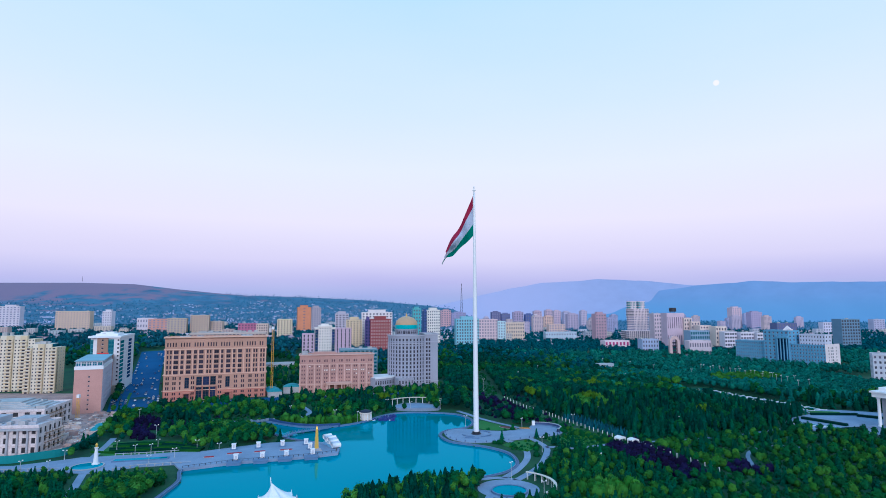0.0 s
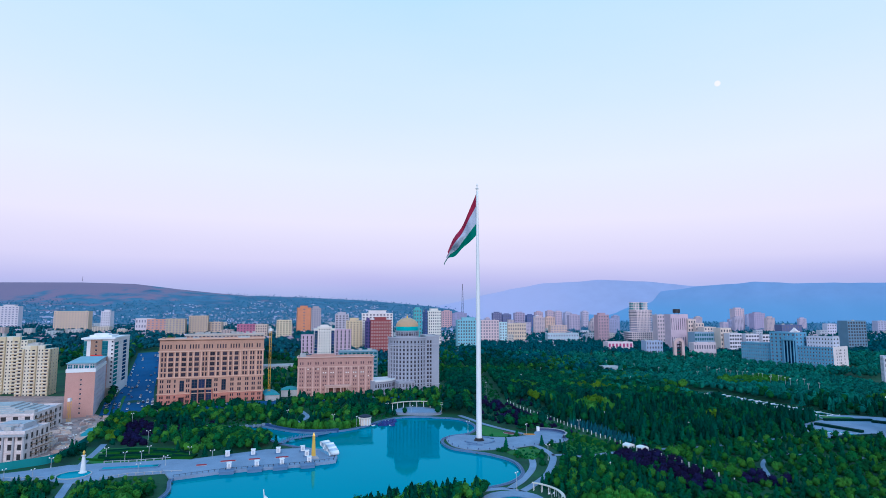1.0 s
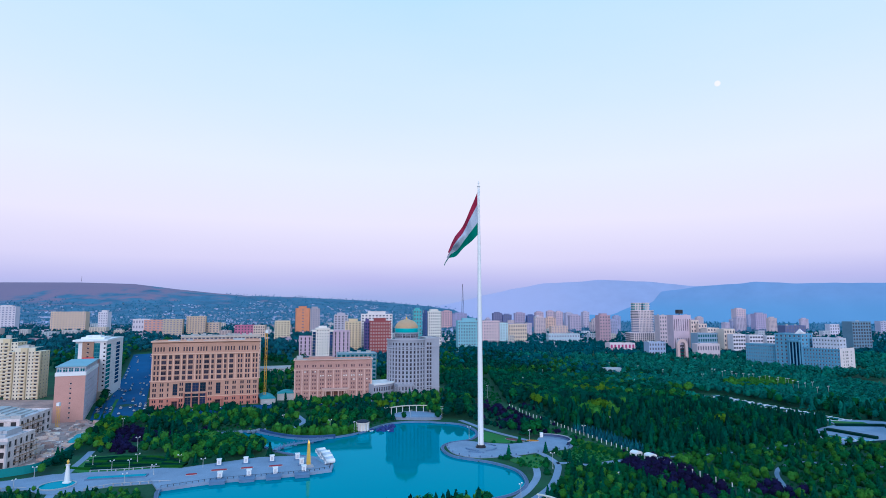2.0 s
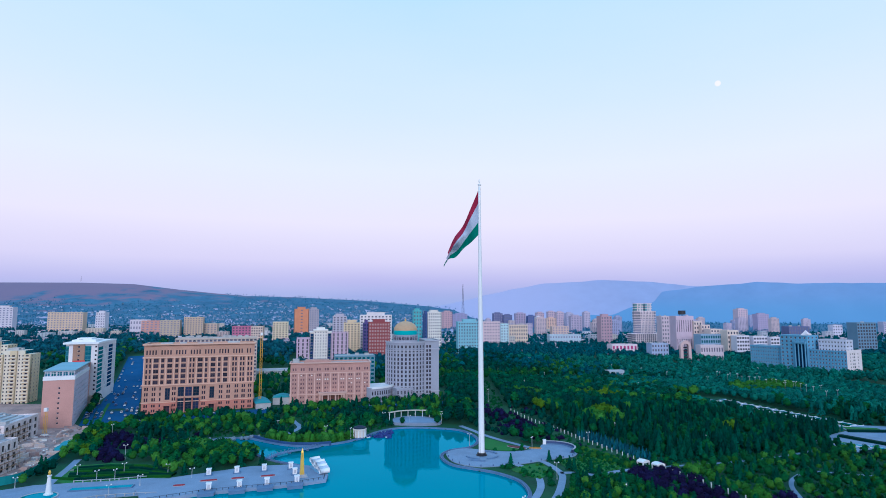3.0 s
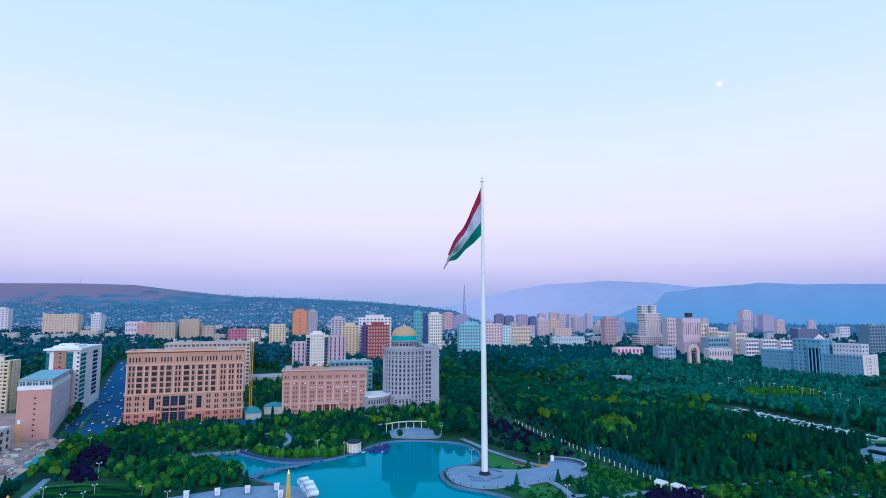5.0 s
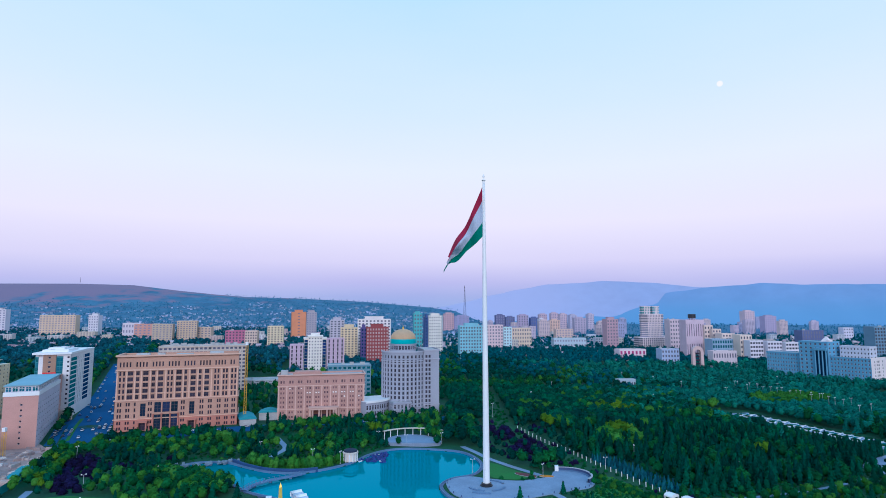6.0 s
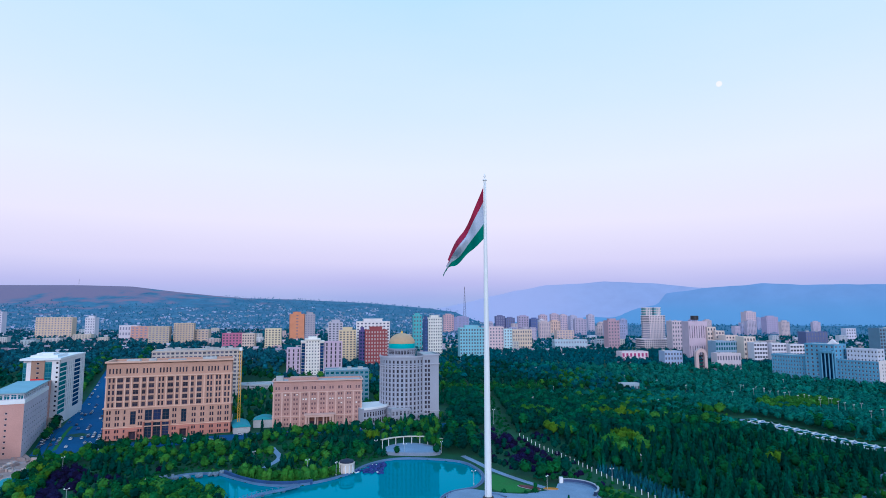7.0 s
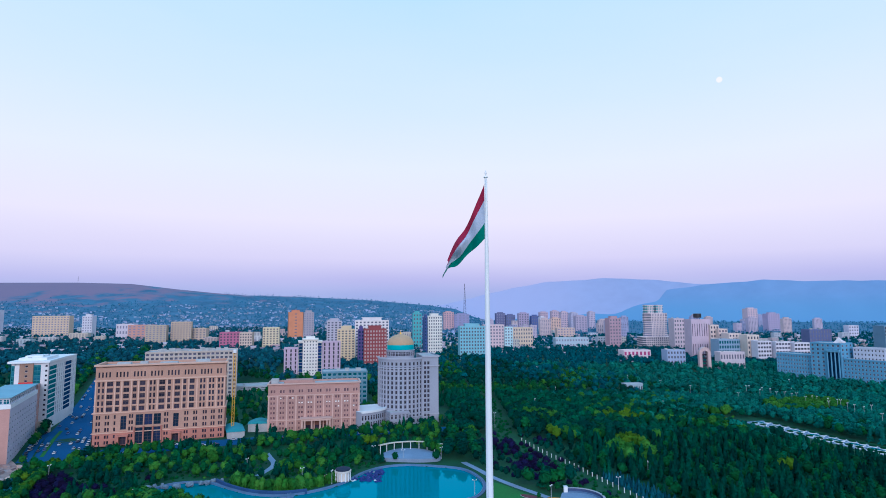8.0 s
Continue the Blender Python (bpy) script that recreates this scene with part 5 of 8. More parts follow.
def arch():
    t = thing("monument_arch", "tall pale pink stone monument arch", "monument", pose(366, 588, 0.5, 0, 0, 0) @ Matrix.Scale(1.02, 4))
    FOOT.append((366, 590, 18))
    pink = paint(0.62, 0.44, 0.44)
    for x in (-8.5, 4.2):
        c = Shape()
        c.box(x, -3, 0, x + 4.3, 3, 26)
        c.box(x - 0.4, -3.4, 0, x + 4.7, 3.4, 2.5)
        part("pier", c, [pink], t)
    c = Shape()
    n = 14
    for i in range(n):
        a, b = math.pi * i / n, math.pi * (i + 1) / n
        for y, flip in ((-3, False), (3, True)):
            q = [(4.2 * math.cos(a), y, 26 + 4.2 * math.sin(a)), (8.5 * math.cos(a), y, 26 + 9.5 * math.sin(a)), (8.5 * math.cos(b), y, 26 + 9.5 * math.sin(b)), (4.2 * math.cos(b), y, 26 + 4.2 * math.sin(b))]
            c.face(q[::-1] if flip else q)
        c.face([(8.5 * math.cos(a), -3, 26 + 9.5 * math.sin(a)), (8.5 * math.cos(a), 3, 26 + 9.5 * math.sin(a)), (8.5 * math.cos(b), 3, 26 + 9.5 * math.sin(b)), (8.5 * math.cos(b), -3, 26 + 9.5 * math.sin(b))])
        c.face([(4.2 * math.cos(b), -3, 26 + 4.2 * math.sin(b)), (4.2 * math.cos(b), 3, 26 + 4.2 * math.sin(b)), (4.2 * math.cos(a), 3, 26 + 4.2 * math.sin(a)), (4.2 * math.cos(a), -3, 26 + 4.2 * math.sin(a))])
    part("vault", c, [pink], t)
    for k in range(5):
        c = Shape()
        c.box(-4.2, 1.6, 3 + 5 * k, 4.2, 2.2, 5.2 + 5 * k, 0, True)
        part("panel", c, [M["glass"]], t)


arch()


def library():
    """The long building: shade and haze painted blue on its front, sunlight white on its end wall."""
    t = thing("library_building", "long public building with raised centre and columns, front painted in blue shade", "building", pose(430, 511, 3.5, 0, 0, -59.3))
    FOOT.extend([(470, 490, 45), (510, 430, 45)])
    # blue carries the front's shade and haze, white the sunlit end
    pale, white = paint(0.14, 0.34, 0.52), paint(0.76, 0.68, 0.70)
    block(t, 46, 24, 29.5, 6, 13, pale, x=23, y=0, win=(0.45, 0.5), style="plain", side_bays=0, glass_mat=M["glass_mid_haze"], name="wing")
    block(t, 46, 38, 27.5, 6, 12, pale, x=105, y=0, win=(0.45, 0.5), style="plain", side_bays=0, glass_mat=M["glass_mid_haze"], name="wing")
    block(t, 36, 30, 46, 9, 6, pale, x=64, y=-3, win=(0.42, 0.5), side_bays=3, glass_mat=M["glass_mid_haze"], name="centre")
    block(t, 34, 18, 41, 8, 9, paint(0.55, 0.56, 0.66), x=104, y=16, win=(0.4, 0.45), side_bays=2, name="rear_block")
    c = Shape()
    c.box(66, -6.5, 36, 81.5, -3.1, 39, 0, True)
    part("canopy", c, [pale], t)
    for i in range(4):
        c = Shape()
        c.turned(67.2 + 4.4 * i, -5.4, [(0.9, 0), (0.8, 35), (1.0, 36)], 8)
        part("column", c, [pale], t)
    c = Shape()
    c.box(67, -3.5, 4, 81, -3.05, 35)
    part("glass_front", c, [M["glass_blue"]], t)
    c = Shape()
    c.box(78, 2, 47, 82, 10, 49, 0, True)
    c.v += [(70, 3, 46.2), (82, 3, 46.2), (82, 12, 46.2), (70, 12, 46.2), (76, 7, 54)]
    n = len(c.v) - 5
    c.f += [(n, n + 1, n + 4), (n + 1, n + 2, n + 4), (n + 2, n + 3, n + 4), (n + 3, n, n + 4)]
    c.m += [0] * 4
    part("skylight", c, [white], t)
    # end wall, sunlight painted in as white, with three window lanes
    e = part("end_wall", Shape(), [white], t, "end wall painted white as sunlit")
    s = Shape()
    facade(s, e, (128.3, -0.2), math.pi / 2, 38.4, 0, 28.2, [(8, 10.5), (14.5, 17), (18.2, 21.5), (28, 30.5)], [(2 + 4.2 * k, 4.6 + 4.2 * k) for k in range(6)], M["glass"], M["white"], "framed", 0.25)
    s.box(127.9, -0.2, 28.2, 128.3, 38.2, 29.4)
    old = e.data
    e.data = s.mesh("end_wall", [white])
    bpy.data.meshes.remove(old)


library()


def columned_hall():
    """White colonnaded monument building on the eastern square."""
    t = thing("colonnade_hall", "white stone hall with tall columns on steps", "building", pose(285, -11, 0, 0, 0, -63))
    FOOT.append((312, 0, 40))
    c = Shape()
    for k in range(4):
        c.box(-3 + k * 0.8 - 30, -6 + k * 0.8, k * 0.45, 33 - k * 0.8, 40, (k + 1) * 0.45)
    part("steps", c, [M["paving"]], t)
    c = Shape()
    c.box(-26, 4, 1.8, 26, 36, 21)
    part("cella", c, [M["stone"]], t)
    for i in range(9):
        c = Shape()
        c.turned(-26 + 6.5 * i, 0, [(1.3, 1.8), (1.3, 2.6), (1.05, 3.0), (0.9, 19.4), (1.3, 20.2), (1.4, 21)], 14)
        part("column", c, [M["white"]], t, smooth=True)
    for i in range(5):
        c = Shape()
        c.turned(28, 2 + 7 * i, [(1.3, 1.8), (1.3, 2.6), (1.05, 3.0), (0.9, 19.4), (1.3, 20.2), (1.4, 21)], 14)
        part("column", c, [M["white"]], t, smooth=True)
    c = Shape()
    c.box(-29, -2, 21, 30, 38, 24, 0, True)
    c.box(-30, -3, 24, 31, 39, 25, 0, True)
    c.box(-26, 1, 25, 27, 35, 27.5)
    part("entablature", c, [M["white"]], t)


columned_hall()


# hillside houses and low town roofs
HOUSES = []


def houses(name, count, seed, area, colour, label, roofs=(0.42, 0.38, 0.44)):
    rng = np.random.RandomState(seed)
    V, F, Mi = [], [], []
    made = 0
    while made < count:
        x, y = area(rng)
        if any((x - fx) ** 2 + (y - fy) ** 2 < fr * fr for fx, fy, fr in FOOT):
            made += 1
            continue
        z = float(ground_z(x, y)) - 0.6
        a, ww, dd, hh = rng.rand() * 0.6 + 0.1, rng.uniform(7, 16), rng.uniform(6, 10), rng.uniform(3, 7.5)
        rr = hh + rng.uniform(1.5, 3.5)
        c, s = math.cos(a), math.sin(a)
        n = len(V)
        for px, py, pz in ((-ww / 2, -dd / 2, 0), (ww / 2, -dd / 2, 0), (ww / 2, dd / 2, 0), (-ww / 2, dd / 2, 0), (-ww / 2, -dd / 2, hh), (ww / 2, -dd / 2, hh), (ww / 2, dd / 2, hh),
                           (-ww / 2, dd / 2, hh), (-ww / 2 - .5, 0, rr), (ww / 2 + .5, 0, rr)):
            V.append((x + c * px - s * py, y + s * px + c * py, z + pz))
        for f, m in (((0, 1, 5, 4), 0), ((1, 2, 6, 5), 0), ((3, 0, 4, 7), 0), ((1, 5, 9), 0), ((5, 6, 9), 0), ((7, 4, 8), 0), ((4, 5, 9, 8), 1), ((6, 7, 8, 9), 1)):
            F.append(tuple(n + i for i in f))
            Mi.append(m)
        made += 1
        HOUSES.append((x, y))
    s = Shape()
    s.v, s.f, s.m = V, F, Mi
    ob = new(name, s.mesh(name, [material("house_wall", colour, 0.85, 0.02, 0.3, 0.5, island=0.3), material("house_roof", roofs, 0.7, 0.02, 0.3, 0.5, second=(roofs[0] * 0.8, roofs[1] * 0.5, roofs[2] * 0.5), island=0.4)]))
    tagged(ob, label, "houses", kind="stuff")


def on_hill(rng):
    while True:
        y, u = rng.uniform(1500, 4100), rng.uniform(-0.85, 0.08)
        x = u * (y + 384) - 21
        if noise.noise(Vector((x * 0.004, y * 0.004, 2.0))) + 0.4 * noise.noise(Vector((x * 0.02, y * 0.02, 6.0))) < rng.uniform(-0.15, 0.35):
            continue
        if u > -0.38 or y < 3600 + 160 * math.sin(u * 40):
            break
    return u * (y + 384) - 21, y


def in_town(rng):
    u = rng.uniform(-0.85, 0.85)
    y = rng.uniform(520 if u < -0.1 else 860, 1700)
    return u * (y + 384) - 21, y


tower("unfinished_building", "pale unfinished concrete building with open galleries", -272, 290, 19, 84, 30, 54.5, 12, 20, (0.50, 0.42, 0.38), win=(0.7, 0.6), side_bays=6, clut=26, ends=True)
tower("low_hall", "low grey hall with flat roof", -232, 330, 14, 56, 26, 15, 2, 8, (0.42, 0.44, 0.48), win=(0.5, 0.4))
tower("low_hall", "low grey hall with flat roof", -150, 300, 14, 40, 20, 13, 2, 6, (0.40, 0.46, 0.50), win=(0.5, 0.4))
tower("low_hall", "low pale pavilion roof among the trees", 192, 380, 8, 22, 8, 9.5, 1, 8, (0.34, 0.42, 0.50), win=(0.6, 0.5), clut=0)
tower("low_hall", "low pale hall with long roof", 291, 1150, 6, 84, 24, 22, 2, 12, (0.44, 0.52, 0.62), win=(0.5, 0.4))


def infill(count, seed, near, far, u0, u1, low, high, name, kinds):
    """Lesser blocks of the town, set between the larger ones."""
    rng = random.Random(seed)
    made = 0
    while made < count:
        y = rng.uniform(near, far)
        u = rng.uniform(u0, u1)
        x = u * (y + 384) - 21
        ww, dd = rng.uniform(16, 46), rng.uniform(12, 20)
        if any((x - fx) ** 2 + (y - fy) ** 2 < (fr + ww * 0.6) ** 2 for fx, fy, fr in FOOT) or away(AVENUE, np.array([x]), np.array([y]))[0] < 50:
            count -= 0.05
            continue
        colour, label = rng.choice(kinds)
        top = float(ground_z(x, y)) + rng.uniform(low, high)
        tower(name, label, x, y, rng.choice((8, 14, 20)), ww, dd, top, max(3, int((top - 4) / 4)), max(4, int(ww / 6)), colour, side_bays=0, clut=rng.randrange(3), group="town blocks")
        made += 1


AVENUE = [(-270, 94), (-276, 106), (-330, 215), (-436, 445)]
PALES = [((0.48, 0.46, 0.48), "pale grey rendered town block"), ((0.54, 0.46, 0.40), "cream rendered town block with flat roof"), ((0.48, 0.37, 0.36), "dusty pink rendered town block"),
         ((0.38, 0.43, 0.48), "bluish grey rendered town block"), ((0.60, 0.58, 0.60), "whitewashed town block with flat roof")]
# eastern blocks: wall colours shifted towards blue as painted haze
infill(20, 31, 1120, 1800, 0.02, 0.82, 11, 20, "town_block", [((c[0] * 0.92, c[1] * 0.98, c[2] * 1.05), l) for c, l in PALES])
infill(22, 32, 760, 1700, -0.84, -0.06, 12, 20, "town_block", PALES)
infill(24, 33, 1500, 2600, 0.06, 0.62, 34, 60, "apartment_tower", [((0.48, 0.40, 0.50), "mauve grey rendered apartment tower"), ((0.54, 0.42, 0.44), "pinkish rendered apartment tower block"), ((0.34, 0.34, 0.50), "slate blue rendered apartment tower")])
houses("hillside_houses", 1300, 11, on_hill, (0.38, 0.43, 0.57), "small pale houses scattered over the hillside", (0.24, 0.30, 0.42))
houses("town_houses", 620, 12, in_town, (0.50, 0.44, 0.46), "low town houses among trees")

# lattice mast on the skyline and a thin one on the hill
x, y, z, h, wd = 76, 2700, 4, 220, 9
t = thing("radio_mast", "thin lattice radio mast on the skyline", "mast", pose(x, y, z))
for dx, dy in ((-1, -1), (1, -1), (1, 1), (-1, 1)):
    c = Shape()
    c.bar((dx * wd, dy * wd, 0), (dx * 0.6, dy * 0.6, h), 0.5)
    part("leg", c, [M["dark_metal"]], t)
for k in range(12):
    f = k / 12
    r = wd * (1 - f) + 0.6 * f
    c = Shape()
    for (ax, ay), (bx, by) in (((-1, -1), (1, -1)), ((1, -1), (1, 1)), ((1, 1), (-1, 1)), ((-1, 1), (-1, -1))):
        c.bar((ax * r, ay * r, h * f), (bx * r, by * r, h * f), 0.35)
        c.bar((ax * r, ay * r, h * f), (bx * r * 0.93, by * r * 0.93, h * (f + 1 / 12)), 0.35)
    part("brace", c, [M["dark_metal"]], t)
hm = thing("hill_mast", "thin mast on the bare hilltop", "mast", pose(-3039, 4396, float(ground_z(-3039, 4396))))
c = Shape()
c.turned(0, 0, [(1.6, 0), (0.8, 42)], 6)
part("pole", c, [M["dark_metal"]], hm)


# ---- roads and squares ----
road = Shape()
ribbon(smooth_open(AVENUE, 24), 30, 0.16, road)
STREET = [(-284, 100), (-270, 103), (-180, 128), (-90, 153), (0, 172)]
setting("road_avenue", road, M["asphalt"], "wide asphalt avenue with traffic", "road")
setting("road_street", ribbon(smooth_open(STREET), 14, 0.24, Shape()), M["asphalt"], "asphalt street in front of the offices", "road")
side_road = ribbon(smooth_open([(-290, 90), (-304, 118), (-324, 160)], 20), 7, 0.2, Shape())
setting("lawn_verge", ribbon(smooth_open([(-286, 102), (-297, 126), (-316, 166)], 20), 2.4, 0.34, Shape()), M["lawn"], "green verge between the avenue and the side road", "verge")
setting("road_side", side_road, M["asphalt"], "side road beside the avenue", "road")
PLAZA = smooth_closed([(-21, 4), (-16, -16), (-2, -25), (16, -21), (34, -12), (42, -8), (52, -4), (57, 4), (58, 15), (54, 25), (46, 29), (40, 27), (36, 17), (28, 13), (18, 9), (4, 12), (-8, 17), (-18, 12)], 5)
PATHS = {
    "pavement_garden": [(-185, -125), (-202, -87), (-212, -66), (-218, -50), (-225, -28), (-232, -8)],
    "pavement_wood": [(97, -25), (108, -22), (127, -18), (152, -11), (182, 1), (206, 14)],
    "pavement_glade": [(138, -80), (146, -59), (156, -45), (172, -34), (191, -40), (220, -46)],
    "pavement_beds": [(-222, -30), (-207, -27), (-188, -29), (-170, -42)],
    "pavement_tents": [(39, -36), (46, -36), (58, -40), (70, -33), (84, -28)],
    "pavement_south": [(32, -10), (36, -20), (39, -36), (37, -50), (28, -78), (12, -104), (0, -122), (-6, -150)],
    "pavement_north": [(-10, 88), (-2, 72), (6, 55), (18, 37), (31, 20)],
    "pavement_shore": [(13, -12), (25, -33), (25, -58), (17, -82), (8, -98)],
    "pavement_fountain": [(-4, -100), (6, -98), (14, -104), (19, -114)],
    "pavement_grove": [(-130, 60), (-128, 84), (-140, 108)],
}
for name, line in PATHS.items():
    setting(name, ribbon(smooth_open(line), 2.2 if name in ("pavement_wood", "pavement_glade", "pavement_beds") else 3.6, 0.14, Shape()), M["paving_warm"] if "beds" in name else M["paving"], "grey paved park path", "path")
s = Shape()
s.prism(PLAZA, -0.8, 0.34)
setting("pavement_plaza", s, M["paving"], "grey paved round square at the flagpole", "square")
TERRACE = [(-330, -80), (-247, -74), (-231, -64), (-222, -57), (-212, -55), (-206, -53), (-189, -50), (-172, -45), (-158, -46), (-150, -64), (-154, -72), (-164, -73), (-180, -77), (-190, -85), (-199, -89), (-208, -88), (-216, -83), (-247, -86), (-330, -92)]
s = Shape()
s.prism(TERRACE if signed_area(TERRACE) > 0 else TERRACE[::-1], -0.8, 0.26)
setting("pavement_terrace", s, M["paving"], "wide grey paved terrace of the western garden", "terrace")
DOCK = [(-160, -46), (-127, -25), (-105, -21), (-92, -25), (-82, -40), (-81, -50), (-94, -57), (-134, -70), (-156, -83), (-168, -66)]
s = Shape()
s.prism(DOCK, -1.6, 0.75)
setting("pavement_pier", s, M["paving"], "paved boating pier along the pond", "pier")
AMPHI = smooth_closed([(-62, 92), (-60, 108), (-50, 116), (-36, 113), (-26, 100), (-26, 90), (-42, 88)], 5)
s = Shape()
s.prism([(x, y) for x, y in AMPHI], -0.5, 2.2)
setting("pavement_amphitheatre", s, M["paving"], "grey paved open-air stage floor", "square")
PROM = [(238, 213), (247, 180), (257, 149), (266, 121), (275, 94), (280, 78)]
s = ribbon(smooth_open(PROM), 20, 0.2, Shape())
setting("pavement_promenade", s, M["paving"], "pale paved promenade with fountains", "path")
SQUARE = [(220, 38), (244, 57), (262, 68), (268, 90), (296, 84), (330, 66), (400, 62), (400, 0), (300, -60), (262, -8), (242, -6), (224, 8)]
s = Shape()
s.prism(SQUARE[::-1] if signed_area(SQUARE) < 0 else SQUARE, -0.6, 0.28)
setting("pavement_square", s, M["paving"], "large blue-grey paved square", "square")
s = Shape()
s.turned(8, -115, [(14.0, -0.5), (14.0, 0.16), (0.01, 0.17)], 40)
setting("pavement_fountain_round", s, M["paving"], "round paved place about a fountain", "square")
LAWNS = [("lawn_flagpole", [(5, 45), (3, 18), (16, 12), (25, 18), (17, 31)]), ("lawn_curl", [(43, -12), (51, -9), (60, 0), (62, 14), (68, 17), (79, -8), (80, -24), (58, -34), (46, -30)]), ("lawn_south", [(20, -24), (30, -18), (34, -26), (33, -34), (27, -46), (20, -40), (14, -30)])]
for name, line in LAWNS:
    p = smooth_closed(line, 5)
    s = Shape()
    s.prism(p if signed_area(p) > 0 else p[::-1], -0.4, 0.2)
    setting(name, s, M["lawn"], "bright mown lawn", "lawn")
SITE = [(-420, 20), (-340, 92), (-300, 95), (-274, 70), (-259, 34), (-244, -6), (-238, -40), (-248, -60), (-300, -72), (-420, -75)]
s = Shape()
s.prism(SITE if signed_area(SITE) > 0 else SITE[::-1], -0.4, 0.22)
setting("ground_site", s, M["earth"], "bare brown earth of a building site", "ground")
yard = Shape()
for k in range(9):
    ribbon([(-470, 99 + 8 * k), (-400, 97 + 8 * k), (-322 - 3 * k, 95 + 8 * k)], 8.1, 0.2 + 0.004 * (k % 2), yard)
setting("ground_yard", yard, M["earth"], "bare brown earth yard behind the building site", "ground")
canal = thing("garden_canal", "long shallow pool with stone rim on the terrace", "pool", pose(-186, -62.5, 0.26, 0, 0, 12))
c = Shape()
c.box(-14, -2.6, 0, 14, 2.6, 0.5)
part("rim", c, [M["kerb"]], canal)
c = Shape()
c.face([(-13.4, -2.0, 0.52), (13.4, -2.0, 0.52), (13.4, 2.0, 0.52), (-13.4, 2.0, 0.52)])
part("pool", c, [M["water"]], canal)


def balustrade(line, label):
    t = thing("balustrade", label, "balustrade", pose(0, 0, 0.26), "terrace balustrades")
    for (x0, y0), (x1, y1) in zip(line[:-1], line[1:]):
        n = max(2, int(math.hypot(x1 - x0, y1 - y0) / 3.5))
        c = Shape()
        c.bar((x0, y0, 1.05), (x1, y1, 1.05), 0.16, sides=4)
        part("rail", c, [M["stone"]], t)
        for i in range(n):
            f = i / n
            c = Shape()
            c.box(x0 + (x1 - x0) * f - 0.22, y0 + (y1 - y0) * f - 0.22, 0, x0 + (x1 - x0) * f + 0.22, y0 + (y1 - y0) * f + 0.22, 1.25)
            part("post", c, [M["stone"]], t)


balustrade([(-247, -85.4), (-217, -82.6)], "low grey stone balustrade along the terrace")
balustrade([(-189, -84), (-180, -76.4), (-165, -72.6), (-155, -71.4)], "low grey stone balustrade above the pond garden")
balustrade([(-205, -53.6), (-189, -50.6), (-173, -45.6)], "low grey stone balustrade beside the hedge beds")


# ---- trees ----
def core(sides, rings, rx, rz, zc, rng, rough=0.18):
    v, t = [(0, 0, zc - rz)], []
    for j in range(1, rings):
        p = math.pi * j / rings
        for i in range(sides):
            a = math.tau * i / sides
            k = 1 + rng.uniform(-rough, rough)
            v.append((rx * k * math.sin(p) * math.cos(a), rx * k * math.sin(p) * math.sin(a), zc - rz * k * math.cos(p)))
    v.append((0, 0, zc + rz))
    for i in range(sides):
        t.append((0, 1 + (i + 1) % sides, 1 + i))
        for j in range(rings - 2):
            a, b = 1 + j * sides + i, 1 + j * sides + (i + 1) % sides
            t += [(a, b, b + sides), (a, b + sides, a + sides)]
        e = 1 + (rings - 2) * sides
        t.append((e + i, e + (i + 1) % sides, len(v) - 1))
    return np.array(v), np.array(t)


def sprays(points, normals, size, rng, stretch=1.0):
    """Leaf sprays: one small blade at each point, facing roughly along its normal."""
    k = len(points)
    nrm = normals / (np.linalg.norm(normals, axis=1, keepdims=True) + 1e-9)
    up = np.where(np.abs(nrm[:, 2:3]) > 0.9, np.array([[1.0, 0, 0]]), np.array([[0, 0, 1.0]]))
    u = np.cross(up, nrm)
    u /= np.linalg.norm(u, axis=1, keepdims=True) + 1e-9
    v = np.cross(nrm, u)
    if stretch == 1.0:
        spin = rng.rand(k, 1) * math.tau
        u, v = u * np.cos(spin) + v * np.sin(spin), v * np.cos(spin) - u * np.sin(spin)
    s = size * (0.55 + 0.9 * rng.rand(k, 1)) / 2
    a = points - u * s - v * s * 0.6 * stretch
    b = points + u * s * (0.7 + 0.4 * rng.rand(k, 1)) - v * s * 0.5 * stretch
    c = points + v * s * stretch * (0.9 + 0.5 * rng.rand(k, 1)) + u * s * 0.3 * rng.randn(k, 1)
    V = np.stack([a, b, c], 1).reshape(-1, 3)
    return V, np.arange(k * 3).reshape(k, 3)


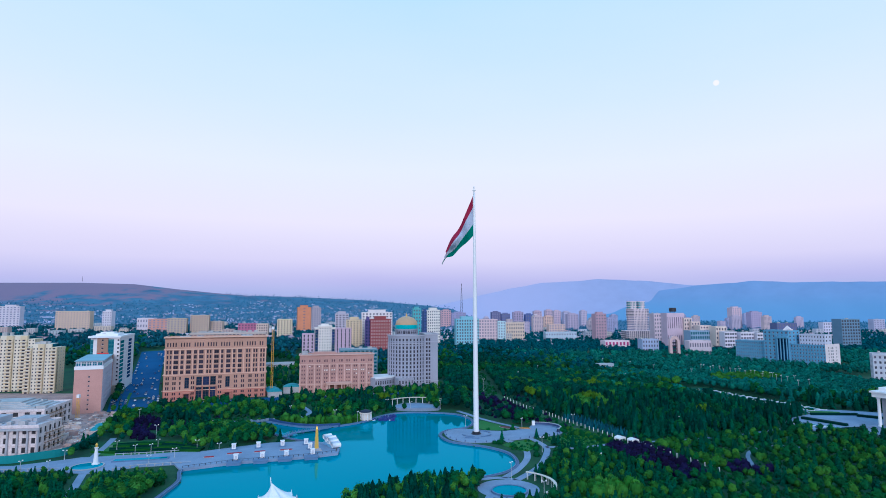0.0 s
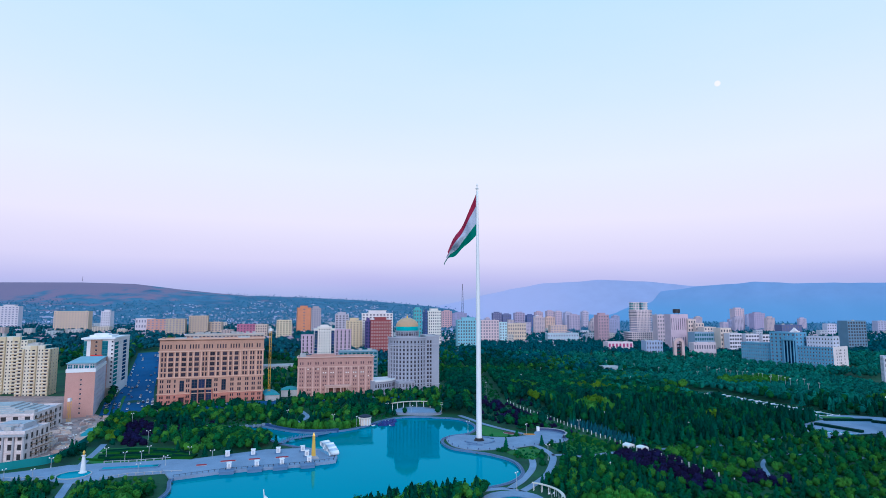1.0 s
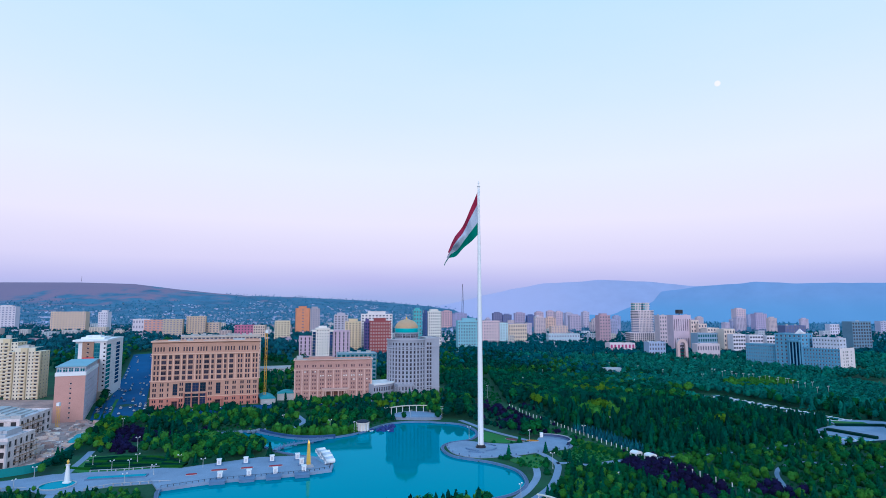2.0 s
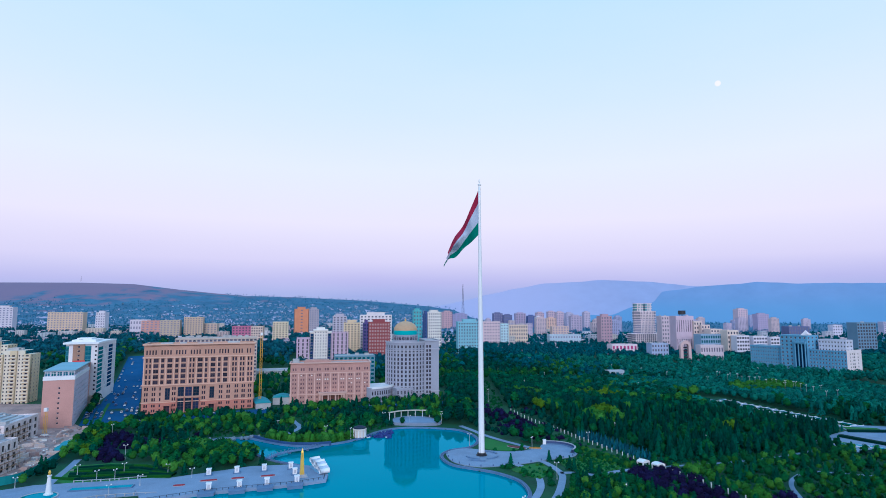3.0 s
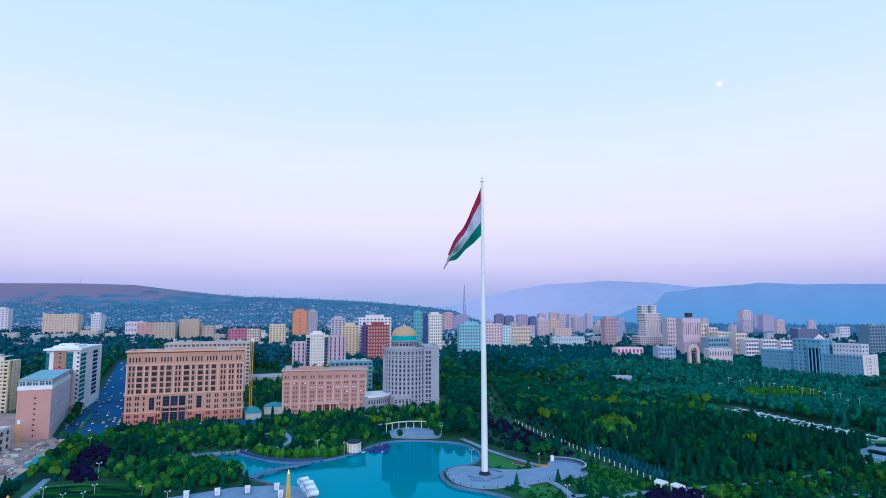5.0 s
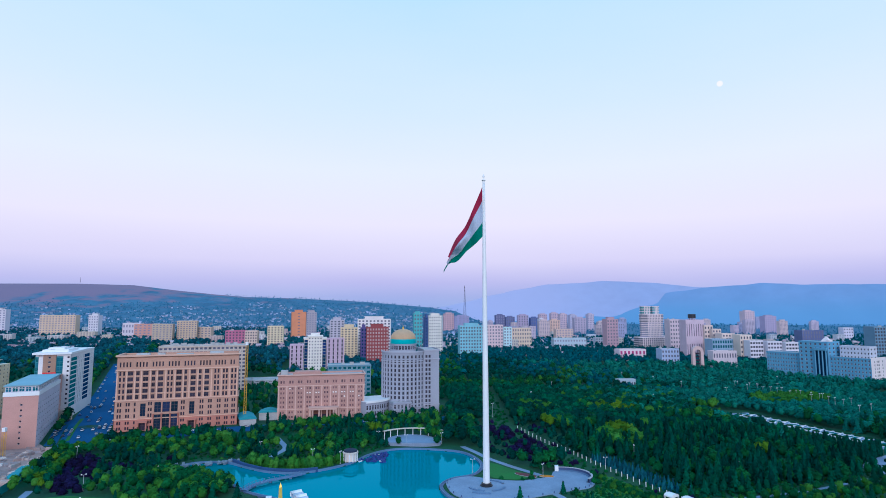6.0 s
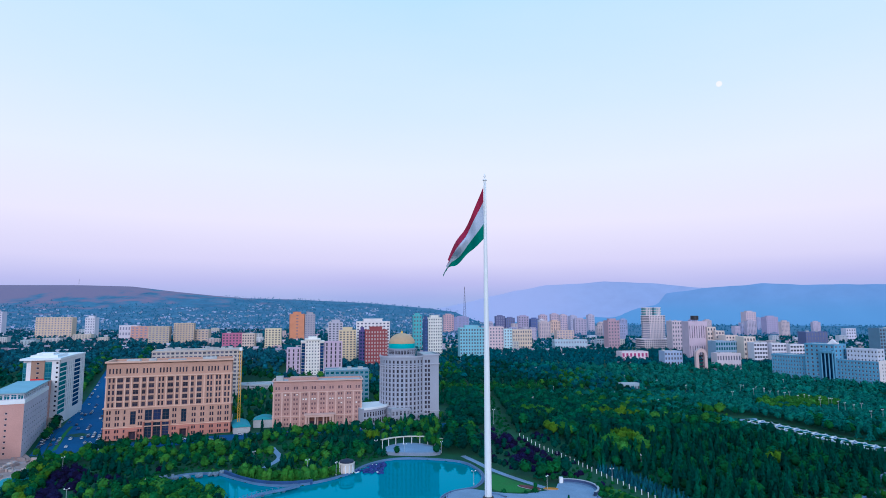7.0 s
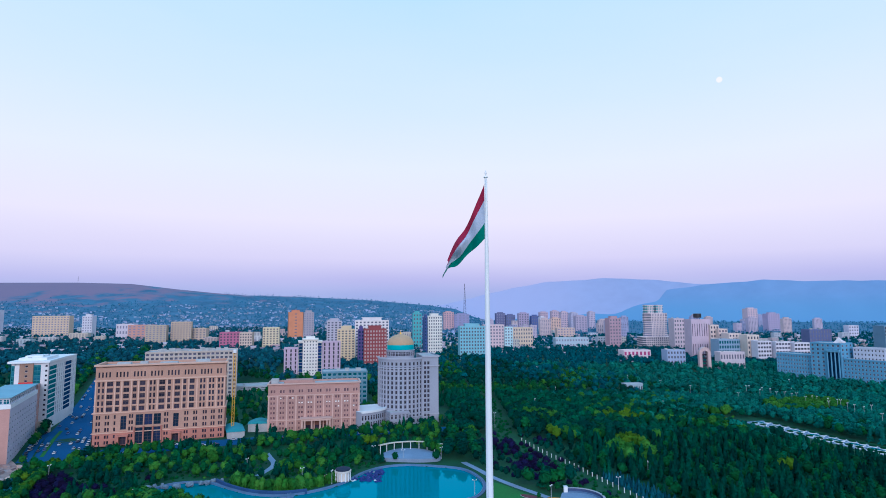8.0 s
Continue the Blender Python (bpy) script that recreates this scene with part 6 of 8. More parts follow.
def crown(kind, n, size, seed, detail):
    """Leaf mass of a tree 10 m high."""
    rng = np.random.RandomState(seed)
    if kind == "round":
        lobes = [(np.array([0, 0, 5.9]), 2.9)]
        for i in range(17):
            a, lift = math.tau * i / 8.5 + 0.7 * rng.rand(), rng.uniform(-0.5, 0.97)
            reach = 2.3 * math.sqrt(max(0.05, 1 - lift * lift)) * rng.uniform(0.75, 1.1)
            lobes.append((np.array([reach * math.cos(a), reach * math.sin(a), 5.9 + 2.7 * lift]), rng.uniform(0.8, 1.45)))
        lobes.append((np.array([0.3, 0.2, 8.4]), 1.3))
        pick = rng.randint(0, len(lobes), n)
        d = rng.randn(n, 3)
        d[:, 2] = np.where(d[:, 2] < -0.4, -0.6 * d[:, 2], d[:, 2])
        d /= np.linalg.norm(d, axis=1, keepdims=True)
        c = np.array([lobes[i][0] for i in pick])
        r = np.array([lobes[i][1] for i in pick])[:, None]
        P = c + d * r * (0.75 + 0.45 * rng.rand(n, 1))
        out = P - np.array([0, 0, 5.4])
        N = d * 0.8 + out / (np.linalg.norm(out, axis=1, keepdims=True) + 1e-9) * 0.8 + 0.38 * rng.randn(n, 3) + np.array([0, 0, 0.3])
        V, T = sprays(P, N, size, rng)
        cv, ct = core(*detail, 2.5, 2.9, 5.8, rng, 0.22)
    elif kind == "cone":
        h = rng.rand(n) ** 1.3
        a = rng.rand(n) * math.tau
        tier = 0.85 + 0.3 * ((h * 9) % 1.0)
        r = 2.5 * (1 - h) * (0.75 + 0.35 * rng.rand(n)) * (1.15 - 0.3 * (tier - 0.85)) + 0.1
        P = np.stack([r * np.cos(a), r * np.sin(a), 0.8 + 9.2 * h], 1)
        N = np.stack([np.cos(a), np.sin(a), 0.7 + 0 * a], 1) + 0.25 * rng.randn(n, 3)
        V, T = sprays(P, N, size, rng)
        cv, ct = core(*detail, 1.9, 4.2, 4.6, rng)
        cv[:, :2] *= np.clip((9.5 - cv[:, 2:3]) / 6.5, 0.05, 1.1)
    elif kind == "column":
        h = rng.rand(n)
        a = rng.rand(n) * math.tau
        r = 1.25 * np.sin(np.pi * np.clip(h * 0.85 + 0.12, 0, 1)) ** 0.6 * (0.8 + 0.3 * rng.rand(n))
        P = np.stack([r * np.cos(a), r * np.sin(a), 0.5 + 9.5 * h], 1)
        N = np.stack([np.cos(a), np.sin(a), 0.3 + 0 * a], 1) + 0.25 * rng.randn(n, 3)
        V, T = sprays(P, N, size, rng, 1.5)
        cv, ct = core(*detail, 1.0, 4.6, 5.0, rng)
    elif kind == "willow":
        a = rng.rand(n) * math.tau
        q = rng.rand(n)
        r = 0.8 + 3.2 * np.sqrt(q)
        top = 9.4 - 0.28 * r ** 2
        drop = rng.rand(n) ** 0.8 * np.where(r > 2.6, 5.5, 2.0)
        P = np.stack([r * np.cos(a), r * np.sin(a), np.maximum(top - drop, 0.8)], 1)
        N = np.stack([np.cos(a), np.sin(a), 0.25 + 0 * a], 1) + 0.25 * rng.randn(n, 3)
        V, T = sprays(P, N, size * 0.75, rng, 2.4)
        cv, ct = core(*detail, 3.0, 3.4, 5.4, rng)
    else:  # bush: broad, low, to the ground
        d = rng.randn(n, 3)
        d[:, 2] = np.abs(d[:, 2])
        d /= np.linalg.norm(d, axis=1, keepdims=True)
        P = d * np.array([4.2, 4.2, 5.6]) * (0.85 + 0.3 * rng.rand(n, 1)) + np.array([0, 0, 0.6])
        N = d + 0.5 * rng.randn(n, 3)
        V, T = sprays(P, N, size, rng)
        cv, ct = core(*detail, 3.7, 3.6, 2.0, rng)
    return np.concatenate([V, cv]), np.concatenate([T, ct + len(V)])


def trunk_shape(kind, seed):
    rng = random.Random(seed)
    s = Shape()
    top = 7.0 if kind in ("cone", "column") else 5.2
    s.turned(0, 0, [(0.30, -0.6), (0.22, 0.4), (0.17, top * 0.6), (0.06, top)], 6)
    if kind in ("round", "willow"):
        for i in range(4):
            a = math.tau * i / 4 + rng.random()
            z = rng.uniform(2.4, 4.0)
            s.bar((0, 0, z), (1.8 * math.cos(a), 1.8 * math.sin(a), z + 2.4), 0.09, sides=4)
    return s


SPECIES = {  # shape, leaf, label, category
    "broad": ("round", "leaf", "broad leafy green park tree", "tree"),
    "fresh": ("round", "leaf_light", "light green leafy park tree", "tree"),
    "shade": ("round", "leaf_dark", "dark green leafy park tree", "tree"),
    "spruce": ("cone", "leaf_needle", "dark green conical spruce", "conifer"),
    "cypress": ("column", "leaf_dark", "slim dark green columnar cypress", "conifer"),
    "willow": ("willow", "leaf_light", "light green weeping willow", "tree"),
    "golden": ("round", "leaf_yellow", "yellow-green leafy tree turning to autumn", "tree"),
    "plum": ("bush", "leaf_purple", "low dark purple-leaved plum tree", "tree"),
    "blue_spruce": ("cone", "leaf_blue_haze", "small bluish green spruce", "conifer"),
    "shrub": ("bush", "leaf", "low green rounded shrub", "shrub"),
    "shrub_light": ("bush", "leaf_light", "low yellowish green shrub", "shrub"),
}
PROTO, NEARLY, MIDDLE, FAR, DOT = {}, {}, {}, {}, {}
for i, (sp, (kind, leaf, label, cat)) in enumerate(SPECIES.items()):
    for var in range(3):
        v, t = crown(kind, 900, 0.82, 10 * i + var, (9, 6))
        PROTO[sp, var] = (array_mesh("crown", v, t, M[leaf]), trunk_shape(kind, i + var).mesh("trunk", [M["bark"]]))
        NEARLY[sp, var] = crown(kind, 165, 1.28, 10 * i + var + 100, (6, 4))
        MIDDLE[sp, var] = crown(kind, 120, 1.5, 10 * i + var + 150, (6, 4))
        FAR[sp, var] = crown(kind, 44, 2.2, 10 * i + var + 200, (5, 3))
        DOT[sp, var] = crown(kind, 6, 3.4, 10 * i + var + 300, (5, 3))


def plant(sp, x, y, size, seed):
    rng = random.Random(seed)
    kind, leaf, label, cat = SPECIES[sp]
    crown_me, trunk_me = PROTO[sp, rng.randrange(3)]
    sx = size / 10 * rng.uniform(0.9, 1.12)
    t = thing(cat if cat != "conifer" else ("spruce_tree" if kind == "cone" else "cypress_tree"), label, cat,
              pose(x, y, float(ground_z(x, y)) - 0.05, 0, 0, rng.uniform(0, 360)) @ Matrix.Diagonal((sx, sx, size / 10, 1)), "park trees")
    part("trunk", trunk_me, None, t)
    part("crown", crown_me, None, t)


def wood(name, trees, source, label, leaf_of=None):
    """Many trees too close together to count, joined by leaf colour."""
    by = {}
    for sp, var, x, y, size, a in trees:
        by.setdefault((sp, var), []).append((x, y, size, a))
    groups = {}
    for (sp, var), rows in by.items():
        V, T = source[sp, var]
        r = np.array(rows)
        z = ground_z(r[:, 0], r[:, 1])
        c, s = np.cos(r[:, 3]), np.sin(r[:, 3])
        k = r[:, 2] / 10
        X = (c[:, None] * V[:, 0] - s[:, None] * V[:, 1]) * k[:, None] + r[:, 0:1]
        Y = (s[:, None] * V[:, 0] + c[:, None] * V[:, 1]) * k[:, None] + r[:, 1:2]
        Z = V[:, 2] * k[:, None] + z[:, None] - 0.1
        verts = np.stack([X, Y, Z], 2).reshape(-1, 3)
        tris = (T[None] + (np.arange(len(rows)) * len(V))[:, None, None]).reshape(-1, 3)
        tone = np.repeat(np.random.RandomState(len(rows) + var).beta(2.2, 2.6, len(rows)), len(V))
        groups.setdefault(leaf_of or SPECIES[sp][1], []).append((verts, tris, tone))
    for leaf, chunks in groups.items():
        off, vs, ts, tones = 0, [], [], []
        for v, t, tone in chunks:
            vs.append(v)
            ts.append(t + off)
            tones.append(tone)
            off += len(v)
        ob = new(name, array_mesh(name, np.concatenate(vs), np.concatenate(ts), M[leaf], np.concatenate(tones)))
        tagged(ob, label, "woodland", kind="stuff")


BEDS = [(-229, -22), (-208, -16), (-184, -19), (-168, -40), (-160, -48), (-210, -54), (-222, -46)]
CLEAR_LINES = [(smooth_open(p), 4.5 if n not in ("pavement_wood", "pavement_glade") else 2.6) for n, p in PATHS.items()] + [(AVENUE, 18.0), (smooth_open(STREET), 9.5), ([(-290, 90), (-304, 118), (-324, 160)], 6.0), (smooth_open(PROM), 15.0)]
CLEAR_AREAS = [[(8 + 24 * math.cos(a / 4), -114 + 24 * math.sin(a / 4)) for a in range(25)], POND, PLAZA, TERRACE, BEDS, DOCK, AMPHI, SQUARE, SITE] + [smooth_closed(l, 5) for _, l in LAWNS]


FOOT.extend([(-174, 148, 14), (-168, 134, 10), (-165, 166, 12)])


def free(x, y):
    ok = np.ones(len(x), bool)
    for area in CLEAR_AREAS:
        ok &= ~inside(area, x, y)
    ok &= away(POND + POND[:1], x, y) > 6.5
    ok &= away(DOCK + DOCK[:1], x, y) > 2.5
    for line, gap in CLEAR_LINES:
        ok &= away(line, x, y) > gap
    for fx, fy, fr in FOOT:
        ok &= (x - fx) ** 2 + (y - fy) ** 2 > (fr * 0.92) ** 2
    return ok


def scatter(x0, x1, y0, y1, step, seed):
    rng = np.random.RandomState(seed)
    gx, gy = np.meshgrid(np.arange(x0, x1, step), np.arange(y0, y1, step))
    gx, gy = gx.ravel() + rng.uniform(-0.45, 0.45, gx.size) * step, gy.ravel() + rng.uniform(-0.45, 0.45, gy.size) * step
    k = free(gx, gy)
    return gx[k], gy[k], rng


PLUM_BEDS = [smooth_closed(p, 4) for p in ([(-249, 58), (-238, 66), (-224, 40), (-208, 4), (-203, -14), (-214, -15), (-226, 2), (-240, 30)], [(-220, 34), (-206, 38), (-196, 28), (-206, 20)], [(-198, 58), (-188, 62), (-186, 52), (-196, 48)], [(10, 132), (26, 128), (40, 100), (48, 74), (50, 54), (38, 46), (27, 50), (18, 80)],
             [(74, -46), (82, -30), (100, -28), (106, -52), (110, -80), (103, -104), (84, -92)], [(122, -80), (140, -76), (141, -90), (122, -98)])]
GOLD_SPOTS = [(118, 206, 9), (130, 208, 10), (139, 204, 7), (101, 124, 7), (106, 112, 6), (54, 136, 6), (165, 90, 3.5), (173, 57, 3.5), (-70, 118, 5), (214, 212, 4)]
FRESH_SPOTS = [(98, 84, 11), (90, 100, 9), (108, 100, 8), (300, 256, 26), (330, 270, 24), (60, 200, 16), (140, 240, 14), (220, 230, 12)]


def species_at(x, y, rng):
    for bed in PLUM_BEDS:
        if inside(bed, [x], [y])[0]:
            if x > 0 and y > 0 and rng.rand() < 0.3:
                return "shade", rng.uniform(4, 6)
            return "plum", rng.uniform(4.5, 6.5)
    for gx, gy, gr in GOLD_SPOTS:
        if (x - gx) ** 2 + (y - gy) ** 2 < gr * gr:
            return "golden", rng.uniform(9, 12)
    for gx, gy, gr in FRESH_SPOTS:
        if (x - gx) ** 2 + (y - gy) ** 2 < gr * gr and rng.rand() < 0.75:
            return "fresh", rng.uniform(9, 12)
    if x > 100 and abs(x - 111 - 0.30 * (-40 - y)) < 6.5 and -84 < y < -28:
        return "shrub_light", rng.uniform(5, 7)
    if x < -220 and 0 < y < 84 and abs(x + 234 + 0.33 * (y + 4)) < 7:
        return "golden" if rng.rand() < 0.3 else "broad", rng.uniform(6, 7.5)
    q = noise.noise(Vector((x * 0.021, y * 0.021, 3.0))) + 0.35 * noise.noise(Vector((x * 0.09, y * 0.09, 8.0)))
    r = rng.rand()
    if -150 < x < -84 and 22 < y < 50:
        return "willow", rng.uniform(5.5, 7.5)
    if x < -20:  # western grove
        if y < -85:
            if x > -70:
                return ("cypress", rng.uniform(6, 10)) if r < 0.45 else (("spruce", rng.uniform(6, 9)) if r < 0.75 else ("fresh", rng.uniform(5, 8)))
            if x > -172:
                return ("fresh", rng.uniform(6, 9)) if r < 0.5 else ("broad", rng.uniform(6, 9))
            return ("spruce", rng.uniform(5.5, 8.5)) if r < 0.5 else (("broad", rng.uniform(5, 8)) if r < 0.8 else ("fresh", rng.uniform(5, 7)))
        if q < -0.12:
            return ("spruce", rng.uniform(6, 9)) if r < 0.35 else (("shade", rng.uniform(6, 8.5)) if r < 0.8 else ("cypress", rng.uniform(6, 9)))
        return ("fresh", rng.uniform(6, 9)) if r < 0.42 else (("broad", rng.uniform(6, 9.5)) if r < 0.80 else (("shade", rng.uniform(6, 9)) if r < 0.88 else ("spruce", rng.uniform(6, 9))))
    if 36 < x < 62 and -136 < y < -122:
        return "willow", rng.uniform(8, 9.5)
    if y < 32 and x < 108 - 0.25 * (y + 40):
        if y > -60 and x < 84:
            return ("shrub", rng.uniform(2.5, 4.5)) if r < 0.45 else (("broad", rng.uniform(3.5, 6)) if r < 0.8 else ("spruce", rng.uniform(5, 8)))
        return ("fresh", rng.uniform(4, 7)) if r < 0.25 else (("broad", rng.uniform(4, 7)) if r < 0.7 else ("spruce", rng.uniform(5, 8)))
    if x > 104 and y < -18 + 0.25 * (x - 110):
        return ("fresh", rng.uniform(4, 7)) if r < 0.35 else (("broad", rng.uniform(5, 8)) if r < 0.75 else (("shrub_light", rng.uniform(3, 5)) if r < 0.85 else ("spruce", rng.uniform(6, 9))))
    if y < 130 and x > 60:  # conifer rows of the eastern park
        return ("cypress", rng.uniform(8, 12)) if r < 0.3 + 0.3 * (q > 0.1) else (("spruce", rng.uniform(7, 11)) if r < 0.75 else ("broad", rng.uniform(7, 10)))
    if 0 < x < 60 and 40 < y < 150:
        return (("plum", rng.uniform(3.5, 5)) if r < 0.35 else ("shade", rng.uniform(4.5, 8)))
    if x < 95 and y > 135:
        return ("shade" if r < 0.82 else "broad"), rng.uniform(8, 13)
    if x < 210 and y > 215:
        return ("shade" if r < 0.62 else ("broad" if r < 0.9 else "fresh")), rng.uniform(9, 14)
    if x > 200 and y > 140:
        return ("broad" if r < 0.6 else "shade"), rng.uniform(7, 11)
    if q > 0.18:
        return ("fresh", rng.uniform(9, 13)) if r < 0.6 else ("broad", rng.uniform(9, 14))
    return ("shade", rng.uniform(8, 13)) if r < 0.45 else (("broad", rng.uniform(8, 13)) if r < 0.8 else ("spruce", rng.uniform(9, 13)))


PROM_LINE = smooth_open(PROM)
near_rest = []
count = 0
gx, gy, rng = scatter(-300, 430, -170, 330, 5.5, 5)
# closer planting on the near shore, the western foreground and the garden east of the pond
for x0, x1, y0, y1, step, seed in ((-66, 8, -152, -98, 4.6, 6), (-262, -150, -150, -88, 5.2, 7), (16, 84, -150, -24, 4.8, 8)):
    ex, ey, _ = scatter(x0, x1, y0, y1, step, seed)
    gx, gy = np.concatenate([gx, ex]), np.concatenate([gy, ey])
for i, (x, y) in enumerate(zip(gx, gy)):
    u = (x + 21) / (y + 384)
    if abs(u) > 0.92:
        continue
    if 120 < y and x < -40 and y > 0.27 * (x + 262) + 112:
        if rng.rand() < 0.45:
            continue
    if x < -231 and -82 < y < -44:
        continue
    sp, size = species_at(x, y, rng)
    thin = 0.25 if (x < -20 and y > -85) else 0.08
    if rng.rand() < thin:
        continue
    if x < -150 and -86 < y < -60:
        continue
    if x < -150 and y < -85:
        size = min(size, 3.6 + max(0, -94 - y) * 0.16)
    east = x - float(np.interp(-y, [-134, -84, -42, 6, 78, 128], [30, 53, 67, 84, 112, 124]))
    if x > 0 and -1.8 < east < (16 if -14 < y < 54 else 1.8) and sp != "plum":
        continue
    if x > 0 and -17 < east <= -1.8 and y > -60 and sp != "plum":
        sp, size = ("shrub", rng.uniform(2.0, 3.2)) if sp != "spruce" else ("plum", rng.uniform(2.4, 3.4))
    if 150 < x < 320 and -10 < y < 225:
        gap = float(away(PROM_LINE, np.array([x]), np.array([y]))[0])
        if gap < 44 and x < float(np.interp(-y, [-213, -180, -149, -121, -94, -78, 0], [238, 247, 257, 266, 275, 280, 300])):
            size = min(size, 3.4 + 0.12 * max(0.0, gap - 14))
    nearest = (x < -40 and y < 96 and x > -262) or (-60 < x < 100 and y < 40)
    if nearest and count < 300 and (i % 3 == 0 or y < -80):
        plant(sp, x, y, size, i)
        count += 1
    else:
        near_rest.append((sp, rng.randint(3), x, y, size, rng.rand() * 6.28))
# shrubs at the edges of the lawns beside the square
for k in range(34):
    f = k / 33
    x, y = (58 + 24 * f, 22 - 48 * f) if k % 2 else (64 + 16 * f, -2 - 24 * f)
    plant(("shrub", "shrub_light", "shrub")[k % 3], x - 2 + 3 * rng.rand(), y + 4 * rng.rand() - 2, rng.uniform(3, 5), 900 + k)
# close planting along the near shore of the pond
for k in range(84):
    f = rng.rand()
    x = float(np.interp(f, [0, 0.3, 0.7, 1], [-64, -42, -18, -2])) + rng.uniform(-1, 1)
    y = float(np.interp(f, [0, 0.3, 0.7, 1], [-136, -117, -107, -100])) - 13 * rng.rand()
    sp = ("broad", "fresh", "cypress", "spruce", "broad", "fresh")[k % 6]
    near_rest.append((sp, rng.randint(3), x, y, rng.uniform(5.5, 8.5) if sp != "cypress" else rng.uniform(6, 8.5), rng.rand() * 6.28))
# street trees along the avenue and its side road
for k in range(90):
    y = 118 + 6.5 * k
    for off, start in ((-19.0, 118), (-24.5, 262), (20.5, 186), (26.0, 240), (-31.0, 262)):
        if y >= start and rng.rand() < 0.9 and not (off == -19.0 and y > 158):
            x = -281 - (y - 115) * 0.468 + off * 1.1 + rng.uniform(-1, 1)
            near_rest.append((("broad", "shade", "fresh")[rng.randint(3)], rng.randint(3), x, y, rng.uniform(5.5, 8) if off == -21.0 and y < 200 else rng.uniform(8, 12), rng.rand() * 6.28))
# bluish spruces in rows beside the alley
for row in range(4):
    for k in range(24):
        f = 0.40 + 0.27 * k / 23
        x = float(np.interp(f, [0, 0.25, 0.45, 0.65, 0.9, 1], [30, 53, 67, 84, 112, 124])) + 5 + 3.2 * row + rng.uniform(-0.5, 0.5)
        y = float(np.interp(f, [0, 0.25, 0.45, 0.65, 0.9, 1], [134, 84, 42, -6, -78, -128])) + rng.uniform(-1, 1)
        near_rest.append(("blue_spruce", rng.randint(3), x, y, rng.uniform(3.0, 4.6), rng.rand() * 6.28))
# yellowish young trees in a double row beside the garden path
for k in range(30):
    f = k / 29
    for off in (3.4, 6.4):
        near_rest.append((("golden", "fresh", "fresh", "broad")[rng.randint(4)], rng.randint(3), -235 - 36 * f + off + rng.uniform(-0.6, 0.6), -6 + 92 * f + rng.uniform(-0.8, 0.8), rng.uniform(4.5, 6.5), rng.rand() * 6.28))
# taller trees on the south bank of the inlet
bank = [(-188, 16), (-152, 13), (-139, 3), (-127, -10), (-140, -22), (-178, -6)]
for k in range(110):
    x, y = rng.uniform(-188, -127), rng.uniform(-22, 16)
    if inside(bank, [x], [y])[0]:
        near_rest.append((("broad", "fresh")[rng.randint(2)], rng.randint(3), x, y, rng.uniform(7.3, 9.2), rng.rand() * 6.28))
# close row of willows on the north shore
for k in range(54):
    f = k / 53
    x = float(np.interp(f, [0, 0.25, 0.5, 0.75, 1], [-140, -122, -104, -90, -80])) + rng.uniform(-1.5, 1.5)
    y = float(np.interp(f, [0, 0.25, 0.5, 0.75, 1], [44, 34, 32, 40, 54])) + rng.uniform(-1, 4)
    near_rest.append(("willow", rng.randint(3), x, y, rng.uniform(4.6, 6.4), rng.rand() * 6.28))
# cypresses along the edge of the eastern square
for k in range(14):
    near_rest.append(("cypress", rng.randint(3), 219 + 2.3 * k + rng.uniform(-0.5, 0.5), 52 + 0.7 * k + rng.uniform(-0.6, 0.6), rng.uniform(8.5, 11), rng.rand() * 6.28))
# taller trees along the park side of the street
for k in range(64):
    x = -256 + 3.6 * k + rng.uniform(-1, 1)
    y = float(np.interp(x, [p[0] for p in STREET], [p[1] for p in STREET])) - 12.5 - rng.uniform(0, 4)
    if -184 < x < -154:
        continue
    if x < -22 and away([(-62, 92), (-26, 92)], np.array([x]), np.array([y]))[0] > 24:
        near_rest.append((("broad", "shade", "fresh", "spruce")[rng.randint(4)], rng.randint(3), x, y, rng.uniform(8, 11), rng.rand() * 6.28))
# trees farther out, picked for leaf colours with haze painted in
haze_side = [(t[3] - 95 + 0.35 * (t[2] - 100)) / 190 > (k % 10) / 10 and t[0] in ("broad", "shade", "spruce", "cypress") for k, t in enumerate(near_rest)]
wood("park_woodland", [t for t, h in zip(near_rest, haze_side) if not h], NEARLY, "dense mixed park trees of many greens")
outer = [t for t, h in zip(near_rest, haze_side) if h]
wood("outer_park_woodland", [t for k, t in enumerate(outer) if t[2] + 0.5 * t[3] < 240 + 13 * (k % 10)], MIDDLE, "dense trees of the outer park, leaves tinted for haze", "leaf_mid_haze")
wood("eastern_park_woodland", [t for k, t in enumerate(outer) if t[2] + 0.5 * t[3] >= 240 + 13 * (k % 10)], MIDDLE, "dense trees beside the promenade, tinted blue-green for haze", "leaf_east_haze")

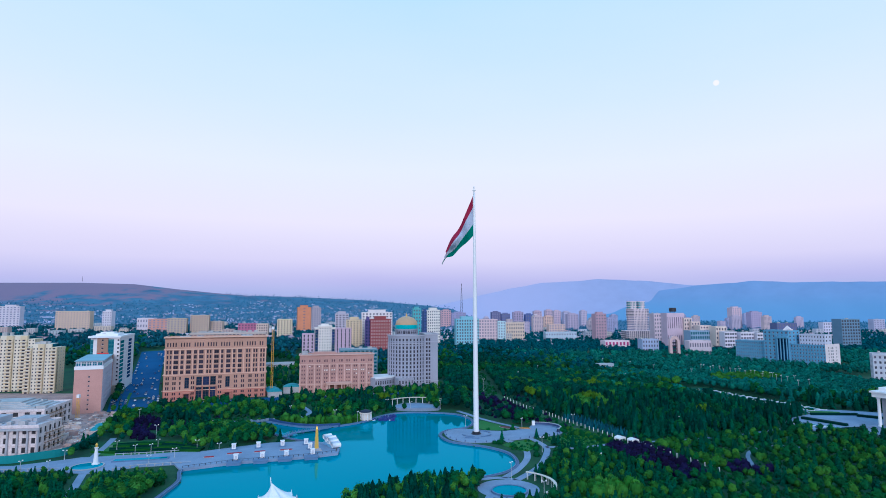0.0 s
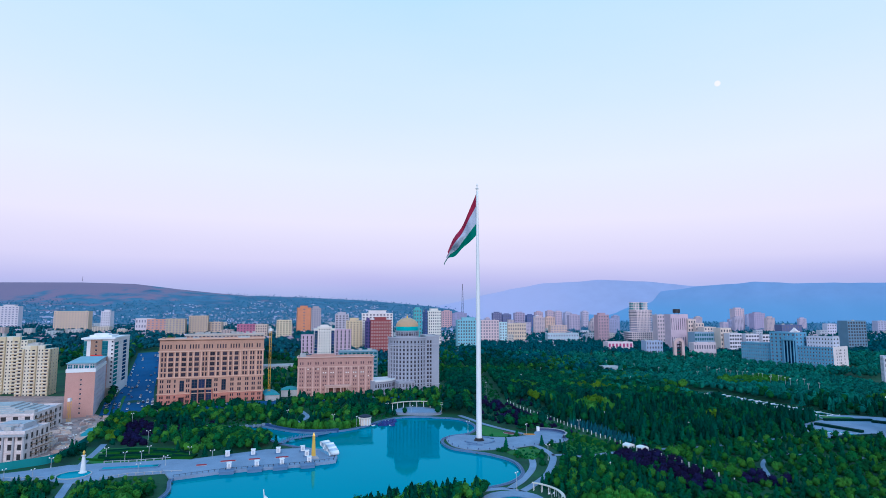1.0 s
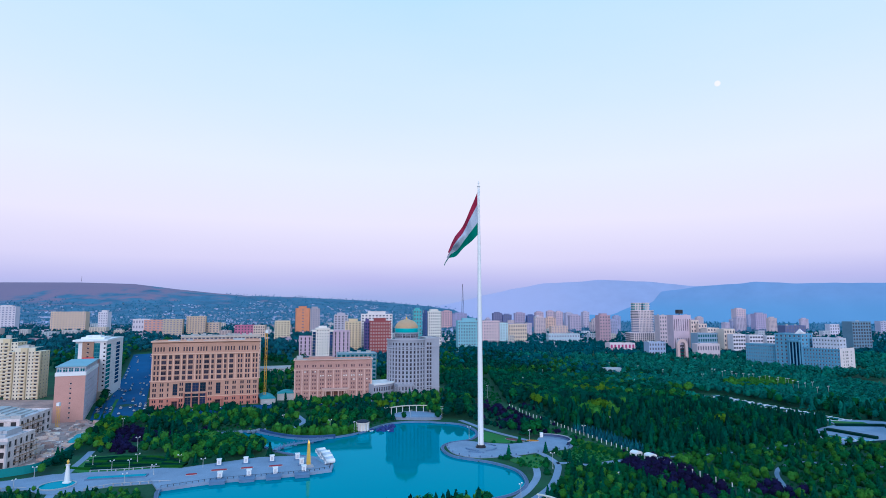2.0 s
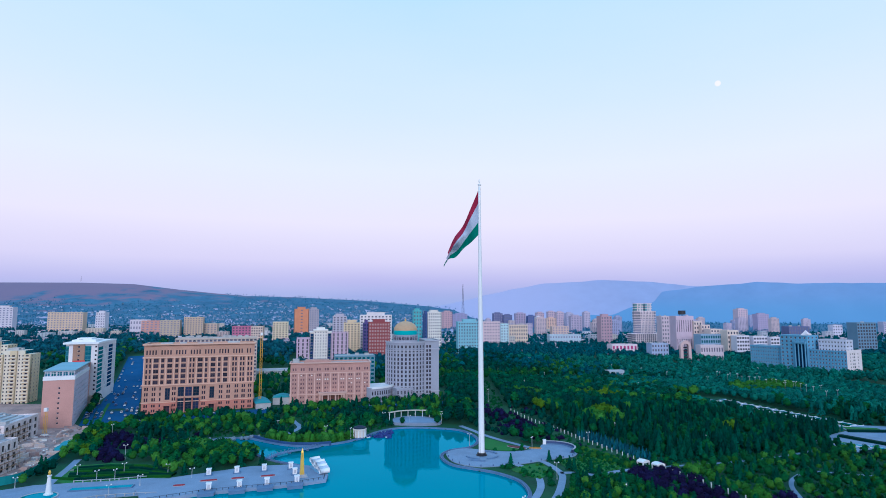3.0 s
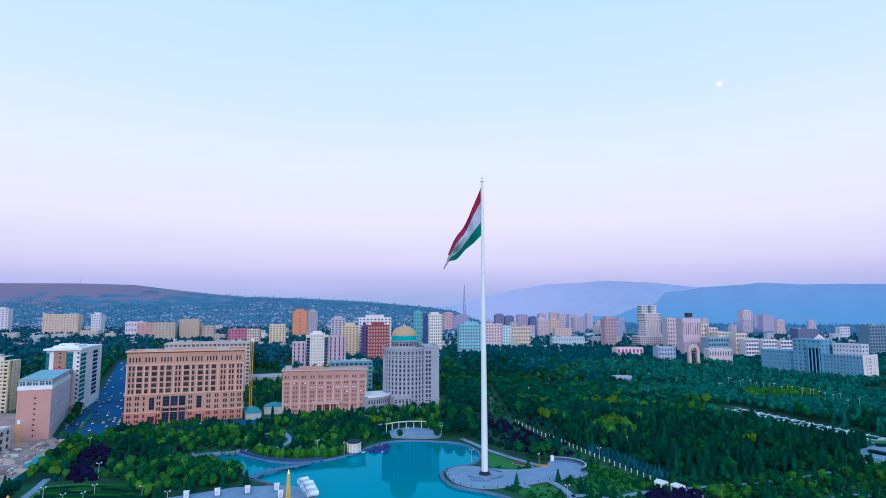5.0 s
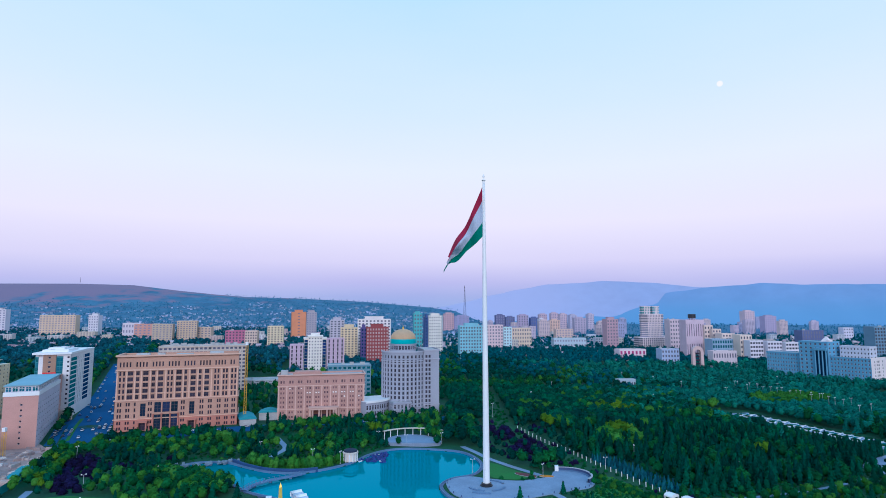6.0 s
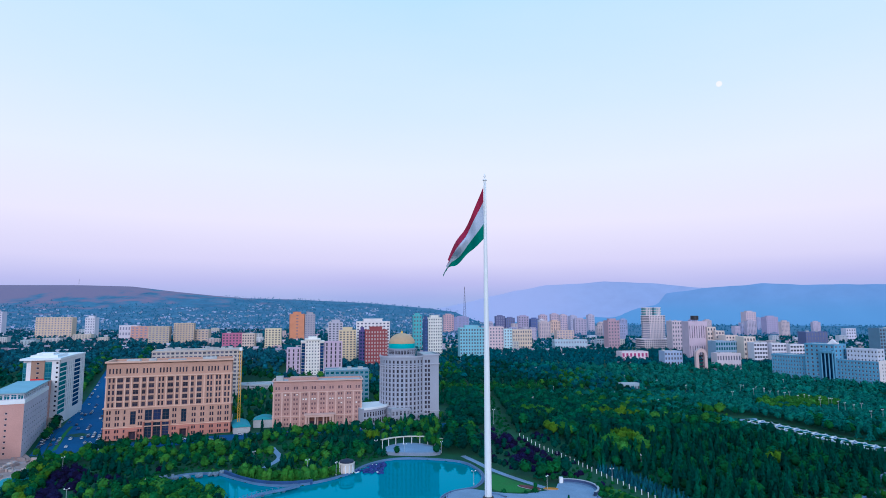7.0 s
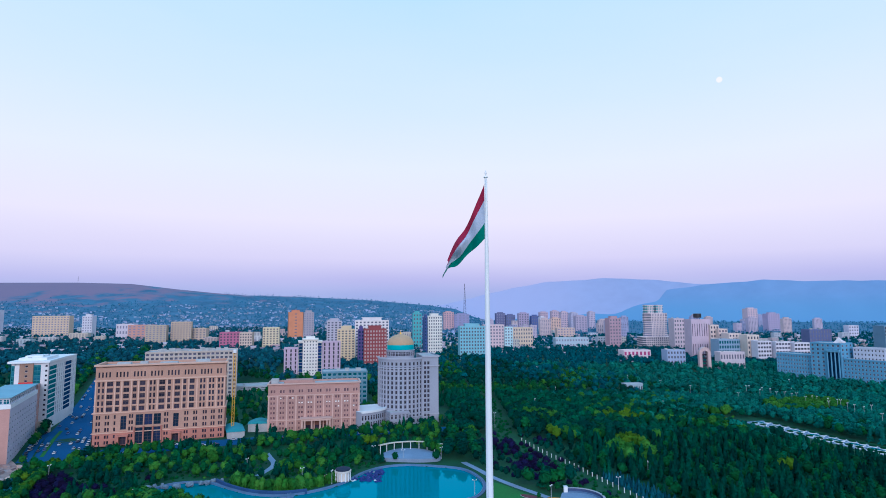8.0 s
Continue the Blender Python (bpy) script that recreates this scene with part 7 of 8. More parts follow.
# shrubs over the garden beds and under the trees of the near park
cover = []
for x0, x1, y0, y1, step, seed in ((84, 250, -165, 34, 3.6, 21), (20, 92, -150, -36, 3.4, 22), (-262, -150, -150, -90, 3.6, 23), (-240, -60, 20, 110, 4.4, 24)):
    cx, cy, crng = scatter(x0, x1, y0, y1, step, seed)
    for x, y in zip(cx, cy):
        if abs((x + 21) / (y + 384)) < 0.86 and crng.rand() < 0.85:
            cover.append(("shrub_light" if crng.rand() < 0.12 else "shrub", crng.randint(3), x, y, crng.uniform(1.4, 3.0), crng.rand() * 6.28))
for bed, step in ((1, 2.1), (2, 2.4)):
    area = smooth_closed(LAWNS[bed][1], 5)
    crng = np.random.RandomState(30 + bed)
    ax, ay = np.array(area).T
    for x in np.arange(ax.min(), ax.max(), step):
        for y in np.arange(ay.min(), ay.max(), step):
            x1, y1 = x + crng.uniform(-0.9, 0.9), y + crng.uniform(-0.9, 0.9)
            if inside(area, [x1], [y1])[0] and crng.rand() < (0.9 if bed == 1 else 0.45):
                cover.append(("shrub_light" if crng.rand() < 0.3 else "shrub", crng.randint(3), x1, y1, crng.uniform(1.2, 2.4), crng.rand() * 6.28))
wood("garden_shrubs", cover, FAR, "low green shrubs covering the garden ground")

far_trees = []
HX, HY = np.array(HOUSES).T
rng = np.random.RandomState(77)
for y0, y1, step in ((330, 560, 9.0), (560, 1000, 12.0), (1000, 1750, 18.0)):
    x0, x1 = -0.86 * (y1 + 384), 0.86 * (y1 + 384)
    gx, gy, rg = scatter(x0, x1, y0, y1, step, int(y0))
    u = np.abs((gx + 21) / (gy + 384))
    for x, y in zip(gx[u < 0.86], gy[u < 0.86]):
        if rng.rand() < 0.10 or np.min(np.abs(HX - x) + np.abs(HY - y)) < 13:
            continue
        q = noise.noise(Vector((x * 0.008, y * 0.008, 1.0)))
        sp = ("shade", "broad", "fresh")[0 if q < -0.05 else (1 if rng.rand() < 0.75 else 2)]
        far_trees.append((sp, rng.randint(3), x, y, rng.uniform(8, 13) if y < 560 else (rng.uniform(10, 15.5) if x > 0 and y < 1000 else rng.uniform(6.5, 12)), rng.rand() * 6.28))
# farther trees are sorted into the haze-tinted leaf colours
east_trees = [t for k, t in enumerate(far_trees) if t[2] - 150 + 0.25 * (t[3] - 330) > 14 * (k % 10) and t[3] < 640]
hill_foot = [t for k, t in enumerate(far_trees) if t[2] < -60 and t[3] > 330 + 16 * (k % 10)]
rest = set(id(t) for t in east_trees + hill_foot)
far_trees = [t for t in far_trees if id(t) not in rest]
wood("foothill_woodland", hill_foot, FAR, "tree canopy of the rising town, tinted blue-green for haze", "leaf_blue_haze")
wood("library_woodland", east_trees, FAR, "tree canopy before the library, tinted blue-green for haze", "leaf_east_haze")
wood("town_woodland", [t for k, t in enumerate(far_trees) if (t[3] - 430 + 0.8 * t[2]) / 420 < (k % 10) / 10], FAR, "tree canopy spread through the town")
wood("far_town_woodland", [t for k, t in enumerate(far_trees) if (t[3] - 430 + 0.8 * t[2]) / 420 >= (k % 10) / 10], FAR, "tree canopy spread through the far town, tinted blue for haze", "leaf_far_haze")

# hillside trees, haze put into their leaf colour
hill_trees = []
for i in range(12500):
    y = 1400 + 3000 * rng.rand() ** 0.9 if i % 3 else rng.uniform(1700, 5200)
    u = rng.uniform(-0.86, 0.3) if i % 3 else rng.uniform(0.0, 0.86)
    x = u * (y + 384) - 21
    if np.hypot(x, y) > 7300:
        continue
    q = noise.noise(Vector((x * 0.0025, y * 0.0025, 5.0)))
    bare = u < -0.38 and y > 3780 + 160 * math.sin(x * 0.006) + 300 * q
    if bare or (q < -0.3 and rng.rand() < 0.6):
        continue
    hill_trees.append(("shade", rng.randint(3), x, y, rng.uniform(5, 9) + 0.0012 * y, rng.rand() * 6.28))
wood("hill_woodland", hill_trees, DOT, "trees over the hillside and plain, tinted blue for haze", "leaf_hill_haze")


# ---- flagpole and flag ----
def flagpole():
    t = thing("flagpole", "very tall tapered white steel flagpole on a dark plinth", "flagpole", pose(0, 0, 0.3))
    c = Shape()
    c.turned(0, 0, [(1.75, 1.6), (1.7, 20), (1.4, 70), (1.0, 120), (0.72, 150), (0.6, 161.0), (0.0, 161.05)], 24)
    part("shaft", c, [M["white_metal"]], t, smooth=True)
    c = Shape()
    c.turned(0, 0, [(3.2, -0.3), (3.2, 0.5), (2.6, 0.7), (2.6, 1.5), (0, 1.61)], 24)
    part("plinth", c, [M["dark_metal"]], t, "dark metal plinth")
    c = Shape()
    c.turned(0, 0, [(0.6, 161), (1.1, 161.3), (1.1, 161.7), (0.4, 162), (0.2, 162.6), (0.6, 163.4), (0.4, 164.2), (0.05, 165)], 16)
    part("finial", c, [M["white_metal"]], t, smooth=True)
    for i in range(3):
        a = math.tau * i / 3
        c = Shape()
        c.bar((1.76 * math.cos(a), 1.76 * math.sin(a), 1.6), (0.62 * math.cos(a), 0.62 * math.sin(a), 160), 0.05)
        part("halyard", c, [M["dark_metal"]], t)


flagpole()


def flag():
    t = thing("flag", "huge red white and green striped flag hanging in folds", "flag", pose(0, 0, 0.3))
    nu, nv = 70, 42
    cloth = [("red_stripe", 0, 2 / 7, (0.30, 0.008, 0.048)), ("white_stripe", 2 / 7, 5 / 7, (0.44, 0.48, 0.60)), ("green_stripe", 5 / 7, 1, (0.006, 0.17, 0.12))]

    def at(u, v):
        # the hoist stands along the pole; the fly sags down and away in folds
        x = -0.8 - 18.7 * u ** 1.05 - 3.0 * u * v * v
        top = 157.9 - 37.2 * u - 5.0 * u * (1 - u) + 1.1 * math.sin(9 * u + 0.5) * u
        span = 27.5 * (1 - u) ** 1.15 + 10.0 * u + 1.2 * math.sin(13 * u) * u
        z = top - span * v
        fold = math.sin(15 * u + 3.4 * v) * 1.9 * min(1, 3 * u) + math.sin(17 * u * (0.6 + 0.4 * v) + 5 * v + 1) * 0.9 * u + 2.6 * math.sin(7.0 * v + 3 * u) * u
        return (x + 0.5 * math.sin(14 * v + 6 * u) * u, 6.0 * u + fold, z + 0.5 * math.sin(11 * u + 3 * v) * u)

    for name, v0, v1, colour in cloth:
        s = Shape()
        k = max(6, int(nv * (v1 - v0)))
        s.v = [at(i / nu, v0 + (v1 - v0) * j / k) for i in range(nu + 1) for j in range(k + 1)]
        s.f = [(i * (k + 1) + j, i * (k + 1) + j + 1, (i + 1) * (k + 1) + j + 1, (i + 1) * (k + 1) + j) for i in range(nu) for j in range(k)]
        s.m = [0] * len(s.f)
        m = material(name, colour, 0.8, 0.15, 0.12, 1.5)
        part(name, s, [m], t, smooth=True)


flag()


# ---- park things ----
LIBRARY_WALK = ((300, 314, 322, 334, 326), (333, 291, 254, 229, 180))


def park_lamp(x, y, h=11.0, group="park lamps"):
    t = thing("street_lamp", "slim pale park lamp with two heads", "lamp", pose(x, y, float(ground_z(x, y)), 0, 0, (x * 13) % 90), group)
    c = Shape()
    c.turned(0, 0, [(0.28, -0.3), (0.28, 0.6), (0.14, 0.9), (0.10, h)], 8)
    part("post", c, [M["lamp_grey"]], t)
    c = Shape()
    c.box(-1.0, -0.06, h - 0.1, 1.0, 0.06, h, 0, True)
    part("arm", c, [M["lamp_grey"]], t)
    for x0 in (-1.0, 1.0):
        c = Shape()
        c.turned(x0, 0, [(0.02, h - 0.1), (0.3, h + 0.05), (0.36, h + 0.35), (0.02, h + 0.6)], 8)
        part("lamp_head", c, [M["white"]], t)


for x, y in ((-176, 12), (-166, -38), (-250, 57), (-101, 46), (32, 16), (35, -47), (11, -101), (22, -128), (-68, 100), (-24, 96), (-212, -40), (-190, -36), (-170, -58), (-228, -62),
             (-236, -40), (-205, -8), (-150, -46), (-243, -20), (-48, 90), (70, 30), (96, 60), (140, 20), (-84, 44), (-140, 70), (60, -80), (-6, 26), (192, 328), (207, 449), (245, 353), (308, 352), (111, 560), (17, 173), (114, 281), (150, 300), (270, 300), (340, 330), (176, 250), (60, 250), (230, 400), (380, 400), (96, 340), (-222, -84), (-236, -84), (-250, -84), (-188, -48), (-176, -74), (-196, -50)):
    park_lamp(x, y, 5.0 if x < -140 and y < -30 else (8.0 if int(x) % 2 else 7.0) if y < 130 else 11.0)


for k in range(22):
    f = k / 21
    x = float(np.interp(f, [0, 0.3, 0.55, 0.78, 1], LIBRARY_WALK[0]))
    y = float(np.interp(f, [0, 0.3, 0.55, 0.78, 1], LIBRARY_WALK[1]))
    park_lamp(x + 7 * math.sin(k * 2.3), y + 9 * math.cos(k * 1.7), 12.5, "lamps before the library")


def square_light(x, y, z):
    """White cube stall light on the pier."""
    t = thing("pier_kiosk", "small white cube kiosk on the pier", "kiosk", pose(x, y, z, 0, 0, 17), "pier kiosks")
    c = Shape()
    c.box(-1.9, -1.7, 0, 1.9, 1.7, 0.5)
    part("base", c, [M["kerb"]], t)
    c = Shape()
    c.box(-1.1, -1.1, 0.5, 1.1, 1.1, 3.1)
    c.box(-1.3, -1.3, 3.1, 1.3, 1.3, 3.35, 0, True)
    part("cube", c, [M["white"]], t)
    c = Shape()
    c.box(-0.6, -1.14, 1.0, 0.6, -1.105, 2.6)
    part("hatch", c, [paint(0.55, 0.55, 0.6)], t)


for x, y in ((-133, -66.5), (-120, -62.5), (-108, -58.5), (-94.5, -54.5), (-143, -42), (-130, -38), (-117, -34), (-104, -30), (-99, -41)):
    square_light(x, y, 0.75)


for x, y in ((-133, -69.5), (-120, -65.5), (-108, -61.5), (-94.5, -58.0)):
    t = thing("pier_bastion", "square blue-grey stone bastion of the pier", "bastion", pose(x, y, -1.6, 0, 0, 17), "pier bastions")
    c = Shape()
    c.box(-3.6, -2.6, 0, 3.6, 3.0, 2.3)
    c.box(-3.8, -2.8, 2.3, 3.8, 3.0, 2.55, 0, True)
    part("block", c, [M["kerb"]], t)
for x, y, w in ((-139, -52, 9), (-126, -48, 7), (-112, -44, 8), (-150, -60, 6)):
    t = thing("flower_bed", "long red flower bed on the pier", "flower bed", pose(x, y, 0.75, 0, 0, 17), "pier flower beds")
    c = Shape()
    c.prism([(w / 2 * math.cos(a), 1.3 * math.sin(a)) for a in (0.3, 0.9, 2.2, 2.8, 3.5, 4.0, 5.4, 6.0)], 0, 0.2)
    part("edge", c, [M["stone"]], t)
    c = Shape()
    c.prism([(0.9 * w / 2 * math.cos(a), 1.05 * math.sin(a)) for a in (0.3, 0.9, 2.2, 2.8, 3.5, 4.0, 5.4, 6.0)], 0.2, 0.55)
    part("flowers", c, [material("red_flowers", (0.34, 0.04, 0.06), 0.9, 2.0, 0.4, 6.0)], t)


rail = thing("pier_railing", "low dark railing along the pier's edge", "railing", pose(0, 0, 0.75))
edge = [(-155, -81), (-134, -68.6), (-94, -55.6), (-82.5, -48.5), (-83.5, -40)]
for (x0, y0), (x1, y1) in zip(edge[:-1], edge[1:]):
    c = Shape()
    c.bar((x0, y0, 0.95), (x1, y1, 0.95), 0.07, sides=4)
    part("rail", c, [M["dark_metal"]], rail)
    n = int(math.hypot(x1 - x0, y1 - y0) / 2.6)
    for i in range(n):
        c = Shape()
        c.bar((x0 + (x1 - x0) * i / n, y0 + (y1 - y0) * i / n, 0), (x0 + (x1 - x0) * i / n, y0 + (y1 - y0) * i / n, 1.0), 0.14, sides=4)
        part("post", c, [M["dark_metal"]], rail)


def obelisk():
    t = thing("golden_obelisk", "slim golden obelisk on a stepped base", "monument", pose(-94.5, -44.5, 0.75, 0, 0, 20))
    c = Shape()
    for k in range(3):
        r = 2.6 - 0.6 * k
        c.box(-r, -r, 0.4 * k, r, r, 0.4 * (k + 1))
    part("base", c, [M["stone"]], t)
    c = Shape()
    n = len(c.v)
    c.v += [(-1.1, -1.1, 1.2), (1.1, -1.1, 1.2), (1.1, 1.1, 1.2), (-1.1, 1.1, 1.2), (-0.6, -0.6, 12), (0.6, -0.6, 12), (0.6, 0.6, 12), (-0.6, 0.6, 12), (0, 0, 14)]
    c.f += [(0, 1, 5, 4), (1, 2, 6, 5), (2, 3, 7, 6), (3, 0, 4, 7), (4, 5, 8), (5, 6, 8), (6, 7, 8), (7, 4, 8)]
    c.m += [0] * 8
    part("shaft", c, [M["gold"]], t)


obelisk()


def slide(x, y, yaw):
    t = thing("inflatable_slide", "white and blue inflatable water slide", "slide", pose(x, y, 0.75, 0, 0, yaw), "inflatable slides")
    for k in range(5):
        c = Shape()
        n = 10
        prof = [(1.3 * math.cos(math.tau * i / n), 1.3 * math.sin(math.tau * i / n)) for i in range(n)]
        a = len(c.v)
        x0, x1, z0 = -4 + 1.7 * k, -4 + 1.7 * (k + 1), 4.6 - 0.75 * k
        c.v += [(x0 + 0.85 + p * 0.85, -2.6, z0 + q) for p, q in prof] + [(x0 + 0.85 + p * 0.85, 2.6, z0 + q) for p, q in prof]
        c.f += [(a + i, a + (i + 1) % n, a + n + (i + 1) % n, a + n + i) for i in range(n)] + [tuple(range(a, a + n)), tuple(range(a + 2 * n - 1, a + n - 1, -1))]
        c.m += [0] * (n + 2)
        part("tube", c, [M["white"] if k % 2 == 0 else paint(0.45, 0.52, 0.62)], t, smooth=True)
    c = Shape()
    c.box(-4.2, -2.2, 0, 2.6, 2.2, 1.4)
    part("cushion", c, [paint(0.2, 0.4, 0.6)], t)


slide(-86.0, -37, -55)
slide(-89.5, -31, -50)


def lighthouse():
    t = thing("lighthouse_monument", "small white lighthouse-shaped monument", "monument", pose(-205, -72, 0.2))
    c = Shape()
    c.turned(0, 0, [(1.9, 0), (1.9, 0.7), (1.3, 0.9), (0.7, 8.2), (1.0, 8.5), (1.0, 8.9), (0.6, 9.0)], 14)
    part("tower", c, [M["white"]], t, smooth=False)
    c = Shape()
    c.turned(0, 0, [(0.5, 9.0), (0.5, 10.0), (0.7, 10.1), (0.1, 11.2)], 10)
    part("lantern", c, [M["gold"]], t, "gilded lantern")
    f = thing("round_fountain", "round pale stone fountain basin", "fountain", pose(-207, -76, 0.15))
    c = Shape()
    c.turned(0, 0, [(8.0, -0.4), (8.0, 0.55), (7.4, 0.55), (7.4, 0.2)], 28)
    part("rim", c, [M["stone"]], f)
    c = Shape()
    c.turned(0, 0, [(7.4, 0.3), (0.01, 0.31)], 28)
    part("pool", c, [M["water"]], f)


lighthouse()


def bandstand():
    t = thing("round_pavilion", "small round white pavilion with dark railing on its roof", "pavilion", pose(-79, 50, 0.3))
    c = Shape()
    c.turned(0, 0, [(3.6, 0), (3.6, 4.6), (4.6, 4.7), (4.7, 5.5), (4.2, 5.6), (0, 5.65)], 28)
    part("drum", c, [paint(0.72, 0.62, 0.55)], t)
    for i in range(12):
        a = math.tau * i / 12
        c = Shape()
        c.turned(4.2 * math.cos(a), 4.2 * math.sin(a), [(0.3, 0), (0.24, 4.7)], 8)
        part("column", c, [M["white"]], t)
    c = Shape()
    c.turned(0, 0, [(4.15, 5.66), (4.1, 6.5), (1.6, 7.3), (0.2, 7.5)], 20)
    part("cap", c, [paint(0.02, 0.03, 0.06)], t, "dark blue roof")
    c = Shape()
    c.turned(0, 0, [(0.08, 7.3), (0.05, 10)], 6)
    part("spike", c, [M["dark_metal"]], t)
    w = thing("curved_wall", "low curved tan wall beside the pavilion", "wall", pose(-84, 52, 0))
    c = Shape()
    c.turned(0, 0, [(6.5, -0.3), (6.5, 2.0), (6.1, 2.0), (6.1, -0.3)], 16, 0, 1.2, 3.8)
    part("wall_face", c, [paint(0.5, 0.36, 0.26)], w)


bandstand()


def pergola():
    t = thing("arc_pergola", "curved cream pergola on posts above the stage", "pergola", pose(-43, 88, 2.2))
    R = 26.0
    c = Shape()
    c.turned(0, 0, [(R - 0.9, 4.6), (R + 0.9, 4.6), (R + 0.9, 5.1), (R - 0.9, 5.1), (R - 0.9, 4.6)], 30, 0, math.radians(42), math.radians(146))
    part("roof_beam", c, [paint(0.62, 0.55, 0.45)], t)
    for i in range(9):
        a = math.radians(44 + 100 * i / 8)
        c = Shape()
        c.turned(R * math.cos(a), R * math.sin(a), [(0.3, -2.5), (0.24, 4.65)], 8)
        part("post", c, [M["white"]], t)


pergola()


def tensile():
    """White sail roof standing in the pond."""
    t = thing("sail_canopy", "white tensile sail canopy over a round platform in the pond", "canopy", pose(-92, -131, -1.6))
    s = Shape()
    n, rings = 24, 8
    for j in range(rings + 1):
        f = j / rings
        for i in range(n):
            a = math.tau * i / n
            r = 0.15 + 8.2 * f * (0.86 + 0.14 * math.cos(6 * a))
            s.v.append((r * math.cos(a) - 2.6 * (1 - f) ** 2, r * math.sin(a), 2.6 + 6.4 * (1 - f) ** 1.9 + 0.9 * f * math.cos(6 * a)))
    s.f = [(j * n + i, j * n + (i + 1) % n, (j + 1) * n + (i + 1) % n, (j + 1) * n + i) for j in range(rings) for i in range(n)]
    s.m = [0] * len(s.f)
    part("sail", s, [M["white"]], t, smooth=True)
    c = Shape()
    c.bar((-2.0, 0, 1.2), (-3.2, 0, 11.5), 0.2, sides=8)
    part("mast", c, [M["white_metal"]], t)
    c = Shape()
    c.turned(0, 0, [(9.5, 0), (9.5, 1.2), (0, 1.21)], 30)
    part("platform", c, [M["paving_warm"]], t)
    for i in range(6):
        a = math.tau * i / 6
        c = Shape()
        c.bar((8.5 * math.cos(a), 8.5 * math.sin(a), 1.2), (8.2 * math.cos(a), 8.2 * math.sin(a), 4.2), 0.12)
        part("strut", c, [M["white_metal"]], t)


tensile()

# white posts along the eastern alley
line = smooth_open([(30, 134), (53, 84), (67, 42), (84, -6), (112, -78), (124, -128)], 12)
acc = 0.0
last = np.array(line[0])
posts = []
for p in line[1:]:
    p = np.array(p)
    d = np.linalg.norm(p - last)
    while acc + d >= 5.0:
        f = (5.0 - acc) / d
        last = last + (p - last) * f
        posts.append(tuple(last))
        d, acc = np.linalg.norm(p - last), 0.0
    acc += d
    last = p
for x, y in posts:
    if y < -92:
        continue
    t = thing("marker_post", "short white post along the park alley", "post", pose(x, y, float(ground_z(x, y)), 0, 0, 20), "alley posts")
    c = Shape()
    c.box(-0.16, -0.16, -0.3, 0.16, 0.16, 2.3)
    c.box(-0.22, -0.22, 2.3, 0.22, 0.22, 2.5, 0, True)
    part("shaft", c, [M["white"]], t)

# curled wall and small things on the flagpole square
def curled_wall():
    t = thing("curved_memorial_wall", "curved pale memorial wall on the square", "wall", pose(44, 14.5, 0.34))
    c = Shape()
    c.turned(0, 0, [(14.2, -0.4), (14.2, 1.9), (13.5, 1.9), (13.5, -0.4)], 30, 0, math.radians(-44), math.radians(95))
    part("wall_face", c, [paint(0.06, 0.09, 0.20)], t)
    c = Shape()
    c.turned(0, 0, [(14.4, 1.9), (14.4, 2.1), (13.3, 2.1), (13.3, 1.9)], 30, 0, math.radians(-44), math.radians(95))
    part("coping", c, [M["stone"]], t)
    c = Shape()
    c.turned(0, 0, [(13.48, 0.6), (12.7, 0.6), (12.7, 0)], 30, 0, math.radians(-44), math.radians(95))
    part("bench", c, [M["kerb"]], t)
    c = Shape()
    c.box(-3.4, 12.6, 0, -1.4, 14.6, 2.9)
    part("end_pier", c, [M["white"]], t)


curled_wall()
for k, (r, a0, a1) in enumerate(((9.0, 200, 260), (9.0, 285, 340), (9.0, 20, 75), (13.0, 235, 275))):
    t = thing("curved_bench", "low curved grey stone bench round the flagpole", "bench", pose(0, 0, 0.34), "flagpole benches")
    c = Shape()
    c.turned(0, 0, [(r, 0), (r, 0.55), (r + 1.1, 0.55), (r + 1.1, 0)], 14, 0, math.radians(a0), math.radians(a1))
    part("seat", c, [M["kerb"]], t)


for k in range(20):
    x, y = PLAZA[(k * 2 + 86) % len(PLAZA)]
    t = thing("bollard", "short dark bollard at the rim of the square", "bollard", pose(0.97 * x, 0.97 * y, 0.34), "square bollards")
    c = Shape()
    c.turned(0, 0, [(0.3, 0), (0.26, 0.8), (0.34, 0.9), (0.05, 1.05)], 8)
    part("post", c, [paint(0.10, 0.14, 0.26)], t)
for x, y, w, d, yaw, colour, label in ((34, 16.5, 4.2, 1.6, -10, (0.55, 0.22, 0.02), "orange flower bed on the square"), (23, 19, 7, 2.2, -35, (0.16, 0.05, 0.06), "dark red flower bed beside the lawn")):
    t = thing("flower_bed", label, "flower bed", pose(x, y, 0.34, 0, 0, yaw), "flagpole flower beds")
    c = Shape()
    c.prism([(w * math.cos(math.tau * i / 12), d * math.sin(math.tau * i / 12)) for i in range(12)], 0, 0.18)
    part("edge", c, [M["stone"]], t)
    c = Shape()
    c.prism([(0.92 * w * math.cos(math.tau * i / 12), 0.9 * d * math.sin(math.tau * i / 12)) for i in range(12)], 0.18, 0.5)
    part("flowers", c, [material("bed_flowers", colour, 0.9, 2.0, 0.4, 6.0)], t)


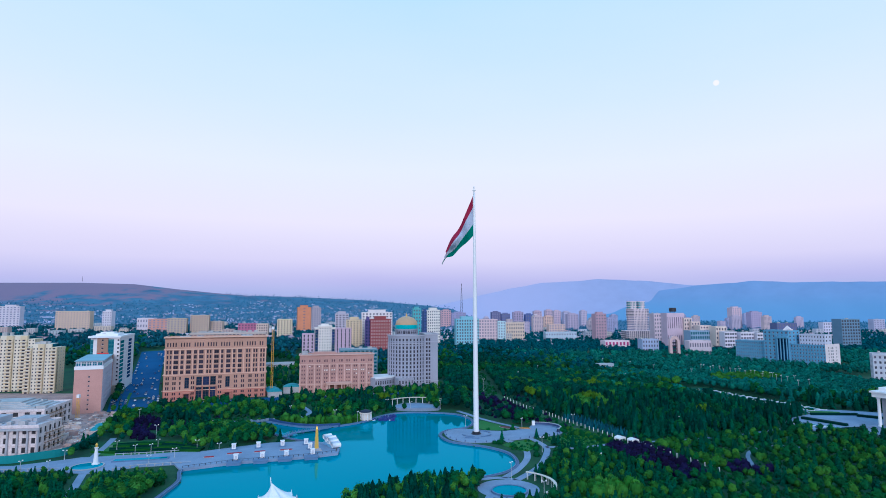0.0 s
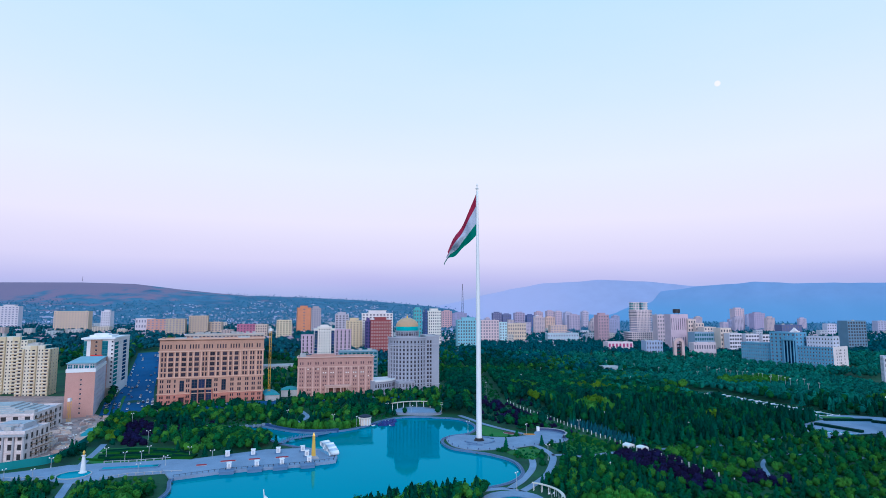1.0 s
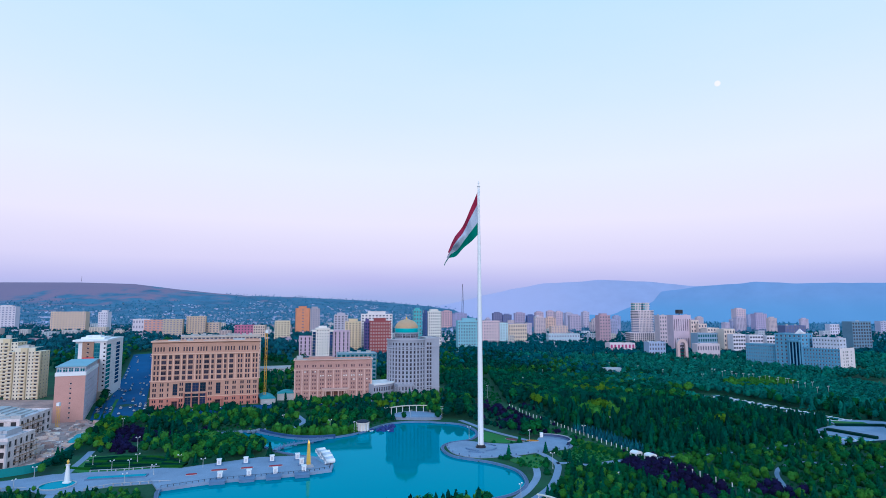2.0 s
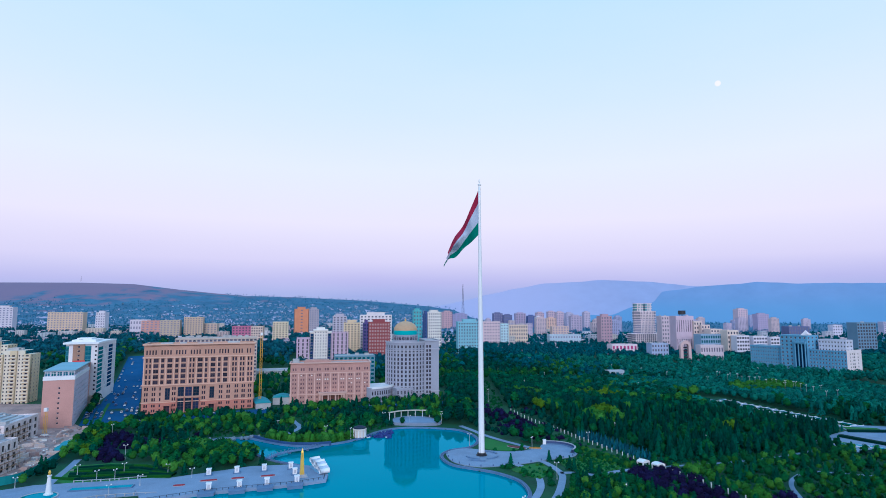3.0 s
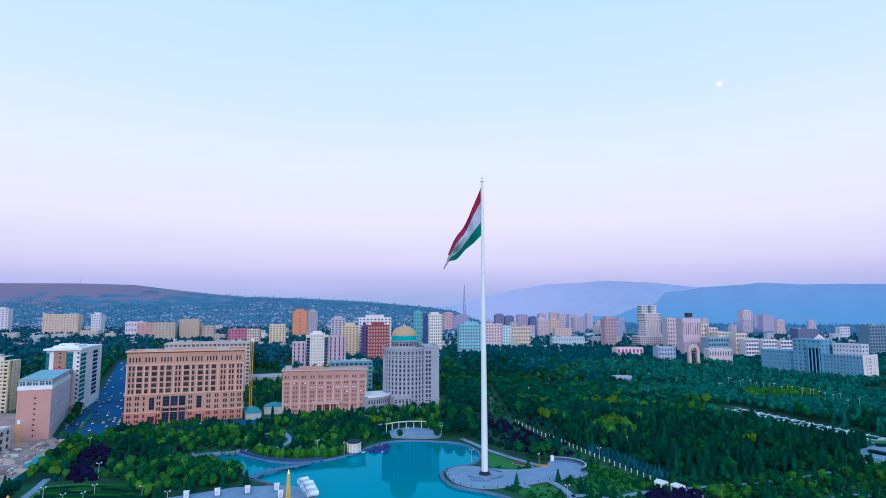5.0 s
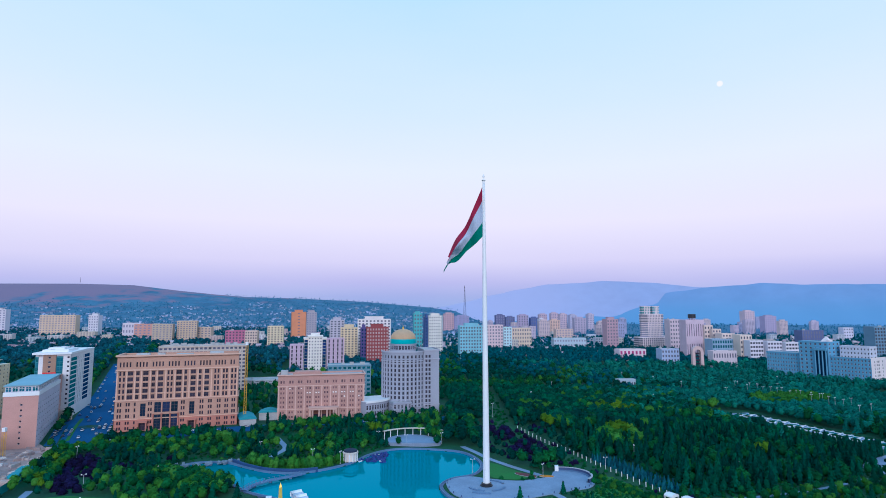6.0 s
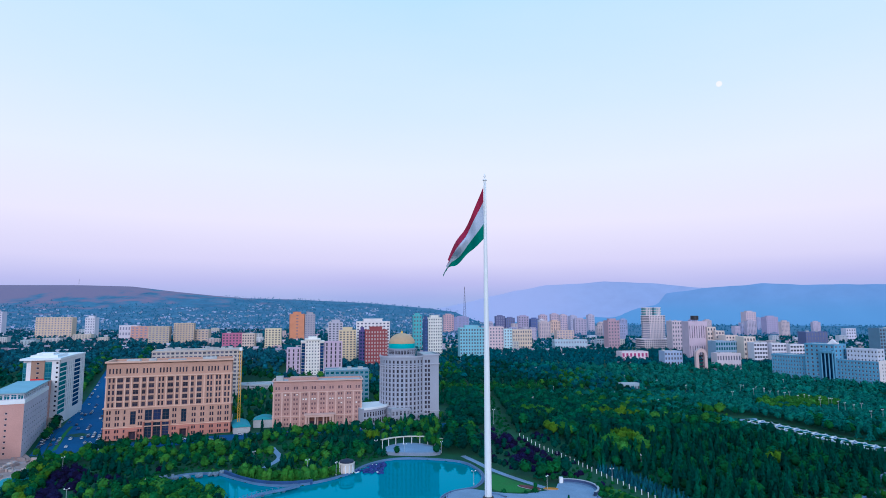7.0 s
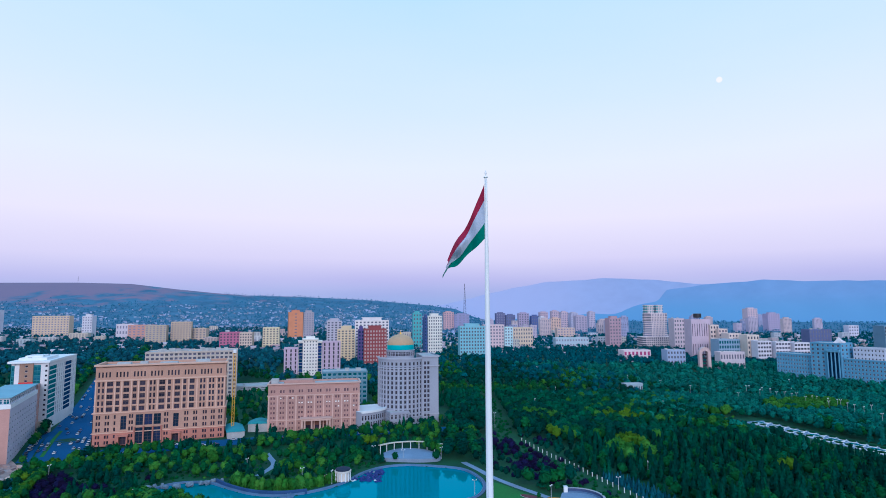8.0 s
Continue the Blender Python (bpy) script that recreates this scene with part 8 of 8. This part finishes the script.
def tent(x, y, yaw):
    t = thing("white_tent", "open white pavilion tent with arched roof and stout legs", "tent", pose(x, y, 0.1, 0, 0, yaw) @ Matrix.Scale(0.8, 4), "white tents")
    c = Shape()
    n = 8
    rim = [(3.4 * math.cos(math.pi * i / n), 3.0 + 1.3 * math.sin(math.pi * i / n)) for i in range(n + 1)]
    for (ax, az), (bx, bz) in zip(rim[:-1], rim[1:]):
        c.face([(ax, -2.8, az), (ax, 2.8, az), (bx, 2.8, bz), (bx, -2.8, bz)])
        for y0, flip in ((-2.8, 1), (2.8, -1)):
            c.face([(ax, y0, 2.5), (ax, y0, az), (bx, y0, bz), (bx, y0, 2.5)][::flip])
    for x0 in (-3.4, 3.4):
        c.face([(x0, -2.8, 2.5), (x0, 2.8, 2.5), (x0, 2.8, 3.0), (x0, -2.8, 3.0)])
    part("cover", c, [M["white"]], t)
    for lx in (-3.0, 3.0):
        for ly in (-2.4, 2.4):
            c = Shape()
            c.box(lx - 0.35, ly - 0.35, 0, lx + 0.35, ly + 0.35, 2.55)
            part("leg", c, [M["white"]], t)


tent(87, -22.5, 30)
tent(93, -28.5, 20)


def moored_boats():
    """Small boats tied by the pavilion."""
    rng = random.Random(4)
    for i in range(70):
        x, y = -68 + rng.uniform(-10, 10), 60 + rng.uniform(-10, 13)
        if not inside(POND, [x], [y])[0]:
            continue
        t = thing("pedal_boat", "small blue and white pedal boat on the pond", "boat", pose(x, y, -0.75, 0, 0, rng.uniform(0, 360)), "moored pedal boats")
        s = Shape()
        for sx in (-0.75, 0.35):
            s.box(sx, -1.6, 0, sx + 0.4, 1.6, 0.5)
        s.box(-0.75, -0.9, 0.5, 0.75, 0.9, 0.62)
        part("hull", s, [paint(0.03, 0.05, 0.22) if i % 9 else M["white"]], t)
        s = Shape()
        s.box(-0.6, 0.2, 0.62, 0.6, 0.8, 1.3)
        part("seat", s, [paint(0.04, 0.06, 0.24)], t)


moored_boats()


def south_garden():
    f = thing("round_fountain", "round fountain basin with blue water", "fountain", pose(8, -119, 0.2))
    c = Shape()
    c.turned(0, 0, [(8.2, -0.5), (8.2, 0.7), (7.5, 0.7), (7.5, 0.3)], 32)
    part("rim", c, [M["kerb"]], f)
    c = Shape()
    c.turned(0, 0, [(7.5, 0.45), (0.01, 0.46)], 32)
    part("pool", c, [M["water"]], f)
    p = thing("curved_pergola", "curved cream pergola beside the fountain", "pergola", pose(9, -117, 0))
    c = Shape()
    c.turned(0, 0, [(19.0, 3.2), (20.4, 3.2), (20.4, 3.5), (19.0, 3.5), (19.0, 3.2)], 26, 0, math.radians(-50), math.radians(62))
    part("roof_beam", c, [paint(0.66, 0.60, 0.52)], p)
    for i in range(10):
        a = math.radians(-48 + 108 * i / 9)
        for r in (19.2, 20.2):
            c = Shape()
            c.turned(r * math.cos(a), r * math.sin(a), [(0.14, -0.3), (0.12, 3.25)], 6)
            part("post", c, [M["white"]], p)


south_garden()


def parterre():
    """Long curved clipped hedges of the western garden on its lawn."""
    g = Shape()
    g.prism(BEDS if signed_area(BEDS) > 0 else BEDS[::-1], -0.4, 0.12)
    setting("lawn_garden", g, M["lawn"], "mown lawn of the hedge garden", "lawn")
    xs = np.linspace(-224, -162, 28)
    upper = np.interp(xs, [-224, -206, -185, -162], [-27, -20, -21, -37])
    lower = np.interp(xs, [-224, -208, -185, -162], [-47, -51, -47, -43])
    walk_line = smooth_open(PATHS["pavement_garden"])
    rng = np.random.RandomState(41)
    for row in range(6):
        f = (row + 0.4) / 6
        ys = upper * (1 - f) + lower * f
        for a in range(0, 27, 7):
            pts = [(x, y) for x, y in zip(xs[a:a + 8], ys[a:a + 8]) if away(walk_line, np.array([x]), np.array([y]))[0] > 4]
            if len(pts) < 3:
                continue
            cx, cy = np.mean(pts, axis=0)
            t = thing("clipped_hedge", "long low clipped hedge row of the garden", "hedge", pose(cx, cy, 0.12), "garden hedges")
            s = Shape()
            for x, y in pts:
                k = 0.12 * rng.randn()
                s.v += [(x - cx, y - cy + o * (1 + k), z) for o, z in ((-0.85, -0.2), (-0.75, 0.8 + k), (-0.2, 1.0 + k), (0.5, 0.95), (0.85, -0.2))]
            s.f = [(5 * i + j, 5 * i + 5 + j, 5 * i + 6 + j, 5 * i + 1 + j) for i in range(len(pts) - 1) for j in range(4)]
            s.m = [0] * len(s.f)
            part("leaves", s, [(M["leaf_dark"], M["leaf"], M["leaf_light"])[(row + a) % 3]], t)


parterre()


def teal_canopies():
    for x, y, yaw, w, d, h in ((-172, 139, 24, 13, 27, 6.0), (-163, 160, 12, 16, 14, 7.5)):
        t = thing("teal_canopy", "low building with a curved teal metal roof", "canopy", pose(x, y, 3.9, 0, 0, yaw), "teal canopies")
        c = Shape()
        c.box(-w / 2 + 0.6, 0.6, 0, w / 2 - 0.6, d - 0.6, h - 1.2)
        part("wall", c, [M["concrete"]], t)
        c = Shape()
        n = 8
        pts = [(-w / 2 + w * i / n, h - 1.4 + 2.2 * math.sin(math.pi * i / n)) for i in range(n + 1)]
        c.v = [(x0, y0, z0) for y0 in (0, d) for x0, z0 in pts]
        c.f = [(i, i + 1, n + 2 + i, n + 1 + i) for i in range(n)] + [tuple(range(n + 1))[::-1], tuple(range(n + 1, 2 * n + 2))]
        c.m = [0] * len(c.f)
        part("roof", c, [paint(0.05, 0.30, 0.36)], t)


teal_canopies()


def square_furniture():
    """Kerbed beds, hedges and long pools on the eastern promenade and square."""
    line = smooth_open(PROM, 4)
    for k in range(1, len(line) - 2):
        (x, y), (x1, y1) = line[k], line[k + 1]
        yaw = math.degrees(math.atan2(y1 - y, x1 - x)) + 90
        for side in (-6.3, 6.3):
            t = thing("flower_bed", "white-kerbed green bed of the promenade", "flower bed",
                      pose(x + side * math.cos(radians(yaw)), y + side * math.sin(radians(yaw)), 0.2, 0, 0, yaw), "promenade beds")
            s = Shape()
            ring = [(2.6 * math.cos(a), 3.1 * math.sin(a)) for a in (0.4, 1.2, 1.94, 2.74, 3.54, 4.34, 5.08, 5.88)]
            s.prism(ring, 0, 0.5)
            part("kerb", s, [M["white"]], t)
            s = Shape()
            s.prism([(0.78 * a, 0.8 * b) for a, b in ring], 0.5, 1.2)
            part("leaves", s, [M["leaf"]], t)
        if k % 2:
            t = thing("long_pool", "long pale stone fountain pool", "fountain", pose(x, y, 0.2, 0, 0, yaw), "promenade pools")
            s = Shape()
            s.box(-2.4, -5.2, 0, 2.4, 5.2, 0.6)
            part("rim", s, [M["white"]], t)
            s = Shape()
            s.face([(-2.0, -4.8, 0.62), (2.0, -4.8, 0.62), (2.0, 4.8, 0.62), (-2.0, 4.8, 0.62)])
            part("pool", s, [M["water"]], t)
    for x, y, w, d, yaw, leaf in ((250, 35, 31, 4, -63, "leaf_dark"), (242, 5, 36, 7, 12, "leaf_dark"), (276, 73, 22, 11, -15, "lawn"), (276, 63, 34, 3, -4, "leaf_dark"), (296, 51, 18, 4, -45, "leaf_dark"), (232, 30, 14, 5, -50, "lawn")):
        t = thing("hedge_bed", "long clipped dark green hedge bed on the square", "hedge", pose(x, y, 0.28, 0, 0, yaw), "square hedges")
        s = Shape()
        s.prism([(w / 2 * a, d / 2 * b) for a, b in ((-1, -0.7), (-0.94, -1), (0.94, -1), (1, -0.7), (1, 0.7), (0.94, 1), (-0.94, 1), (-1, 0.7))], 0, 0.25 if leaf == "lawn" else 1.5)
        part("leaves", s, [M[leaf]], t)
    for k in range(4):
        t = thing("long_pool", "long pale stone fountain pool", "fountain", pose(229 + 7 * k, 27 - 5.5 * k, 0.28, 0, 0, 30), "square pools")
        s = Shape()
        s.box(-2.2, -4.6, 0, 2.2, 4.6, 0.6)
        part("rim", s, [M["white"]], t)
        s = Shape()
        s.face([(-1.8, -4.2, 0.62), (1.8, -4.2, 0.62), (1.8, 4.2, 0.62), (-1.8, 4.2, 0.62)])
        part("pool", s, [M["water"]], t)


square_furniture()


# ---- building site ----
def shell_house(x, y, yaw, w, d, h, floors, bays, name_label):
    t = thing("unfinished_building", name_label, "building", pose(x, y, 0.2, 0, 0, yaw), "building site shells")
    block(t, w, d, h, floors, bays, material("raw_plaster", (0.74, 0.64, 0.64), 0.9, 0.15, 0.3, 1.0), win=(0.45, 0.62), glass_mat=M["dark_metal"], frame=M["concrete"], roof=material("raw_screed", (0.62, 0.56, 0.58), 0.95, 0.2, 0.35, 1.0, second=(0.40, 0.36, 0.40)), ends=True)
    return t


FOOT.extend([(-290, -40, 40), (-334, 30, 50)])
a = shell_house(-283, -54, 6, 64, 24, 15.5, 3, 13, "unfinished pale stone building with open windows")
for i in range(13):
    c = Shape()
    c.turned(-32 + 64 * i / 12, -0.5, [(0.7, 0), (0.55, 12.5), (0.8, 13.5)], 8)
    part("column", c, [M["stone"]], a)
c = Shape()
c.box(-33, -1.6, 13.5, 33, 0, 14.6, 0, True)
part("cornice", c, [M["stone"]], a)
b = shell_house(-334, 6, 12, 84, 44, 13.5, 3, 12, "unfinished grey concrete building with layered roof")
for k in range(5):
    c = Shape()
    c.box(-34 + 6 * k, 6 + 3 * k, 13.4 + 0.8 * k, 36 - 4 * k, 38, 14.2 + 0.8 * k)
    part("roof_step", c, [M["concrete"]], b)
rng = random.Random(9)
for k in range(16):
    c = Shape()
    x0 = rng.uniform(-38, 34)
    y0 = rng.uniform(2, 36)
    c.box(x0, y0, 13.5, x0 + rng.uniform(1, 8), y0 + rng.uniform(0.5, 5), 14 + rng.uniform(1, 4.5))
    part("parapet_stub", c, [M["concrete"]], b)


rng = random.Random(17)
for k in range(22):
    c = Shape()
    x0, y0 = rng.uniform(-31, 26), rng.uniform(1, 19)
    hh = rng.uniform(0.6, 3.4)
    c.box(x0, y0, 15.3, x0 + rng.uniform(0.6, 6), y0 + rng.uniform(0.5, 4), 15.5 + hh)
    part("parapet_stub", c, [M["concrete"] if k % 3 else M["stone"]], a)
for k in range(3):
    c = Shape()
    c.box(-30 + 21 * k, 9, 15.4, -16 + 21 * k, 22, 18.6 + 0.7 * (k % 2))
    part("stair_room", c, [M["stone"]], a)


def scaffold(x, y, yaw, w, h):
    t = thing("scaffold", "timber and steel scaffold against the new wall", "scaffold", pose(x, y, 0.2, 0, 0, yaw), "site scaffolds")
    for i in range(int(w // 3) + 1):
        for oy in (0, 1.3):
            c = Shape()
            c.bar((3 * i, oy, 0), (3 * i, oy, h), 0.07, sides=4)
            part("upright", c, [M["bark"]], t)
    for k in range(1, int(h // 2.6) + 1):
        c = Shape()
        c.box(-0.3, 0, 2.6 * k, w + 0.3, 1.3, 2.6 * k + 0.1, 0, True)
        part("platform", c, [paint(0.34, 0.22, 0.13)], t)


scaffold(-251, -44, 96, 20, 13)
scaffold(-292, 15, 102, 30, 12)


def crane(x, y, z, h, jib, yaw):
    t = thing("tower_crane", "yellow lattice tower crane", "crane", pose(x, y, z, 0, 0, yaw), "tower cranes")
    yel = paint(0.75, 0.42, 0.06)
    c = Shape()
    for sx in (-0.8, 0.8):
        for sy in (-0.8, 0.8):
            c.bar((sx, sy, 0), (sx, sy, h), 0.14, sides=4)
    for k in range(int(h // 2)):
        s = 0.8 if k % 2 else -0.8
        c.bar((-s, -0.8, 2 * k), (s, -0.8, 2 * k + 2), 0.1, sides=4)
        c.bar((0.8, -s, 2 * k), (0.8, s, 2 * k + 2), 0.1, sides=4)
    part("mast", c, [yel], t)
    c = Shape()
    c.box(-1, -1, h, 1, 1, h + 2.4)
    part("cab", c, [M["white"]], t)
    if jib:
        c = Shape()
        for o in (-0.6, 0.6):
            c.bar((-jib * 0.3, o, h + 2), (jib, o, h + 2), 0.12, sides=4)
        c.bar((-jib * 0.3, 0, h + 3.4), (jib, 0, h + 3.0), 0.12, sides=4)
        for k in range(int(jib * 1.3 // 2)):
            c.bar((-jib * 0.3 + 2 * k, -0.6, h + 2), (-jib * 0.3 + 2 * k + 1, 0, h + 3.3), 0.08, sides=4)
        part("jib", c, [yel], t)


crane(-179.0, 151, 3.8, 60, 0, 10)
crane(-300, 62, 0.2, 15, 0, 0)

FENCE = [(-300, -70), (-258, -71), (-243, -62), (-234, -48), (-243, -10), (-256, 30), (-268, 62)]
s = Shape()
pts = smooth_open(FENCE, 6)
for (x0, y0), (x1, y1) in zip(pts[:-1], pts[1:]):
    s.face([(x0, y0, 0), (x1, y1, 0), (x1, y1, 4.2), (x0, y0, 4.2)])
    s.face([(x1 + 0.1, y1, 0), (x0 + 0.1, y0, 0), (x0 + 0.1, y0, 4.2), (x1 + 0.1, y1, 4.2)])
fence = thing("site_fence", "teal sheet fence round the building site", "fence", pose(0, 0, 0.2))
part("sheet", s, [paint(0.03, 0.24, 0.26)], fence)


M["boulder"] = material("boulder", (0.20, 0.25, 0.32), 0.9, 0.6, 0.35, 3.0)


def rocks():
    """Grey grotto stones at the head of the inlet."""
    rng = random.Random(14)
    for i in range(13):
        f = i / 12
        x, y = -181 + 34 * f + rng.uniform(-2, 2), 36 + 14 * f + rng.uniform(-2.5, 2.5)
        t = thing("boulder", "grey boulder at the head of the inlet", "boulder", pose(x, y, -0.4, 0, 0, rng.uniform(0, 360)), "grotto boulders")
        v, tr = core(8, 6, rng.uniform(1.0, 2.2), rng.uniform(0.9, 1.9), 0.8, np.random.RandomState(i), 0.3)
        s = Shape()
        s.v, s.f = [tuple(p) for p in v], [tuple(int(k) for k in q) for q in tr]
        s.m = [0] * len(s.f)
        part("stone_mass", s, [M["boulder"]], t)


rocks()


def footbridge():
    """Low curved footbridge over the mouth of the inlet."""
    t = thing("footbridge", "low dark blue footbridge with a row of railing posts", "bridge", pose(0, 0, 0))
    line = smooth_open([(-100, 22), (-106, 16), (-115, 9), (-121, 1), (-123, -9)], 4)
    part("deck", ribbon(line, 3.0, 0.75, Shape(), thick=0.45), [M["kerb"]], t)
    for side in (-1.4, 1.4):
        for (x0, y0), (x1, y1) in zip(line[:-1], line[1:]):
            d = math.hypot(x1 - x0, y1 - y0)
            ox, oy = -(y1 - y0) / d * side, (x1 - x0) / d * side
            c = Shape()
            c.box(x0 + ox - 0.14, y0 + oy - 0.14, 0.7, x0 + ox + 0.14, y0 + oy + 0.14, 2.0)
            part("post", c, [M["kerb"]], t)
            c = Shape()
            c.bar((x0 + ox, y0 + oy, 1.8), (x1 + ox, y1 + oy, 1.8), 0.07, sides=4)
            part("rail", c, [M["kerb"]], t)
    for x, y in line[4:-3:4]:
        c = Shape()
        c.box(x - 0.7, y - 0.7, -2.8, x + 0.7, y + 0.7, 0.4)
        part("pier_block", c, [M["kerb"]], t)


footbridge()


def rubble():
    """Spoil heaps, planks and blocks on the building site."""
    rng = np.random.RandomState(3)
    s = Shape()
    for i in range(260):
        x, y = rng.uniform(-300, -244), rng.uniform(-55, 84)
        if not inside(SITE, [x], [y])[0] or (x < -250 and y < -28):
            continue
        a, b, h, r = rng.uniform(0.4, 3.2), rng.uniform(0.4, 2.0), rng.uniform(0.2, 1.1), rng.rand() * 3.1
        c, sn = math.cos(r), math.sin(r)
        n = len(s.v)
        for z, k in ((0.1, 1.0), (0.2 + h, 0.7)):
            s.v += [(x + c * px * k - sn * py * k, y + sn * px * k + c * py * k, z) for px, py in ((-a, -b), (a, -b), (a, b), (-a, b))]
        s.f += [(n, n + 1, n + 5, n + 4), (n + 1, n + 2, n + 6, n + 5), (n + 2, n + 3, n + 7, n + 6), (n + 3, n, n + 4, n + 7), (n + 4, n + 5, n + 6, n + 7)]
        s.m += [0] * 5
    for i in range(90):
        x, y = rng.uniform(-296, -246), rng.uniform(-50, 80)
        if not inside(SITE, [x], [y])[0] or (x < -250 and y < -28):
            continue
        r, length, thick, h = (0.1 if rng.rand() < 0.5 else 1.67) + 0.2 * rng.randn(), rng.uniform(3, 11), rng.uniform(0.15, 0.5), rng.uniform(0.5, 2.6)
        c, sn = math.cos(r), math.sin(r)
        n = len(s.v)
        for z in (0.1, 0.2 + h):
            s.v += [(x + c * px - sn * py, y + sn * px + c * py, z) for px, py in ((-length / 2, -thick), (length / 2, -thick), (length / 2, thick), (-length / 2, thick))]
        s.f += [(n, n + 1, n + 5, n + 4), (n + 1, n + 2, n + 6, n + 5), (n + 2, n + 3, n + 7, n + 6), (n + 3, n, n + 4, n + 7), (n + 4, n + 5, n + 6, n + 7)]
        s.m += [0] * 5
    ob = new("site_rubble", s.mesh("site_rubble", [material("rubble", (0.50, 0.34, 0.29), 0.95, 0.3, 0.3, 2.0, second=(0.42, 0.38, 0.40), island=0.5)]))
    tagged(ob, "brown spoil and grey rubble on the building site", "rubble", kind="stuff")
    t = thing("tarpaulin", "teal tarpaulin sheet over stores", "tarpaulin", pose(-259, 26, 0.2, 0, 0, 110))
    c = Shape()
    n = 6
    for i in range(n + 1):
        for j in range(n + 1):
            px, py = -13 + 26 * i / n, -7 + 14 * j / n
            edge = min(i, n - i, j, n - j)
            c.v.append((px, py, 0.05 + (1.4 + 0.4 * math.sin(i * 2.1 + j)) * min(edge, 1)))
    c.f = [(i * (n + 1) + j, (i + 1) * (n + 1) + j, (i + 1) * (n + 1) + j + 1, i * (n + 1) + j + 1) for i in range(n) for j in range(n)]
    c.m = [0] * len(c.f)
    part("sheet", c, [paint(0.06, 0.30, 0.34)], t)


rubble()


# ---- cars ----
CAR_PAINT = [paint(0.75, 0.75, 0.78, 0.3), paint(0.05, 0.06, 0.10, 0.3), paint(0.40, 0.42, 0.46, 0.3), paint(0.10, 0.16, 0.36, 0.3)]


def car_bodies():
    body = Shape()
    prof = [(-2.2, 0.35), (-2.2, 0.85), (-1.3, 0.95), (1.1, 0.98), (2.15, 0.8), (2.2, 0.35)]
    k = len(prof)
    body.v = [(x, -0.88, z) for x, z in prof] + [(x, 0.88, z) for x, z in prof]
    body.f = [(i, (i + 1) % k, k + (i + 1) % k, k + i)[::-1] for i in range(k)] + [tuple(range(k))[::-1], tuple(range(k, 2 * k))]
    body.m = [0] * len(body.f)
    cab = Shape()
    cab.v = [(-1.6, -0.8, 0.94), (0.95, -0.8, 0.94), (0.4, -0.65, 1.48), (-1.1, -0.65, 1.48), (-1.6, 0.8, 0.94), (0.95, 0.8, 0.94), (0.4, 0.65, 1.48), (-1.1, 0.65, 1.48)]
    cab.f = [(0, 1, 2, 3), (5, 4, 7, 6), (1, 5, 6, 2), (4, 0, 3, 7), (3, 2, 6, 7)]
    cab.m = [0, 0, 0, 0, 1]
    wheel = Shape()
    n = 10
    wheel.v = [(0.33 * math.cos(math.tau * i / n), y, 0.33 * math.sin(math.tau * i / n)) for y in (-0.12, 0.12) for i in range(n)]
    wheel.f = [(i, (i + 1) % n, n + (i + 1) % n, n + i) for i in range(n)] + [tuple(range(n))[::-1], tuple(range(n, 2 * n))]
    wheel.m = [0] * len(wheel.f)
    return body, cab, wheel


bshape, cshape, wshape = car_bodies()
CARS = []
for colour, label in zip(CAR_PAINT, ("white", "black", "silver grey", "dark blue")):
    CARS.append((bshape.mesh("body", [colour]), cshape.mesh("cabin", [M["glass"], colour]), label))
wheel_me = wshape.mesh("wheel", [M["dark_metal"]])


def car(x, y, yaw, k, lift=0.2):
    b, cb, label = CARS[k]
    t = thing("car", label + " saloon car on the street", "car", pose(x, y, float(ground_z(x, y)) + lift, 0, 0, yaw), "cars")
    part("body", b, None, t)
    part("cabin", cb, None, t)
    for wx in (-1.35, 1.35) if y < 190 else ():
        for wy in (-0.8, 0.8):
            part("wheel", wheel_me, None, t, m=Matrix.Translation((wx, wy, 0.33)))


rng = random.Random(21)
for k in range(72):
    f = rng.random() ** 1.5
    lane = rng.choice((-14, -10.5, -7, -3.5, 3.5, 7, 10.5, 14.5))
    y = 108 + f * 330
    x = -278 - (y - 108) * 0.468
    d = math.atan2(1, -0.468)
    car(x + lane * math.sin(d), y - lane * math.cos(d), math.degrees(d), rng.choice((0, 0, 0, 0, 1, 2, 3)))
for k in range(11):
    y = 96 + k * 6
    car(-293 - (y - 96) * 0.48 + rng.uniform(-2, 2), y, 110 + rng.uniform(-12, 12), rng.choice((0, 1, 2, 2)), 0.26)
for k in range(26):
    x = -262 + k * 9 + rng.uniform(-2, 2)
    y = float(np.interp(x, [p[0] for p in STREET], [p[1] for p in STREET])) + rng.choice((-4, 3.5))
    car(x, y, 15, rng.choice((0, 0, 1, 2)), 0.3)
